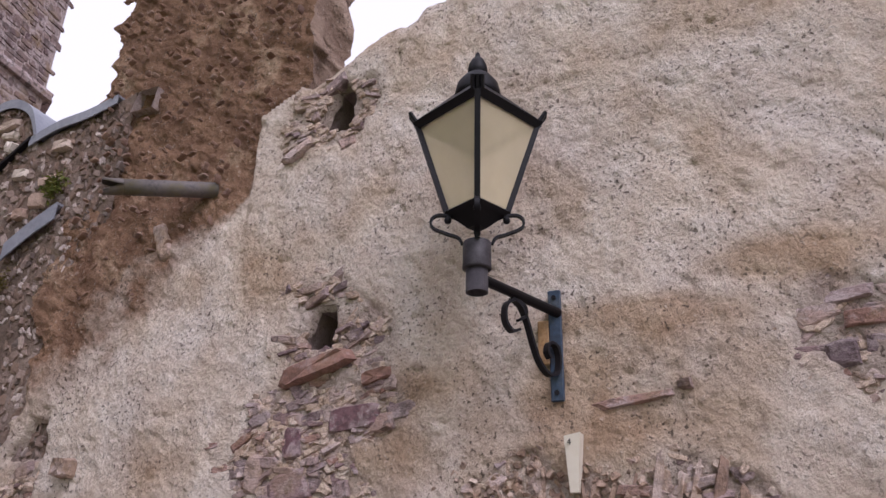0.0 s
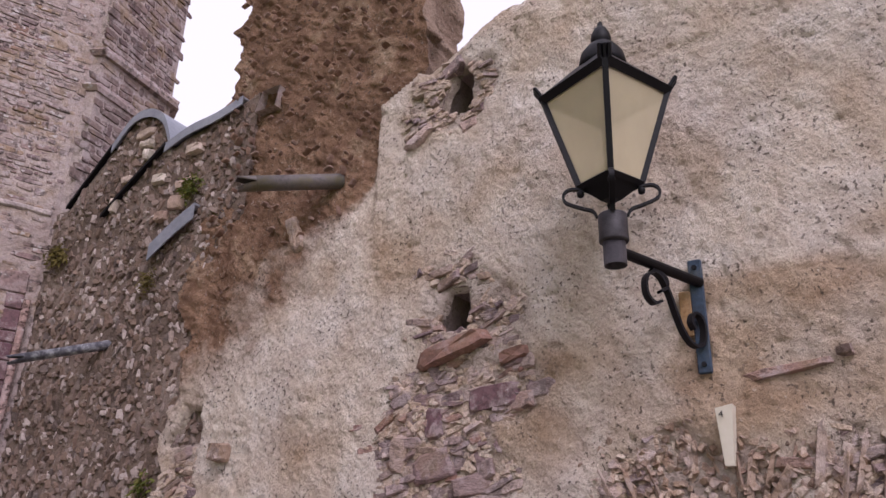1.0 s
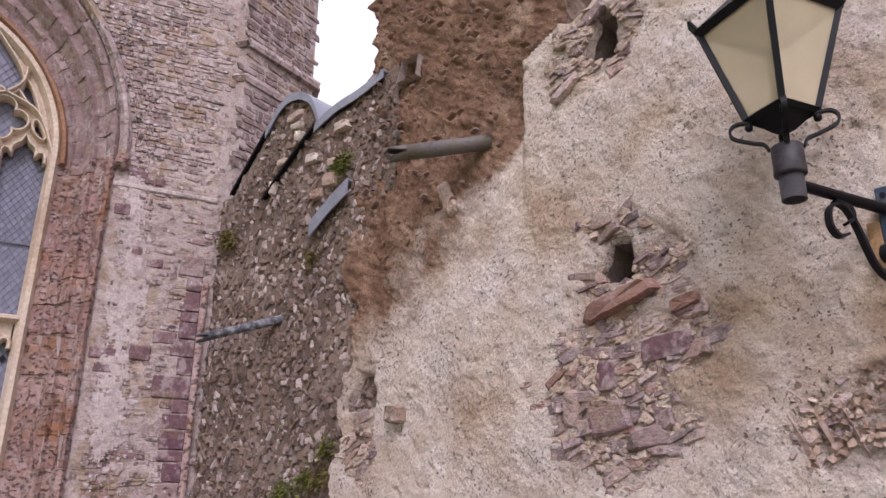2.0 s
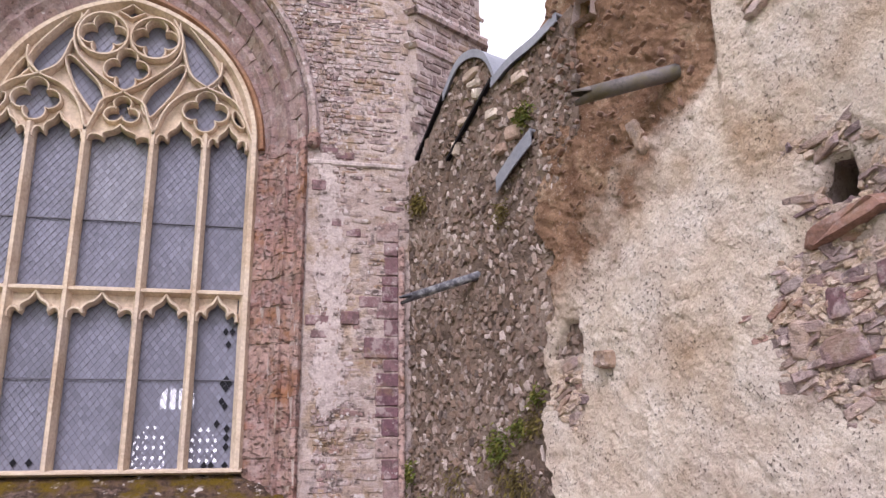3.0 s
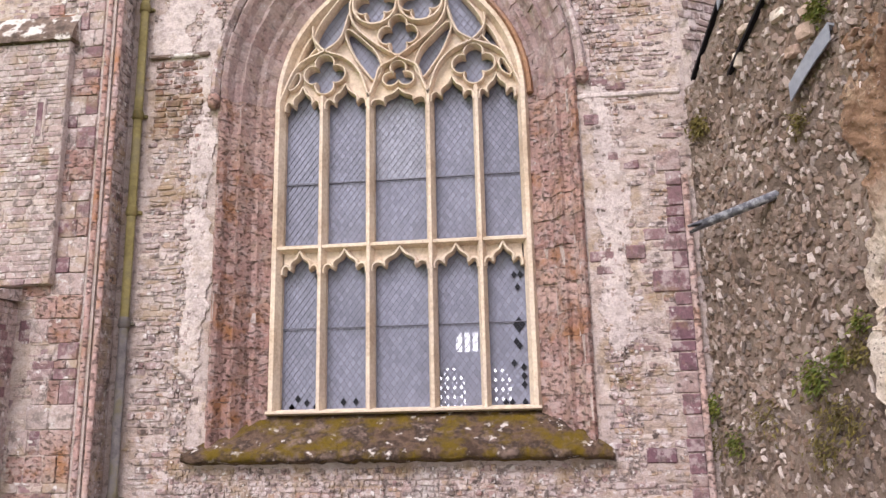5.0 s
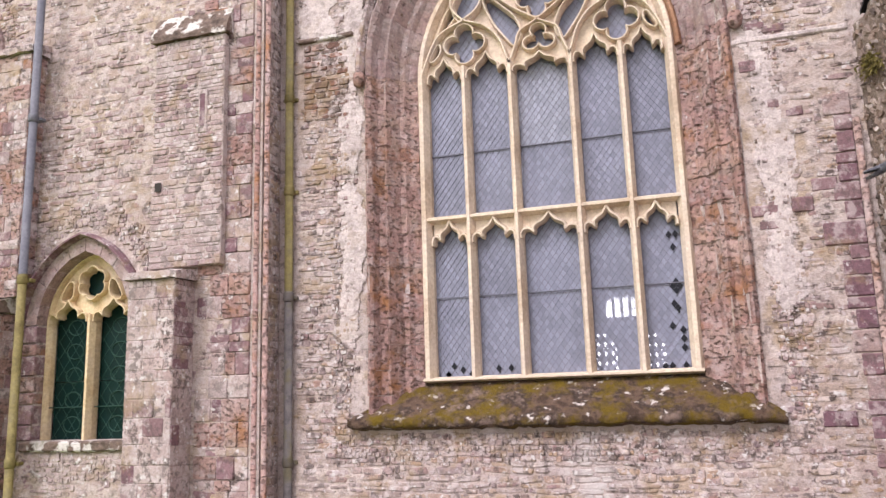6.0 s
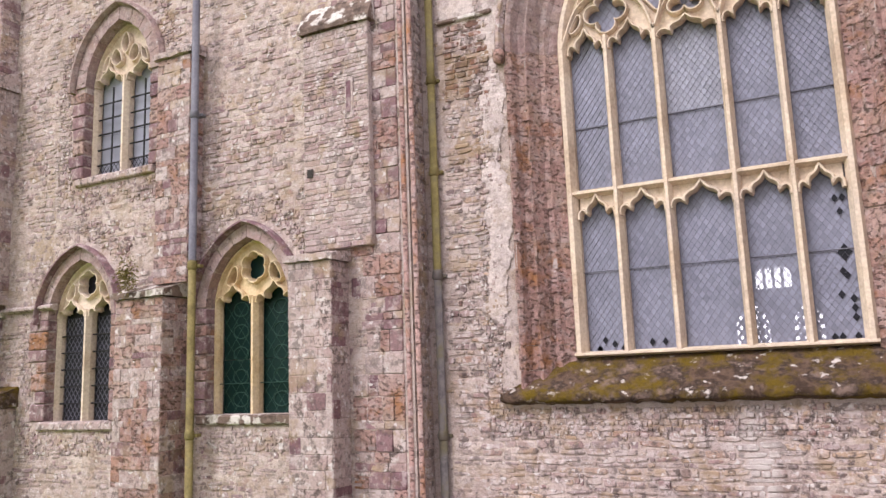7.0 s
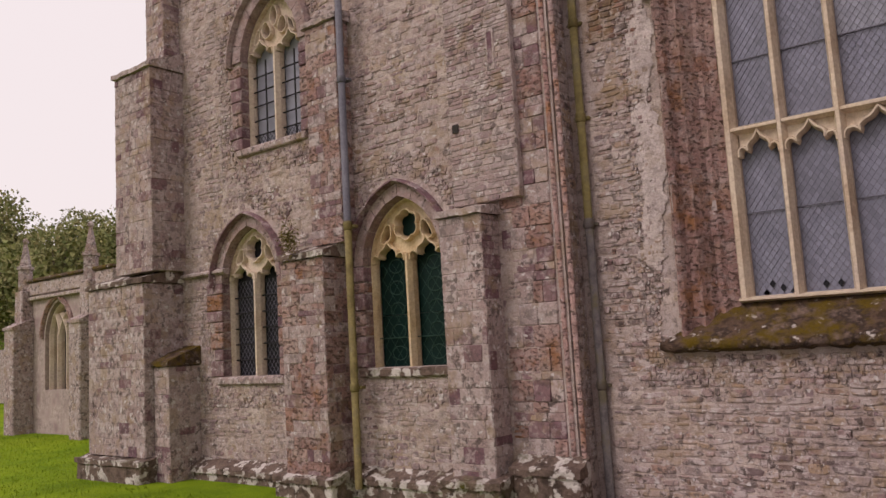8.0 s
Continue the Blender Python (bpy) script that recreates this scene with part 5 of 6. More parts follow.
def small_window(name, cx, sill, hw, zs, apex):
    label, glass, leads = LOOKS[name]
    stone = M_CREAM_STONE if name == "window_2" else M_BATH
    win = tagged(new(name), label, "window", kind="structure")
    win.location = (cx, LY + 0.3, sill)
    y = LY + 0.16
    mesh_object("window_frame", *sweep([(cx - hw + 0.02, sill)] + arch(cx, zs, hw - 0.02, apex - 0.025, 12) + [(cx + hw - 0.02, sill)], y + 0.02, 0.06, 0.12), stone, win)
    mesh_object("mullion", *sweep([(cx, sill), (cx, zs + 0.10)], y, 0.095, 0.16), stone, win)
    z0 = zs + 0.02
    heads = [cusped_head(cx - hw + 0.05, cx - 0.05, z0, 0.27), cusped_head(cx + 0.05, cx + hw - 0.05, z0, 0.27)]
    bow = arch(cx, zs, hw - 0.02, apex - 0.025, 12)
    bow = [q for q in bow if q[1] > z0]
    loops = []
    if name == "window_4":
        for side in (-1, 1):
            loops += [[(cx + side * a, zs + b) for a, b in spline(loop, 3, True)] for loop in ([(0.09, 0.33), (0.20, 0.29), (0.27, 0.40), (0.20, 0.52), (0.12, 0.45)], [(0.36, 0.30), (0.44, 0.24), (0.40, 0.38), (0.33, 0.44)])]
        loops.append([(cx + a, zs + b) for a, b in spline([(0, 0.44), (0.07, 0.58), (0, 0.74), (-0.07, 0.58)], 4, True)])
    else:
        loops.append(foil_loop(cx, zs + 0.47, 0.185, 0.185, 6, math.pi / 2, 48))
        for side in (-1, 1):
            loops.append([(cx + side * a, zs + b) for a, b in spline([(0.27, 0.34), (0.34, 0.27), (0.42, 0.30), (0.33, 0.47), (0.27, 0.47)], 3, True)])
    tracery_plate(heads[0] + heads[1] + bow[::-1], loops, heads, y - 0.01, win, stone, 0.032, 0.10)
    for side in (-1, 1):
        a, b = sorted((cx + side * 0.04, cx + side * (hw - 0.05)))
        for z0, z1 in ((sill, sill + (zs - sill) * 0.5 - 0.004), (sill + (zs - sill) * 0.5 + 0.004, zs + 0.02)):
            pane([(a, z0), (b, z0), (b, z1), (a, z1)], y + 0.10, glass, win)
        if name == "window_3":
            lattice(a, b, sill, zs + 0.02, y + 0.095, 0.085, 0.005, win, M_LEADING)
        if name == "window_2":
            lattice(a, b, sill, zs + 0.02, y + 0.095, 0.16, 0.004, win, leads)
            for k in range(5):
                zc = sill + 0.17 + k * 0.28
                mesh_object("leading", *sweep([((a + b) / 2 + 0.12 * math.cos(t), zc + 0.09 * math.sin(t)) for t in np.linspace(0, 2 * math.pi, 12, endpoint=False)], y + 0.09, 0.012, 0.01, True), leads, win)
        for k in range(1, 6 if name != "window_2" else 2):
            zb = sill + (zs - sill) * k / (6 if name != "window_2" else 3.6)
            mesh_object("saddle_bar", *sweep([(a, zb), (b, zb)], y + 0.03, 0.022 if name != "window_2" else 0.012, 0.02), leads, win)
        if name == "window_4":
            mesh_object("saddle_bar", *sweep([((a + b) / 2, sill), ((a + b) / 2, zs)], y + 0.03, 0.022, 0.02), leads, win)
            lattice(a, b, sill, sill + 0.24, y + 0.05, 0.08, 0.005, win, leads)
    pane(arch(cx, zs + 0.02, hw - 0.05, apex - 0.05, 10), y + 0.105, glass, win)
    # hood mould, sill and the dressed stones round the opening
    if name != "window_4":
        mesh_object("hood_mould", *sweep(arch(cx, zs - 0.06, hw + 0.19, apex + 0.19, 12), LY - 0.05, 0.055, 0.15), M_PURPLE, wall_b, "dark worn hood mould")
    else:
        mesh_object("hood_mould", *sweep(arch(cx, zs - 0.06, hw + 0.25, apex + 0.25, 12), LY - 0.04, 0.08, 0.14), M_VOUSSOIR, wall_b)
    part("window_sill", block(cx - hw - 0.12, cx + hw + 0.12, LY - 0.07, LY + 0.24, sill - 0.12, sill - 0.004, 0.02, 0.008, 3), M_LICHEN if name == "window_2" else M_ASHLAR, win)
    rng = random.Random(int(abs(cx) * 10))
    z = sill
    while z < zs - 0.08:
        h = rng.uniform(0.13, 0.26)
        for side in (-1, 1):
            wide = rng.choice((0.20, 0.30, 0.38)) if name != "window_4" else rng.choice((0.22, 0.26, 0.3))
            xa, xb = sorted((cx + side * (hw - 0.005), cx + side * (hw + wide)))
            part("jamb_stone", block(xa, xb, LY - 0.028 - rng.uniform(0, 0.012), LY + 0.24, z + 0.005, min(z + h, zs) - 0.005, 0.014), M_PURPLE if rng.random() < 0.6 else M_RED, wall_b)
        z += h
    inner, outer = arch(cx, zs, hw - 0.005, apex - 0.005, 5), arch(cx, zs, hw + 0.20, apex + 0.20, 5)
    for i in range(len(inner) - 1):
        quad = [inner[i], inner[i + 1], outer[i + 1], outer[i]]
        mid = np.mean(quad, axis=0)
        quad = [tuple(mid + (np.array(q) - mid) * 0.965) for q in quad]
        v = [(x, LY - 0.03, q) for x, q in quad] + [(x, LY + 0.24, q) for x, q in quad]
        mesh_object("voussoir", v, [(0, 1, 2, 3), (7, 6, 5, 4), (0, 4, 5, 1), (1, 5, 6, 2), (2, 6, 7, 3), (3, 7, 4, 0)], M_VOUSSOIR, wall_b)
    # Added backing, its near-black colour standing for the shade inside.
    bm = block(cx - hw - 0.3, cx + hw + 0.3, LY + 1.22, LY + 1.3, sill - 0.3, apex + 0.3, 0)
    tagged(part("wall_behind_" + name, bm, M_SHADE_BLACK), "near-black backing block standing for the unlit interior behind the window", "wall", kind="structure")


for key, dims in WINS.items():
    small_window(key, *dims)


def stone_box(parent, x0, x1, y0, y1, z0, z1, mat, seed, h=(0.07, 0.27), w=(0.10, 0.42), sides="+-", name="stone"):
    """Clads an upright block with dressed stones on its front and its two sides."""
    rng = random.Random(seed)
    part("core", block(x0, x1, y0, y1, z0, z1 - 0.01, 0.008), M_MORTAR, parent)
    base = Vector(parent.location)
    for origin, along, normal, lo, hi, k in (((0, y0, 0), (1, 0, 0), (0, -1, 0), x0, x1, 0), ((x1, 0, 0), (0, 1, 0), (1, 0, 0), y0, y1, 1), ((x0, 0, 0), (0, 1, 0), (-1, 0, 0), y0, y1, 2)):
        if hi - lo < 0.15:
            continue
        shallow = y1 - y0 < 0.15
        stones = filled(lo, hi, z0, z1 - 0.02, (0.035, 0.09) if shallow else (0.06, 0.21), (0.08, 0.26) if shallow else (0.09, 0.36), seed * 3 + k)
        rng_ = random.Random(seed + k)
        groups = ([], [], [], [])
        for q in stones:
            groups[rng_.choice((0, 0, 0, 0, 1, 1, 2, 2, 3))].append(q)
        for group, m in zip(groups, (mat, M_RUBBLE_PINK, M_ASHLAR, M_RUBBLE_PINK if shallow else M_PURPLE)):
            if group:
                lay(parent, Vector(origin) - base, along, normal, group, m, (0, 2), 300, VARIANTS if shallow else DRESSED, name=name)


def cap_stone(parent, x0, x1, y0, y1, z, drop, mat, name="cap", over=0.05):
    """A weathered sloping cap on a buttress."""
    n, m = 14, 8
    verts, faces = [], []
    for i in range(n + 1):
        for j in range(m + 1):
            x = x0 - over + (x1 - x0 + 2 * over) * i / n
            t = j / m
            b = 0.022 * noise.noise(Vector((x * 7, t * 5, z))) + 0.012 * noise.noise(Vector((x * 21, t * 15, z)))
            verts.append((x, y0 - over + (y1 - y0 + over) * t, z + drop * t + b))
    for i in range(n):
        for j in range(m):
            a = i * (m + 1) + j
            faces.append((a, a + m + 1, a + m + 2, a + 1))
    c = len(verts)
    for i in range(n + 1):
        x, y, q = verts[i * (m + 1)]
        verts += [(x, y, q - 0.075), (x, y1, z - 0.075)]
    for i in range(n):
        a, b = i * (m + 1), (i + 1) * (m + 1)
        p, q = c + 2 * i, c + 2 * i + 2
        faces += [(a, b, q, p), (p, q, q + 1, p + 1)]
    for i in (0, n):
        faces.append(tuple([i * (m + 1) + j for j in range(m + 1)] + [c + 2 * i + 1, c + 2 * i]))
    return mesh_object(name, verts, faces, mat, parent)


def buttress(label, stages, seed):
    """stages: (x0, x1, y front, z0, z1, cap rise, material, cap material)."""
    x0, x1, yf = stages[0][:3]
    ob = thing("buttress", ((x0 + x1) / 2, yf, 0), label, "buttress", "buttresses of the church")
    for k, (x0, x1, yf, z0, z1, rise, mat, capm) in enumerate(stages):
        stone_box(ob, x0, x1, yf, LY - 0.002, z0, z1, mat, seed + k)
        if capm:
            cap_stone(ob, x0, x1, yf, LY - 0.002, z1 + 0.07, rise, capm)
    return ob


buttress("low grey-pink sandstone buttress with a thin flat cap", [(-6.70, -6.12, 5.25, -0.1, 3.25, 0.05, M_ASHLAR, M_ASHLAR)], 11)
buttress("shallow wall buttress with a mossy cap high up", [(-6.66, -5.74, 5.50, 3.4, 6.08, 0.30, M_RUBBLE_PINK, M_LICHEN)], 21)
buttress("two-stage purple sandstone buttress with a mossy set-off", [(-9.30, -8.50, 5.10, -0.1, 3.02, 0.16, M_RED, M_LICHEN), (-8.93, -8.36, 5.35, 3.2, 6.22, 0.10, M_RED, M_ASHLAR)], 31)
buttress("large corner buttress in two stages with mossy set-offs", [(-13.92, -12.28, 4.90, 0.35, 3.02, 0.20, M_ASHLAR, M_LICHEN), (-13.22, -12.18, 5.0, 3.2, 6.5, 0.25, M_RUBBLE_PINK, M_ASHLAR), (-12.75, -12.25, 5.3, 6.7, 10.0, 0.1, M_RUBBLE_PINK, None)], 41)
buttress("small low buttress with a rounded mossy top", [(-12.25, -11.86, 5.05, -0.1, 1.72, 0.22, M_ASHLAR, M_MOSS)], 51)


def plinth(x0, x1, yf, z, name="plinth"):
    ob = part(name, block(x0, x1, yf + 0.03, LY + 0.05, -0.2, z - 0.12, 0.02, 0.012, x0), M_LICHEN)
    cap_stone(ob, x0, x1, yf + 0.02, LY - 0.002, z - 0.09, 0.12, M_LICHEN, "plinth_cap", 0.02)
    tagged(ob, "mossy projecting plinth course with white lichen", "plinth", kind="structure")


for x0, x1, yf, z in ((-14.05, -12.2, 4.72, 0.40), (-12.2, -9.45, 5.38, 0.26), (-9.45, -8.4, 4.98, 0.34), (-8.4, -6.82, 5.38, 0.30), (-6.82, -6.02, 5.12, 0.42), (-6.02, -5.2, 5.36, 0.55)):
    plinth(x0, x1, yf, z)
# string course and the roll mouldings of the bay's corner
mesh_object("string_course", *sweep([(-12.2, 3.10), (-11.1, 3.10)], LY - 0.04, 0.09, 0.12), M_ASHLAR, wall_b)
for x in (-5.36, -5.24):
    v, f = tube([(x, LY - 0.005, 0.5), (x, LY - 0.005, 10.4)], 0.030, 10)
    mesh_object("roll_moulding", v, f, M_RED, wall_b, smooth=True)
# quoins beside the rolls
rngq = random.Random(77)
quoins = ([], [], [], [])
for q in filled(-6.08, -5.42, 0.5, 9.0, (0.08, 0.26), (0.12, 0.34), 77, (0.012, 0.026)):
    if q[0] > -5.72 or rngq.random() < 0.75:
        quoins[rngq.choice((0, 0, 1, 1, 2, 3))].append(q)
for group, m in zip(quoins, (M_RED, M_ASHLAR, M_PURPLE, M_RUBBLE_PINK)):
    lay(wall_b, (0, LY, 0), (1, 0, 0), (0, -1, 0), group, m, (-5.6, 3), 300, DRESSED, name="quoin")
# a narrow stair light, and a near-black slab painted as a put-log hole's shade
part("slit_surround", block(-6.06, -5.94, LY - 0.125, LY - 0.09, 4.9, 5.42, 0.012), M_ASHLAR, wall_b)
part("slit", block(-6.03, -5.97, LY - 0.13, LY - 0.122, 4.98, 5.36, 0.0), M_PURPLE, wall_b)
part("putlog_hole_shade", block(-6.60, -6.52, LY - 0.125, LY - 0.118, 4.28, 4.38, 0.0), M_SHADE_BLACK, wall_b)
tagged(part("wall_tower_side", block(-12.72, -12.5, LY + 0.1, 9, -0.3, 10.5, 0.0), M_RUBBLE_PINK), "side wall of the church", "wall", kind="structure")

# blocks of red and grey stone let into the big bay's wall
rngb = random.Random(4)
for x, z, wq, h in ((0.10, 3.55, 0.20, 0.14), (0.30, 3.72, 0.22, 0.12), (-0.24, 4.95, 0.16, 0.12), (-0.05, 4.55, 0.12, 0.10), (0.12, 4.45, 0.16, 0.10), (-0.22, 3.52, 0.24, 0.11), (-0.2, 3.38, 0.18, 0.09), (0.2, 1.62, 0.28, 0.14), (-0.15, 5.35, 0.2, 0.08), (0.02, 5.3, 0.2, 0.08)):
    part("red_block", block(x - wq / 2, x + wq / 2, WY - 0.024, WY + 0.1, z - h / 2, z + h / 2, 0.012, 0.006, x), M_PURPLE, wall_a)
z = 1.2
while z < 4.4:  # dark corner stones, long and short by turns
    h, wq = rngb.uniform(0.10, 0.22), rngb.choice((0.14, 0.16, 0.22, 0.34))
    part("corner_stone", block(0.585 - wq, 0.60, WY - 0.022 - rngb.uniform(0, 0.006), WY + 0.1, z + 0.004, z + h - 0.004, 0.012, 0.005, z), M_PURPLE if rngb.random() < 0.6 else M_VOUSSOIR, wall_a)
    z += h
part("pale_ledge", block(-0.36, 0.66, WY - 0.035, WY + 0.1, 5.18, 5.24, 0.015, 0.02), M_LIMEWASH, wall_a, "broken pale ledge")


def lime_coat(x, z0, z1, wide, seed):
    """What is left of old limewash: a thin worn skin with a ragged, broken outline."""
    xs, zs = np.arange(x - wide * 1.6, x + wide * 1.6, 0.014), np.arange(z0 - 0.2, z1 + 0.2, 0.014)
    X, Z = np.meshgrid(xs, zs, indexing="ij")
    mid = x + wide * 1.2 * (fbm(Z * 0.8, Z * 0 + 2, seed) - 0.5)
    reach = 1.0 - np.abs(X - mid) / wide - np.clip((z0 - Z) / 0.2, 0, 2) - np.clip((Z - z1) / 0.2, 0, 2)
    cover = reach + 2.2 * (fbm(X * 3, Z * 3, seed + 1, 5) - 0.5)
    keep = (cover > 0.28)[:-1, :-1]
    h = 0.017 + 0.012 * np.clip(cover - 0.28, 0, 1) + 0.010 * (fbm(X * 16, Z * 24, seed + 3, 2) - 0.5)
    idx = np.arange(X.size).reshape(X.shape)
    quads = np.stack([idx[:-1, :-1], idx[1:, :-1], idx[1:, 1:], idx[:-1, 1:]], -1)[keep]
    mesh_object("limewash", np.stack([X, WY - h, Z], -1).reshape(-1, 3), quads, M_LIMEWASH, wall_a, "ragged remains of pale limewash", smooth=True)


lime_coat(-4.43, 2.6, 6.6, 0.17, 3)
lime_coat(-0.17, 2.7, 5.2, 0.20, 8)
lime_coat(-4.75, 6.1, 7.6, 0.22, 14)
stains = filled(-5.0, -4.42, 5.05, 5.98, (0.04, 0.09), (0.08, 0.24), 91, (0.014, 0.03))
lay(wall_a, (0, WY, 0), (1, 0, 0), (0, -1, 0), stains, M_STAIN, (-4.7, 5.5), 300, VARIANTS, name="stained_stone")
part("stain_ledge", block(-5.08, -4.36, WY - 0.06, WY + 0.1, 6.0, 6.05, 0.012, 0.012), M_LICHEN, wall_a)
v, f = tube([(0.62, WY - 0.06, 0.2), (0.62, WY - 0.06, 4.3)], 0.032, 10)
mesh_object("corner_roll", v, f, M_RED, wall_a, smooth=True)


# ---- downpipes ----
def downpipe(label, x, y, z_top, pieces, radius=0.05):
    ob = thing("downpipe", (x, y, 0.1), label, "downpipe")
    for z0, z1, mat in pieces:
        v, f = tube([(x, y, z0), (x, y, z1)], radius, 14)
        mesh_object("pipe", v, f, mat, ob, smooth=True)
        v, f = lathe([z1 - 0.12, z1 - 0.10, z1 - 0.03, z1], [radius, radius * 1.25, radius * 1.25, radius], 14)
        mesh_object("socket", [(x + a, y + b, c) for a, b, c in v], f, mat, ob, smooth=True)
        part("bracket", block(x - 0.09, x + 0.09, y + radius * 0.6, y + radius + 0.06, z1 - 0.09, z1 - 0.05, 0.006), mat, ob)
    return ob


downpipe("olive cast-iron downpipe grown with algae, joints and brackets", -5.15, 5.93, 10.3, [(0.1, 1.35, M_PIPE_GREY), (1.35, 3.1, M_PIPE_GREY), (3.1, 4.3, M_DP_OLIVE), (4.3, 5.4, M_DP_OLIVE), (5.4, 6.7, M_DP_OLIVE), (6.7, 10.3, M_DP_OLIVE)], 0.046)
downpipe("downpipe, blue-grey above and yellow-green with algae below", -8.25, 5.33, 10.3, [(0.1, 1.4, M_DP_OLIVE), (1.4, 3.45, M_DP_OLIVE), (3.45, 5.4, M_DP_BLUE), (5.4, 10.3, M_DP_BLUE)], 0.048)


# ---- waterspouts ----
def spout(label, base, tip, radius, mat):
    """A pipe let into the wall, its mouth notched on both sides."""
    b, t = Vector(base), Vector(tip)
    ob = thing("waterspout", base, label, "waterspout")
    axis = (t - b).normalized()
    cut = t - axis * 0.13
    v, f = tube([b - axis * 0.15, b, cut], radius, 18, radius * 0.86)
    mesh_object("pipe", v, f, mat, ob, smooth=True)
    a = axis.cross(Vector((0, 0, 1))).normalized()
    up = a.cross(axis)
    n, m = 12, 13
    for start in (math.pi, 0.0):
        verts, faces = [], []
        for p, lost in ((cut, 0.0), (t, 0.24)):
            for r in (radius, radius * 0.86):
                for k in range(m):
                    g = start + math.pi * (lost + (1 - 2 * lost) * k / n)
                    verts.append(p + a * math.cos(g) * r + up * math.sin(g) * r)
        for k in range(n):
            faces += [(k, k + 1, 2 * m + k + 1, 2 * m + k), (m + k, m + k + 1, 3 * m + k + 1, 3 * m + k), (2 * m + k, 2 * m + k + 1, 3 * m + k + 1, 3 * m + k)]
        faces += [(0, m, 3 * m, 2 * m), (n, m + n, 3 * m + n, 2 * m + n)]
        mesh_object("lip", verts, faces, mat, ob, smooth=True)
    return ob


spout("grey weathered waterspout pipe jutting from the brown wall", (1.905, 2.745, 4.695), (1.335, 2.94, 4.565), 0.058, M_PIPE_GREY)
spout("dark mottled waterspout pipe jutting from the rubble wall", on_rubble(1.06, 3.765, 0.0), (0.47, 5.17, 3.56), 0.040, M_PIPE_LEAD)


# ---- the wall lantern ----
def lantern():
    ax, ay = 2.303, 0.393
    view = Vector((0.744, 0.668, 0))
    perp = Vector((-view.y, view.x, 0))
    ob = thing("wall_lantern", (ax, ay, 3.43), "black Victorian four-sided wall lantern with cream panes on an iron bracket", "wall lantern")
    at = lambda a, b, z: Vector((ax, ay, z)) + view * a + perp * b
    ring = ((-1, 0), (0, -1), (1, 0), (0, 1))
    R, RZ, Bh, BZ = 0.325, 4.41, 0.155, 3.875
    top = [at(a * R, b * R, RZ) for a, b in ring]
    low = [at(a * Bh, b * Bh, BZ) for a, b in ring]

    def bar(p, q, w, name, mat=M_IRON):
        v, f = tube([p, q], w, 4)
        return mesh_object(name, v, f, mat, ob)

    for k in range(4):
        bar(low[k], top[k], 0.021, "corner_post")
        bar(top[k], top[(k + 1) % 4], 0.032, "rim_bar")
        bar(low[k], low[(k + 1) % 4], 0.020, "base_bar")
        # panes
        c = (low[k] + low[(k + 1) % 4] + top[k] + top[(k + 1) % 4]) / 4
        inward = (Vector((ax, ay, c.z)) - c).normalized() * 0.006
        q = [low[k], low[(k + 1) % 4], top[(k + 1) % 4], top[k]]
        mesh_object("pane", q + [p + inward for p in q], [(0, 1, 2, 3), (7, 6, 5, 4), (0, 4, 5, 1), (1, 5, 6, 2), (2, 6, 7, 3), (3, 7, 4, 0)], M_CREAM, ob)
        # crown ornament at each corner
        out = (top[k] - Vector((ax, ay, RZ))).normalized()
        tang = Vector((-out.y, out.x, 0))
        for j in (-1, 0, 1):
            b0 = top[k] + out * 0.012 + tang * j * 0.024
            v, f = tube([b0 - out * 0.01, b0 + Vector((0, 0, 0.035)) + out * 0.012, b0 + Vector((0, 0, 0.062)) + out * 0.03], 0.012, 6)
            mesh_object("crown_leaf", v, f, M_IRON, ob)
    # roof: a hipped hood up to the cowl
    up = [at(a * 0.10, b * 0.10, 4.63) for a, b in ring]
    rim = [at(a * (R + 0.02), b * (R + 0.02), RZ + 0.02) for a, b in ring]
    under = [at(a * (R - 0.02), b * (R - 0.02), RZ + 0.0) for a, b in ring]
    faces = [(k, (k + 1) % 4, 4 + (k + 1) % 4, 4 + k) for k in range(4)] + [(8 + k, 8 + (k + 1) % 4, (k + 1) % 4, k) for k in range(4)] + [(4, 5, 6, 7)]
    mesh_object("roof", rim + up + under, faces, M_IRON, ob)
    # the white reflector under the roof
    inner = [at(a * (R - 0.04), b * (R - 0.04), RZ + 0.012) for a, b in ring] + [at(a * 0.08, b * 0.08, 4.58) for a, b in ring]
    mesh_object("reflector", inner, faces[:4] + [(4, 5, 6, 7)], M_TAG, ob, "cream painted underside of the roof")
    v, f = lathe([4.56, 4.58, 4.60, 4.66, 4.71, 4.735, 4.74, 4.765, 4.80, 4.835, 4.855, 4.875, 4.89], [0.10, 0.125, 0.128, 0.115, 0.08, 0.05, 0.054, 0.056, 0.05, 0.034, 0.016, 0.014, 0.004], 24)
    mesh_object("cowl", [(ax + a, ay + b, c) for a, b, c in v], f, M_IRON, ob, smooth=True)
    # lamp holder and bulb
    v, f = lathe([4.28, 4.30, 4.40, 4.46, 4.60], [0.02, 0.085, 0.10, 0.05, 0.03], 14)
    mesh_object("lamp_housing", [(ax + a, ay + b, c) for a, b, c in v], f, material("grey_lamp_housing", [(0.25, 0.22, 0.17)], rough=0.6, per_piece=False, bump=0.1), ob, smooth=True)
    # tapering base under the glass, with its knobs
    v0 = [p + Vector((0, 0, -0.005)) for p in low] + [at(a * 0.05, b * 0.05, 3.79) for a, b in ring]
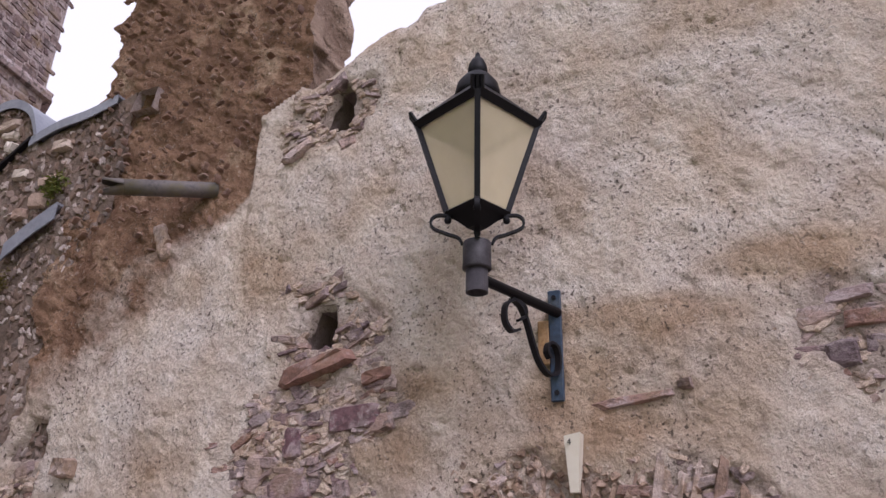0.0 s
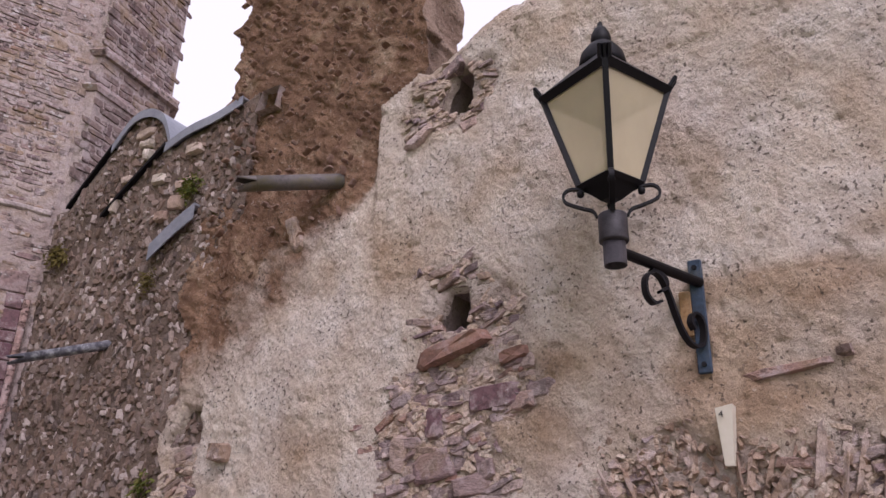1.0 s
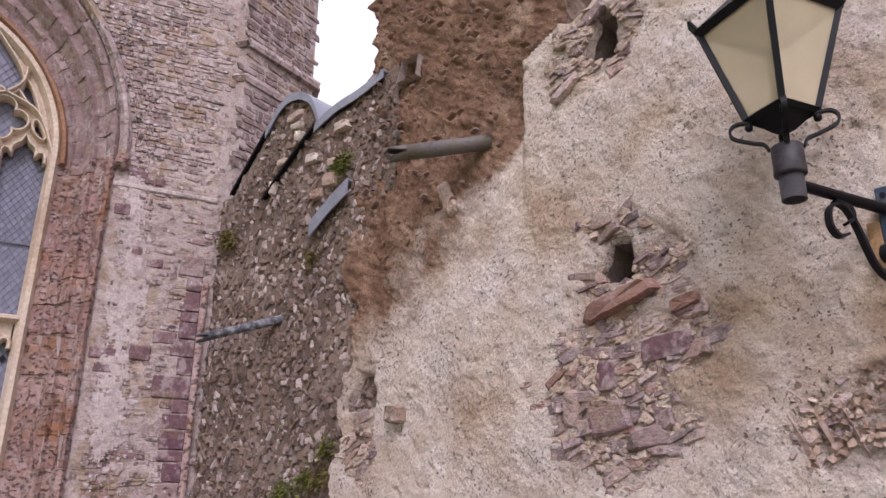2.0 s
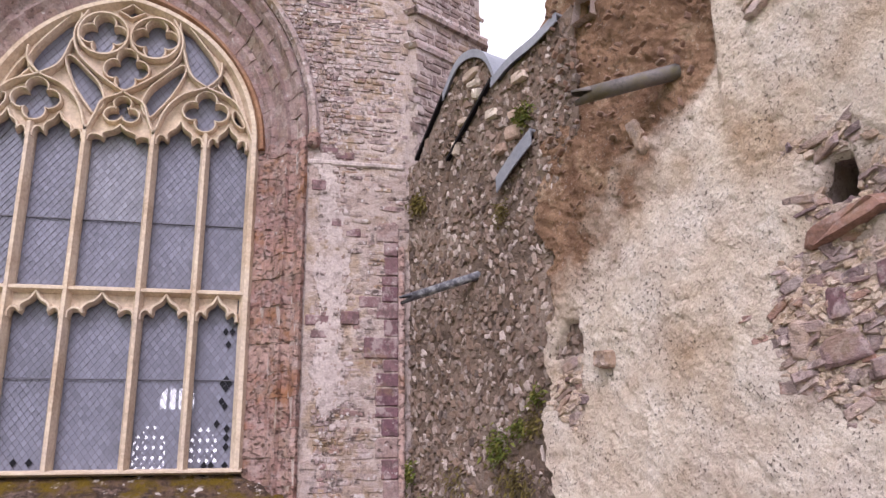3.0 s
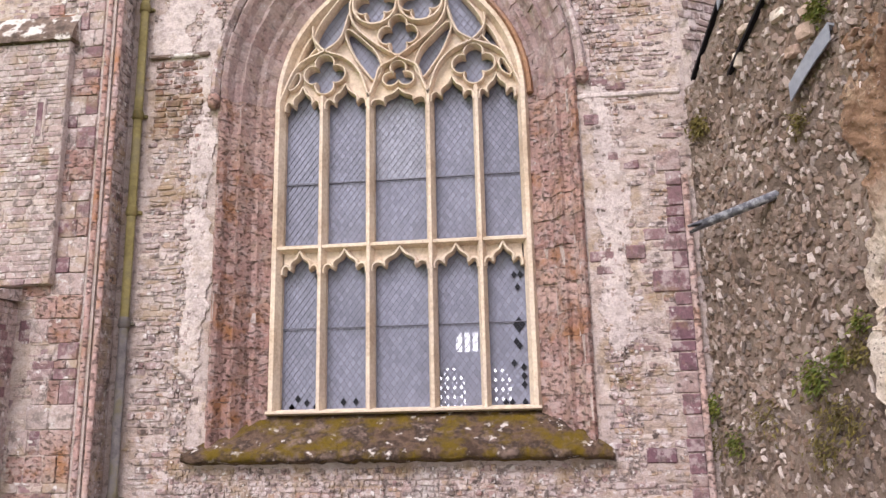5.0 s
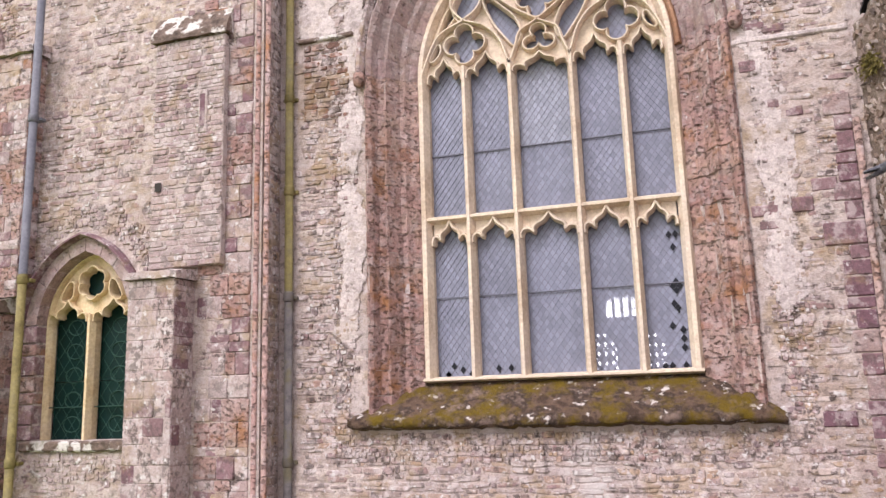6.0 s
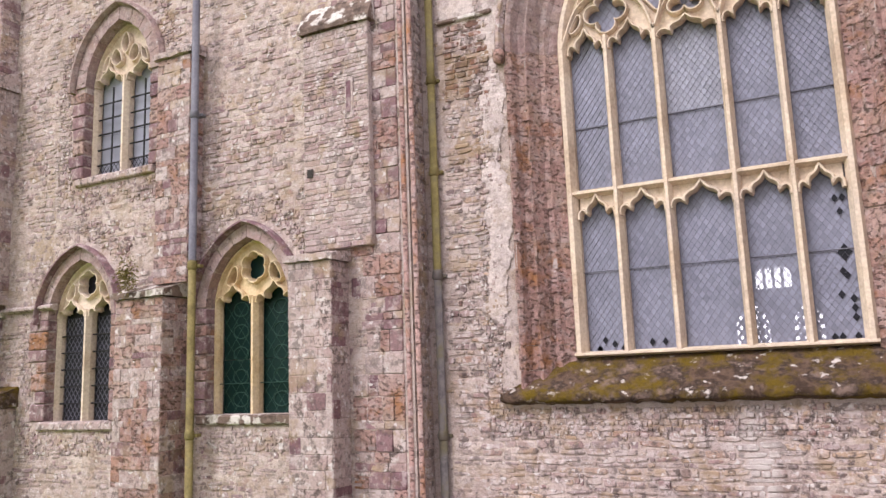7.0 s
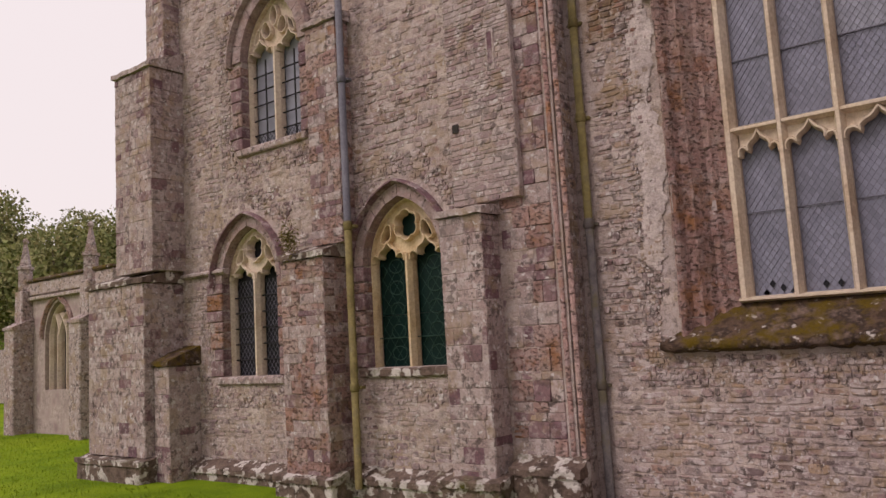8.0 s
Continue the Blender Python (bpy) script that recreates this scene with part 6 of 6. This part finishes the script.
    mesh_object("base_pan", v0, [(k, (k + 1) % 4, 4 + (k + 1) % 4, 4 + k) for k in range(4)] + [(0, 1, 2, 3), (7, 6, 5, 4)], M_IRON, ob)
    for a, b in ring:
        v, f = lathe([-0.02, -0.014, 0, 0.014, 0.02], [0.006, 0.016, 0.02, 0.016, 0.006], 10)
        c = at(a * 0.15, b * 0.15, 3.835)
        mesh_object("knob", [Vector(q) + c for q in v], f, M_IRON, ob, smooth=True)
        # frog arms: a flat strap that bulges out and in to the collar
        pr = [(0.13, 3.855), (0.20, 3.862), (0.235, 3.835), (0.225, 3.79), (0.15, 3.755), (0.095, 3.735), (0.075, 3.70)]
        pts = [at(a * r, b * r, z) for r, z in pr]
        side = at(a, b, 0) - at(0, 0, 0)
        side = Vector((-side.y, side.x, 0)).normalized() * 0.013
        sp = spline([tuple(p) for p in pts], 5)
        verts, faces = [], []
        for i, p in enumerate(sp):
            q = Vector(p)
            d = Vector(sp[min(i + 1, len(sp) - 1)]) - Vector(sp[max(i - 1, 0)])
            nrm = d.cross(side).normalized() * 0.006
            verts += [q - side - nrm, q + side - nrm, q + side + nrm, q - side + nrm]
        for i in range(len(sp) - 1):
            for k in range(4):
                faces.append((i * 4 + k, i * 4 + (k + 1) % 4, i * 4 + 4 + (k + 1) % 4, i * 4 + 4 + k))
        mesh_object("frog_arm", verts, faces, M_IRON, ob)
    v, f = lathe([3.56, 3.565, 3.57, 3.60, 3.705, 3.71, 3.715], [0.062, 0.072, 0.074, 0.072, 0.072, 0.068, 0.02], 24)
    mesh_object("collar", [(ax + a, ay + b, c) for a, b, c in v], f, M_COLLAR, ob, smooth=True)
    v, f = tube([(ax, ay, 3.44), (ax, ay, 3.60)], 0.056, 24, 0.050)
    mesh_object("spigot", v, f, M_COLLAR, ob, smooth=True)
    # the bracket: arm, scroll and wall plate
    arm0, arm1 = Vector((ax, ay, 3.525)), on_ruin(0.0, 3.455, 0.03)
    v, f = tube([arm0, arm1], 0.027, 12)
    mesh_object("bracket_arm", v, f, M_IRON, ob, smooth=True)
    way = (arm0 - arm1)
    way.z = 0
    far = way.length
    way.normalize()
    across = Vector((-way.y, way.x, 0)) * 0.019

    def strap(points, thick=0.007, name="scroll"):
        sp = spline(points, 6)
        verts, faces = [], []
        for i, p in enumerate(sp):
            q = arm1 + way * p[0] + Vector((0, 0, p[1]))
            d = np.array(sp[min(i + 1, len(sp) - 1)]) - np.array(sp[max(i - 1, 0)])
            d = d / (np.linalg.norm(d) + 1e-9)
            nrm = (way * -d[1] + Vector((0, 0, 1)) * d[0]) * thick
            verts += [q - across - nrm, q + across - nrm, q + across + nrm, q - across + nrm]
        for i in range(len(sp) - 1):
            for k in range(4):
                faces.append((i * 4 + k, i * 4 + (k + 1) % 4, i * 4 + 4 + (k + 1) % 4, i * 4 + 4 + k))
        mesh_object(name, verts, faces, M_IRON, ob)

    strap([(0.28, -0.10), (0.24, -0.07), (0.245, -0.02), (0.31, 0.0), (0.365, -0.04), (0.37, -0.12), (0.33, -0.165), (0.28, -0.15)])
    strap([(0.33, 0.005), (0.27, -0.02), (0.225, -0.10), (0.19, -0.20), (0.15, -0.29), (0.09, -0.345), (0.03, -0.33), (0.012, -0.25), (0.03, -0.19), (0.075, -0.18), (0.095, -0.225), (0.075, -0.26)])
    plate = block(-0.035, 0.035, -0.012, 0.012, 2.985, 3.585, 0.006)
    m = Matrix(((RD.x, RN.x, 0, 0), (RD.y, RN.y, 0, 0), (0, 0, 1, 0), (0, 0, 0, 1)))
    bmesh.ops.transform(plate, matrix=Matrix.Translation(on_ruin(0.02, 0, 0.025)) @ m, verts=plate.verts)
    part("wall_plate", plate, M_BLUE, ob, "blue-painted iron wall plate")
    tab = block(-0.03, 0.03, -0.006, 0.006, 3.18, 3.42, 0.004)
    bmesh.ops.transform(tab, matrix=Matrix.Translation(on_ruin(0.085, 0, 0.03)) @ m, verts=tab.verts)
    part("rust_stain_plate", tab, M_RUST, ob, "rusty back strip")
    for z in (3.03, 3.54):
        v, f = tube([on_ruin(0.02, z, 0.03), on_ruin(0.02, z, 0.048)], 0.014, 6)
        mesh_object("bolt", v, f, M_IRON, ob)


lantern()


def number_plate():
    """A tapered cream plate with the figure 4 beside the arch."""
    ob = thing("numbered_plate", on_ruin(-0.05, 2.55, 0.05), "cream plastic plate with a black figure 4, fixed on the wall", "plate")
    c = [(-0.020, 2.80), (-0.100, 2.815), (-0.070, 2.54), (-0.028, 2.54)]
    tilt = [0.10, 0.10, 0.05, 0.05]
    v = [on_ruin(s, z, o) for (s, z), o in zip(c, tilt)] + [on_ruin(s, z, o - 0.08) for (s, z), o in zip(c, tilt)]
    mesh_object("plate_body", v, [(0, 1, 2, 3), (7, 6, 5, 4), (0, 4, 5, 1), (1, 5, 6, 2), (2, 6, 7, 3), (3, 7, 4, 0)], M_TAG, ob)
    cu = bpy.data.curves.new("figure", "FONT")
    cu.body, cu.size, cu.extrude = "4", 0.045, 0.001
    cu.materials.append(M_INK)
    fig = new("figure", cu)
    x = -RD
    m = Matrix(((x.x, 0, RN.x, 0), (x.y, 0, RN.y, 0), (0, 1, 0, 0), (0, 0, 0, 1)))
    fig.matrix_basis = Matrix.Translation(on_ruin(-0.034, 2.755, 0.102)) @ m
    fig.parent = ob
    fig.matrix_parent_inverse = Matrix.Translation(ob.location).inverted()


number_plate()


# ---- weeds on the walls ----
def weed(at, spread, count, seed, mat, label, hang=0.5, blade=(0.025, 0.07)):
    count = int(count * 2.2)
    rng = np.random.RandomState(seed)
    verts, faces = [], []
    root = Vector(at)
    for _ in range(count):
        p = root + RD * rng.normal(0, spread) + Vector((0, 0, rng.normal(0, spread * 0.9))) + FN * rng.uniform(0.0, 0.05)
        d = Vector((rng.normal(0, 1), rng.normal(0, 1), rng.normal(0.2, 0.9))) + FN * 1.2 - Vector((0, 0, hang * rng.rand()))
        d.normalize()
        side = d.cross(Vector((rng.normal(), rng.normal(), rng.normal()))).normalized()
        ln = rng.uniform(*blade)
        w = ln * rng.uniform(0.10, 0.24)
        droop = Vector((0, 0, -ln * 0.35))
        c = len(verts)
        verts += [p, p + d * ln * 0.5 + side * w, p + d * ln + droop, p + d * ln * 0.5 - side * w]
        faces += [(c, c + 1, c + 2), (c, c + 2, c + 3)]
    ob = mesh_object("wall_weed", verts, faces, mat)
    tagged(ob, label, "weed", "weeds growing from the walls", kind="stuff")


weed(on_rubble(0.79, 2.23, 0.03), 0.075, 130, 1, M_LEAF, "bright green leafy tuft growing from the rubble wall")
weed(on_rubble(2.15, 2.06, 0.03), 0.06, 80, 2, M_LEAF, "green tuft low in the wall corner")
weed(on_rubble(0.51, 2.37, 0.03), 0.05, 70, 3, M_LEAF, "small green plant beside the brown wall")
weed(on_rubble(1.86, 1.72, 0.03), 0.06, 80, 4, M_LEAF, "green leafy tuft low on the rubble wall")
weed(on_rubble(0.27, 2.59, 0.03), 0.045, 55, 5, M_LEAF, "small yellow-green plant on the rubble wall")
weed(on_rubble(2.48, 1.95, 0.03), 0.05, 60, 6, M_LEAF, "green tuft in the wall corner")
weed(on_rubble(0.59, 1.94, 0.02), 0.11, 170, 21, M_DRYLEAF, "olive-brown hanging weed under the green tuft", 1.4, (0.02, 0.055))
weed(on_rubble(0.8, 1.71, 0.02), 0.1, 120, 22, M_DRYLEAF, "olive-brown tangled weed low on the rubble wall", 1.4, (0.02, 0.055))
weed(on_rubble(2.26, 1.69, 0.02), 0.12, 120, 23, M_DRYLEAF, "olive-brown weed low in the wall corner", 1.4, (0.02, 0.055))
weed(on_rubble(0.34, 2.39, 0.02), 0.06, 90, 24, M_DRYLEAF, "ochre moss beside the brown wall", 1.4, (0.02, 0.055))
weed(on_rubble(1.43, 1.94, 0.02), 0.12, 70, 25, M_DRYLEAF, "sparse brown weed on the rubble wall", 1.4, (0.02, 0.055))
weed(on_rubble(1.95, 4.72, 0.03), 0.07, 130, 6, M_DRYLEAF, "small yellowish plant high in the corner", 0.6, (0.03, 0.07))
weed(on_rubble(0.28, 5.05, 0.03), 0.06, 110, 7, M_LEAF, "small green plant under the lead coping", 0.6, (0.03, 0.07))
weed(on_rubble(0.62, 4.25, 0.02), 0.05, 90, 9, M_DRYLEAF, "small mossy tuft on the rubble wall", 0.6, (0.02, 0.05))
weed(Vector((-9.0, 5.05, 3.28)), 0.12, 160, 10, M_DRYLEAF, "mossy tuft on the buttress set-off", 0.0, (0.03, 0.07))


# ---- the low chapel beyond, the bank and its trees ----
def chapel():
    y = 8.5
    ob = thing("chapel", (-22.8, y, 0), "low stone side chapel with pinnacles, parapet and a traceried window", "chapel")
    cx, sill, hw, zs, apex = -22.35, 1.15, 0.72, 2.55, 3.52
    body = sheet([(-24.2, -0.3), (-19.4, -0.3), (-19.4, 3.75), (-24.2, 3.75)], [[(cx - hw, sill)] + arch(cx, zs, hw, apex, 8) + [(cx + hw, sill)]], y, y + 0.5)
    part("wall", body, material("chapel_ashlar", [(0.30, 0.24, 0.23), (0.36, 0.30, 0.28), (0.27, 0.20, 0.20)], grain=10, per_piece=False, patch=2.5, bump=0.5, spots=(LICHEN, 0.66, 6)), ob)
    part("side_wall", block(-24.22, -23.8, y + 0.4, y + 9, -0.3, 3.75, 0.02), M_ASHLAR, ob)
    part("parapet", block(-24.35, -19.4, y - 0.10, y + 0.4, 3.75, 4.12, 0.03), M_ASHLAR, ob)
    part("string_course", block(-24.4, -19.4, y - 0.14, y + 0.1, 3.62, 3.72, 0.02), M_ASHLAR, ob)
    part("coping", block(-24.4, -19.4, y - 0.16, y + 0.45, 4.12, 4.22, 0.03), M_MOSS, ob)
    win = part("window", sheet([(cx - hw - 0.02, sill - 0.02), (cx + hw + 0.02, sill - 0.02), (cx + hw + 0.02, sill), (cx - hw - 0.02, sill)], [], y + 0.2, y + 0.3), M_BATH, ob)
    mesh_object("window_frame", *sweep([(cx - hw + 0.05, sill)] + arch(cx, zs, hw - 0.05, apex - 0.05, 8) + [(cx + hw - 0.05, sill)], y + 0.2, 0.12, 0.2), M_BATH, win)
    for dx in (-0.24, 0.24):
        mesh_object("mullion", *sweep(spline([(cx + dx, sill), (cx + dx, zs), (cx + dx * 0.9, zs + 0.3), (cx + dx * 1.9, zs + 0.75 if dx < 0 else zs + 0.6)], 5), y + 0.2, 0.10, 0.18), M_BATH, win)
        mesh_object("tracery_rib", *sweep(spline([(cx - dx, zs), (cx - dx * 0.4, zs + 0.35), (cx + dx * 0.6, zs + 0.65)], 5), y + 0.2, 0.08, 0.15), M_BATH, win)
    pane([(cx - hw, sill)] + arch(cx, zs, hw - 0.01, apex - 0.01, 8) + [(cx + hw, sill)], y + 0.3, M_GLASS_BLACK, win)
    mesh_object("hood_mould", *sweep(arch(cx, zs, hw + 0.14, apex + 0.14, 8), y - 0.03, 0.14, 0.12), M_RED, ob)
    for x in (-24.02, -20.42):
        part("pier", block(x - 0.28, x + 0.28, y - 0.55, y + 0.02, -0.3, 2.9, 0.03), M_ASHLAR, ob)
        part("upper_pier", block(x - 0.22, x + 0.22, y - 0.30, y + 0.02, 2.9, 3.9, 0.03), M_ASHLAR, ob)
        cap_stone(ob, x - 0.28, x + 0.28, y - 0.55, y, 2.9, 0.25, M_ASHLAR, "set_off", 0.03)
        v, f = lathe([3.9, 4.5, 4.52, 4.6, 4.62, 5.25, 5.30, 5.36, 5.42], [0.2, 0.2, 0.24, 0.24, 0.17, 0.05, 0.09, 0.09, 0.02], 4)
        mesh_object("pinnacle", [(x + a, y - 0.1 + b, c) for a, b, c in v], f, M_ASHLAR, ob)
    part("roof", block(-24.1, -19.4, y + 0.4, y + 9, 3.6, 3.9, 0.02), M_LEAD, ob)


chapel()


def garden_wall():
    ob = part("garden_wall", block(-60, -26, 14.0, 14.5, 0.2, 2.6, 0.03), M_RUBBLE)
    tagged(ob, "long low rubble garden wall at the foot of the bank", "wall")


garden_wall()


def tree(x, y, height, spread, seed):
    rng = np.random.RandomState(seed)
    z0 = float(ground_height(np.array(float(x)), np.array(float(y)))) - 0.1
    ob = thing("tree", (x, y, z0), "broad leafy tree in dull late-summer green on the bank", "tree", "trees on the bank")
    verts, faces = [], []

    def limb(p, q, r0, r1):
        c = len(verts)
        d = (q - p).normalized()
        a = d.cross(Vector((0.3, 1, 0.1))).normalized()
        b = d.cross(a)
        for pt, r in ((p, r0), (q, r1)):
            for k in range(7):
                t = 2 * math.pi * k / 7
                verts.append(pt + a * r * math.cos(t) + b * r * math.sin(t))
        for k in range(7):
            faces.append((c + k, c + (k + 1) % 7, c + 7 + (k + 1) % 7, c + 7 + k))

    base = Vector((x, y, z0))
    fork = base + Vector((0, 0, height * 0.35))
    limb(base, fork, height * 0.035, height * 0.025)
    clumps = []
    for k in range(16):
        a, e = rng.uniform(0, 6.28), rng.uniform(0.15, 1.35)
        r = spread * rng.uniform(0.45, 1.0)
        tip = fork + Vector((math.cos(a) * r * math.cos(e), math.sin(a) * r * math.cos(e), (height * 0.62) * math.sin(e) * rng.uniform(0.6, 1.0)))
        limb(fork, tip, height * 0.016, height * 0.004)
        clumps.append((tip, spread * rng.uniform(0.22, 0.42)))
        clumps.append((fork.lerp(tip, 0.6) + Vector((rng.normal(), rng.normal(), rng.normal())) * spread * 0.15, spread * rng.uniform(0.2, 0.35)))
    mesh_object("trunk", verts, faces, M_BARK, ob)
    quads = []
    for c, r in clumps:
        n = 330
        d = rng.normal(size=(n, 3))
        d /= np.linalg.norm(d, axis=1)[:, None]
        p = np.array(c) + d * (r * rng.uniform(0.35, 1.1, (n, 1)) ** 0.6) * np.array((1, 1, 0.78))
        a = rng.normal(size=(n, 3))
        a /= np.linalg.norm(a, axis=1)[:, None]
        b = np.cross(a, rng.normal(size=(n, 3)))
        b /= np.linalg.norm(b, axis=1)[:, None]
        s = rng.uniform(0.08, 0.20, (n, 1))
        quads.append(np.stack([p - a * s, p + b * s * 0.6, p + a * s, p - b * s * 0.6], 1).reshape(-1, 3))
    lv = np.concatenate(quads)
    mesh_object("crown", lv, np.arange(len(lv)).reshape(-1, 4), M_TREE, ob)


rngt = random.Random(6)
for k in range(22):
    far_off, turn = rngt.uniform(50, 78), radians(rngt.uniform(-6, 34))
    tree(-1.2 - far_off * math.cos(turn), -1.8 + far_off * math.sin(turn), rngt.uniform(8.5, 12.0) * far_off / 62, rngt.uniform(4.2, 6.0), 100 + k)


def grass_blades():
    rng = np.random.RandomState(12)
    n = 16000
    x = rng.uniform(-24, -7.5, n)
    y = rng.uniform(2.5, 8.3, n)
    keep = ~((x > -14.1) & (y > 4.68))
    x, y = x[keep], y[keep]
    z = ground_height(x, y)
    a = rng.uniform(0, 6.28, len(x))
    h = rng.uniform(0.02, 0.055, len(x))
    w = rng.uniform(0.004, 0.009, len(x))
    verts = np.stack([np.stack([x - w * np.cos(a), y - w * np.sin(a), z], 1), np.stack([x + w * np.cos(a), y + w * np.sin(a), z], 1), np.stack([x + h * 0.4 * np.sin(a), y - h * 0.4 * np.cos(a), z + h], 1)], 1).reshape(-1, 3)
    faces = np.arange(len(verts)).reshape(-1, 3)
    ob = mesh_object("grass", verts, faces, M_BLADE)
    tagged(ob, "short mown grass blades on the lawn", "grass", kind="stuff")


grass_blades()

# ---- the walls' rubble, laid last ----
opening = (CX, 1.60, OUT_HW + 0.10, SPRING, OUT_APEX + 0.12)
sill_zone = lambda s, z: 1.55 < z < 2.15 and CX - 2.15 < s < CX + 2.12


def wall_a_free(s, z, a, b):
    return -5.12 < s - a * 0.9 and s + a * 0.9 < 0.72 and clear_of([opening])(s, z, a, b) and not sill_zone(s, z)


lay(wall_a, (0, WY, 0), (1, 0, 0), (0, -1, 0), courses(-5.1, 0.7, 0.1, 9.0, (0.035, 0.085), (0.08, 0.30), wall_a_free, 71), M_RUBBLE, (0.1, 3.6), 300)
near_open = [(cx, sill - 0.13, hw + 0.24, zs, apex + 0.26) for cx, sill, hw, zs, apex in WINS.values()]


def wall_b_free(s, z, a, b):
    return -12.6 < s and s + a < -5.62 and clear_of(near_open)(s, z, a, b)


lay(wall_b, (0, LY, 0), (1, 0, 0), (0, -1, 0), courses(-12.5, -5.45, 0.2, 8.5, (0.04, 0.095), (0.09, 0.30), wall_b_free, 72), M_RUBBLE_PINK, (-7.5, 1.2), 300)


def filler(free, big_openings, s0, s1, seed):
    def test(s, z, a, b):
        return free(s, z, a, b) and not clear_of([(cx, sill - 0.3, hw + 0.3, zs, apex + 0.3) for cx, sill, hw, zs, apex in big_openings])(s, z, a, b)
    return courses(s0, s1, 0.5, 8.4, (0.04, 0.07), (0.04, 0.09), test, seed, proud=(0.01, 0.026))


lay(wall_b, (-5.30, 0, 0), (0, 1, 0), (1, 0, 0), filled(5.62, 5.98, 0.5, 8.5, (0.05, 0.11), (0.09, 0.24), 79), M_RUBBLE, (5.8, 3), 60)
lay(wall_a, (0, WY, 0), (1, 0, 0), (0, -1, 0), filler(wall_a_free, [opening], -5.0, 0.4, 73), M_RUBBLE, (0, 4), 0, rest="small_stones")
lay(wall_b, (0, LY, 0), (1, 0, 0), (0, -1, 0), filler(wall_b_free, near_open, -12, -6, 74), M_RUBBLE_PINK, (0, 4), 0, rest="small_stones")


def lime_skim(parent, x0, x1, z0, z1, y, openings, seed, mat, thick=0.004):
    """Flush pointing: lime mortar smeared unevenly over the stones, thick here and worn away there."""
    xs, zs = np.arange(x0, x1, 0.024), np.arange(z0, z1, 0.024)
    X, Z = np.meshgrid(xs, zs, indexing="ij")
    h = thick + 0.030 * (fbm(X * 0.9, Z * 1.1, seed) - 0.5) + 0.018 * (fbm(X * 3.5, Z * 6.0, seed + 2) - 0.5) + 0.020 * (fbm(X * 11, Z * 20, seed + 4, 2) - 0.5)
    free = np.ones((len(xs) - 1, len(zs) - 1), bool)
    for i in range(len(xs) - 1):
        for j in range(len(zs) - 1):
            if any(in_arch(xs[i] + 0.012, zs[j] + 0.012, *op) for op in openings):
                free[i, j] = False
    idx = np.arange(X.size).reshape(X.shape)
    quads = np.stack([idx[:-1, :-1], idx[1:, :-1], idx[1:, 1:], idx[:-1, 1:]], -1)[free]
    ob = mesh_object("lime_pointing", np.stack([X, y - h, Z], -1).reshape(-1, 3), quads, mat, parent, "uneven flush lime pointing", smooth=True)
    ob["kind"] = "stuff"


M_SKIM = material("smeared_lime_pointing", [(0.30, 0.245, 0.215), (0.39, 0.34, 0.32), (0.335, 0.275, 0.255), (0.44, 0.39, 0.37), (0.32, 0.26, 0.205)], grain=42, per_piece=False, patch=1.1, bump=0.9, depth=0.012, mottle=0.35, stretch=(1, 1, 1.8))
lime_skim(wall_a, -5.08, 0.70, 0.2, 8.6, WY, [(CX, 1.5, OUT_HW + 0.02, SPRING, OUT_APEX + 0.02), (CX, 1.60, 2.12, 2.08, 2.10)], 51, M_SKIM)
lime_skim(wall_b, -12.4, -5.66, 0.3, 8.6, LY, [(cx, sill - 0.1, hw + 0.19, zs, apex + 0.19) for cx, sill, hw, zs, apex in WINS.values()], 57, M_SKIM, 0.007)
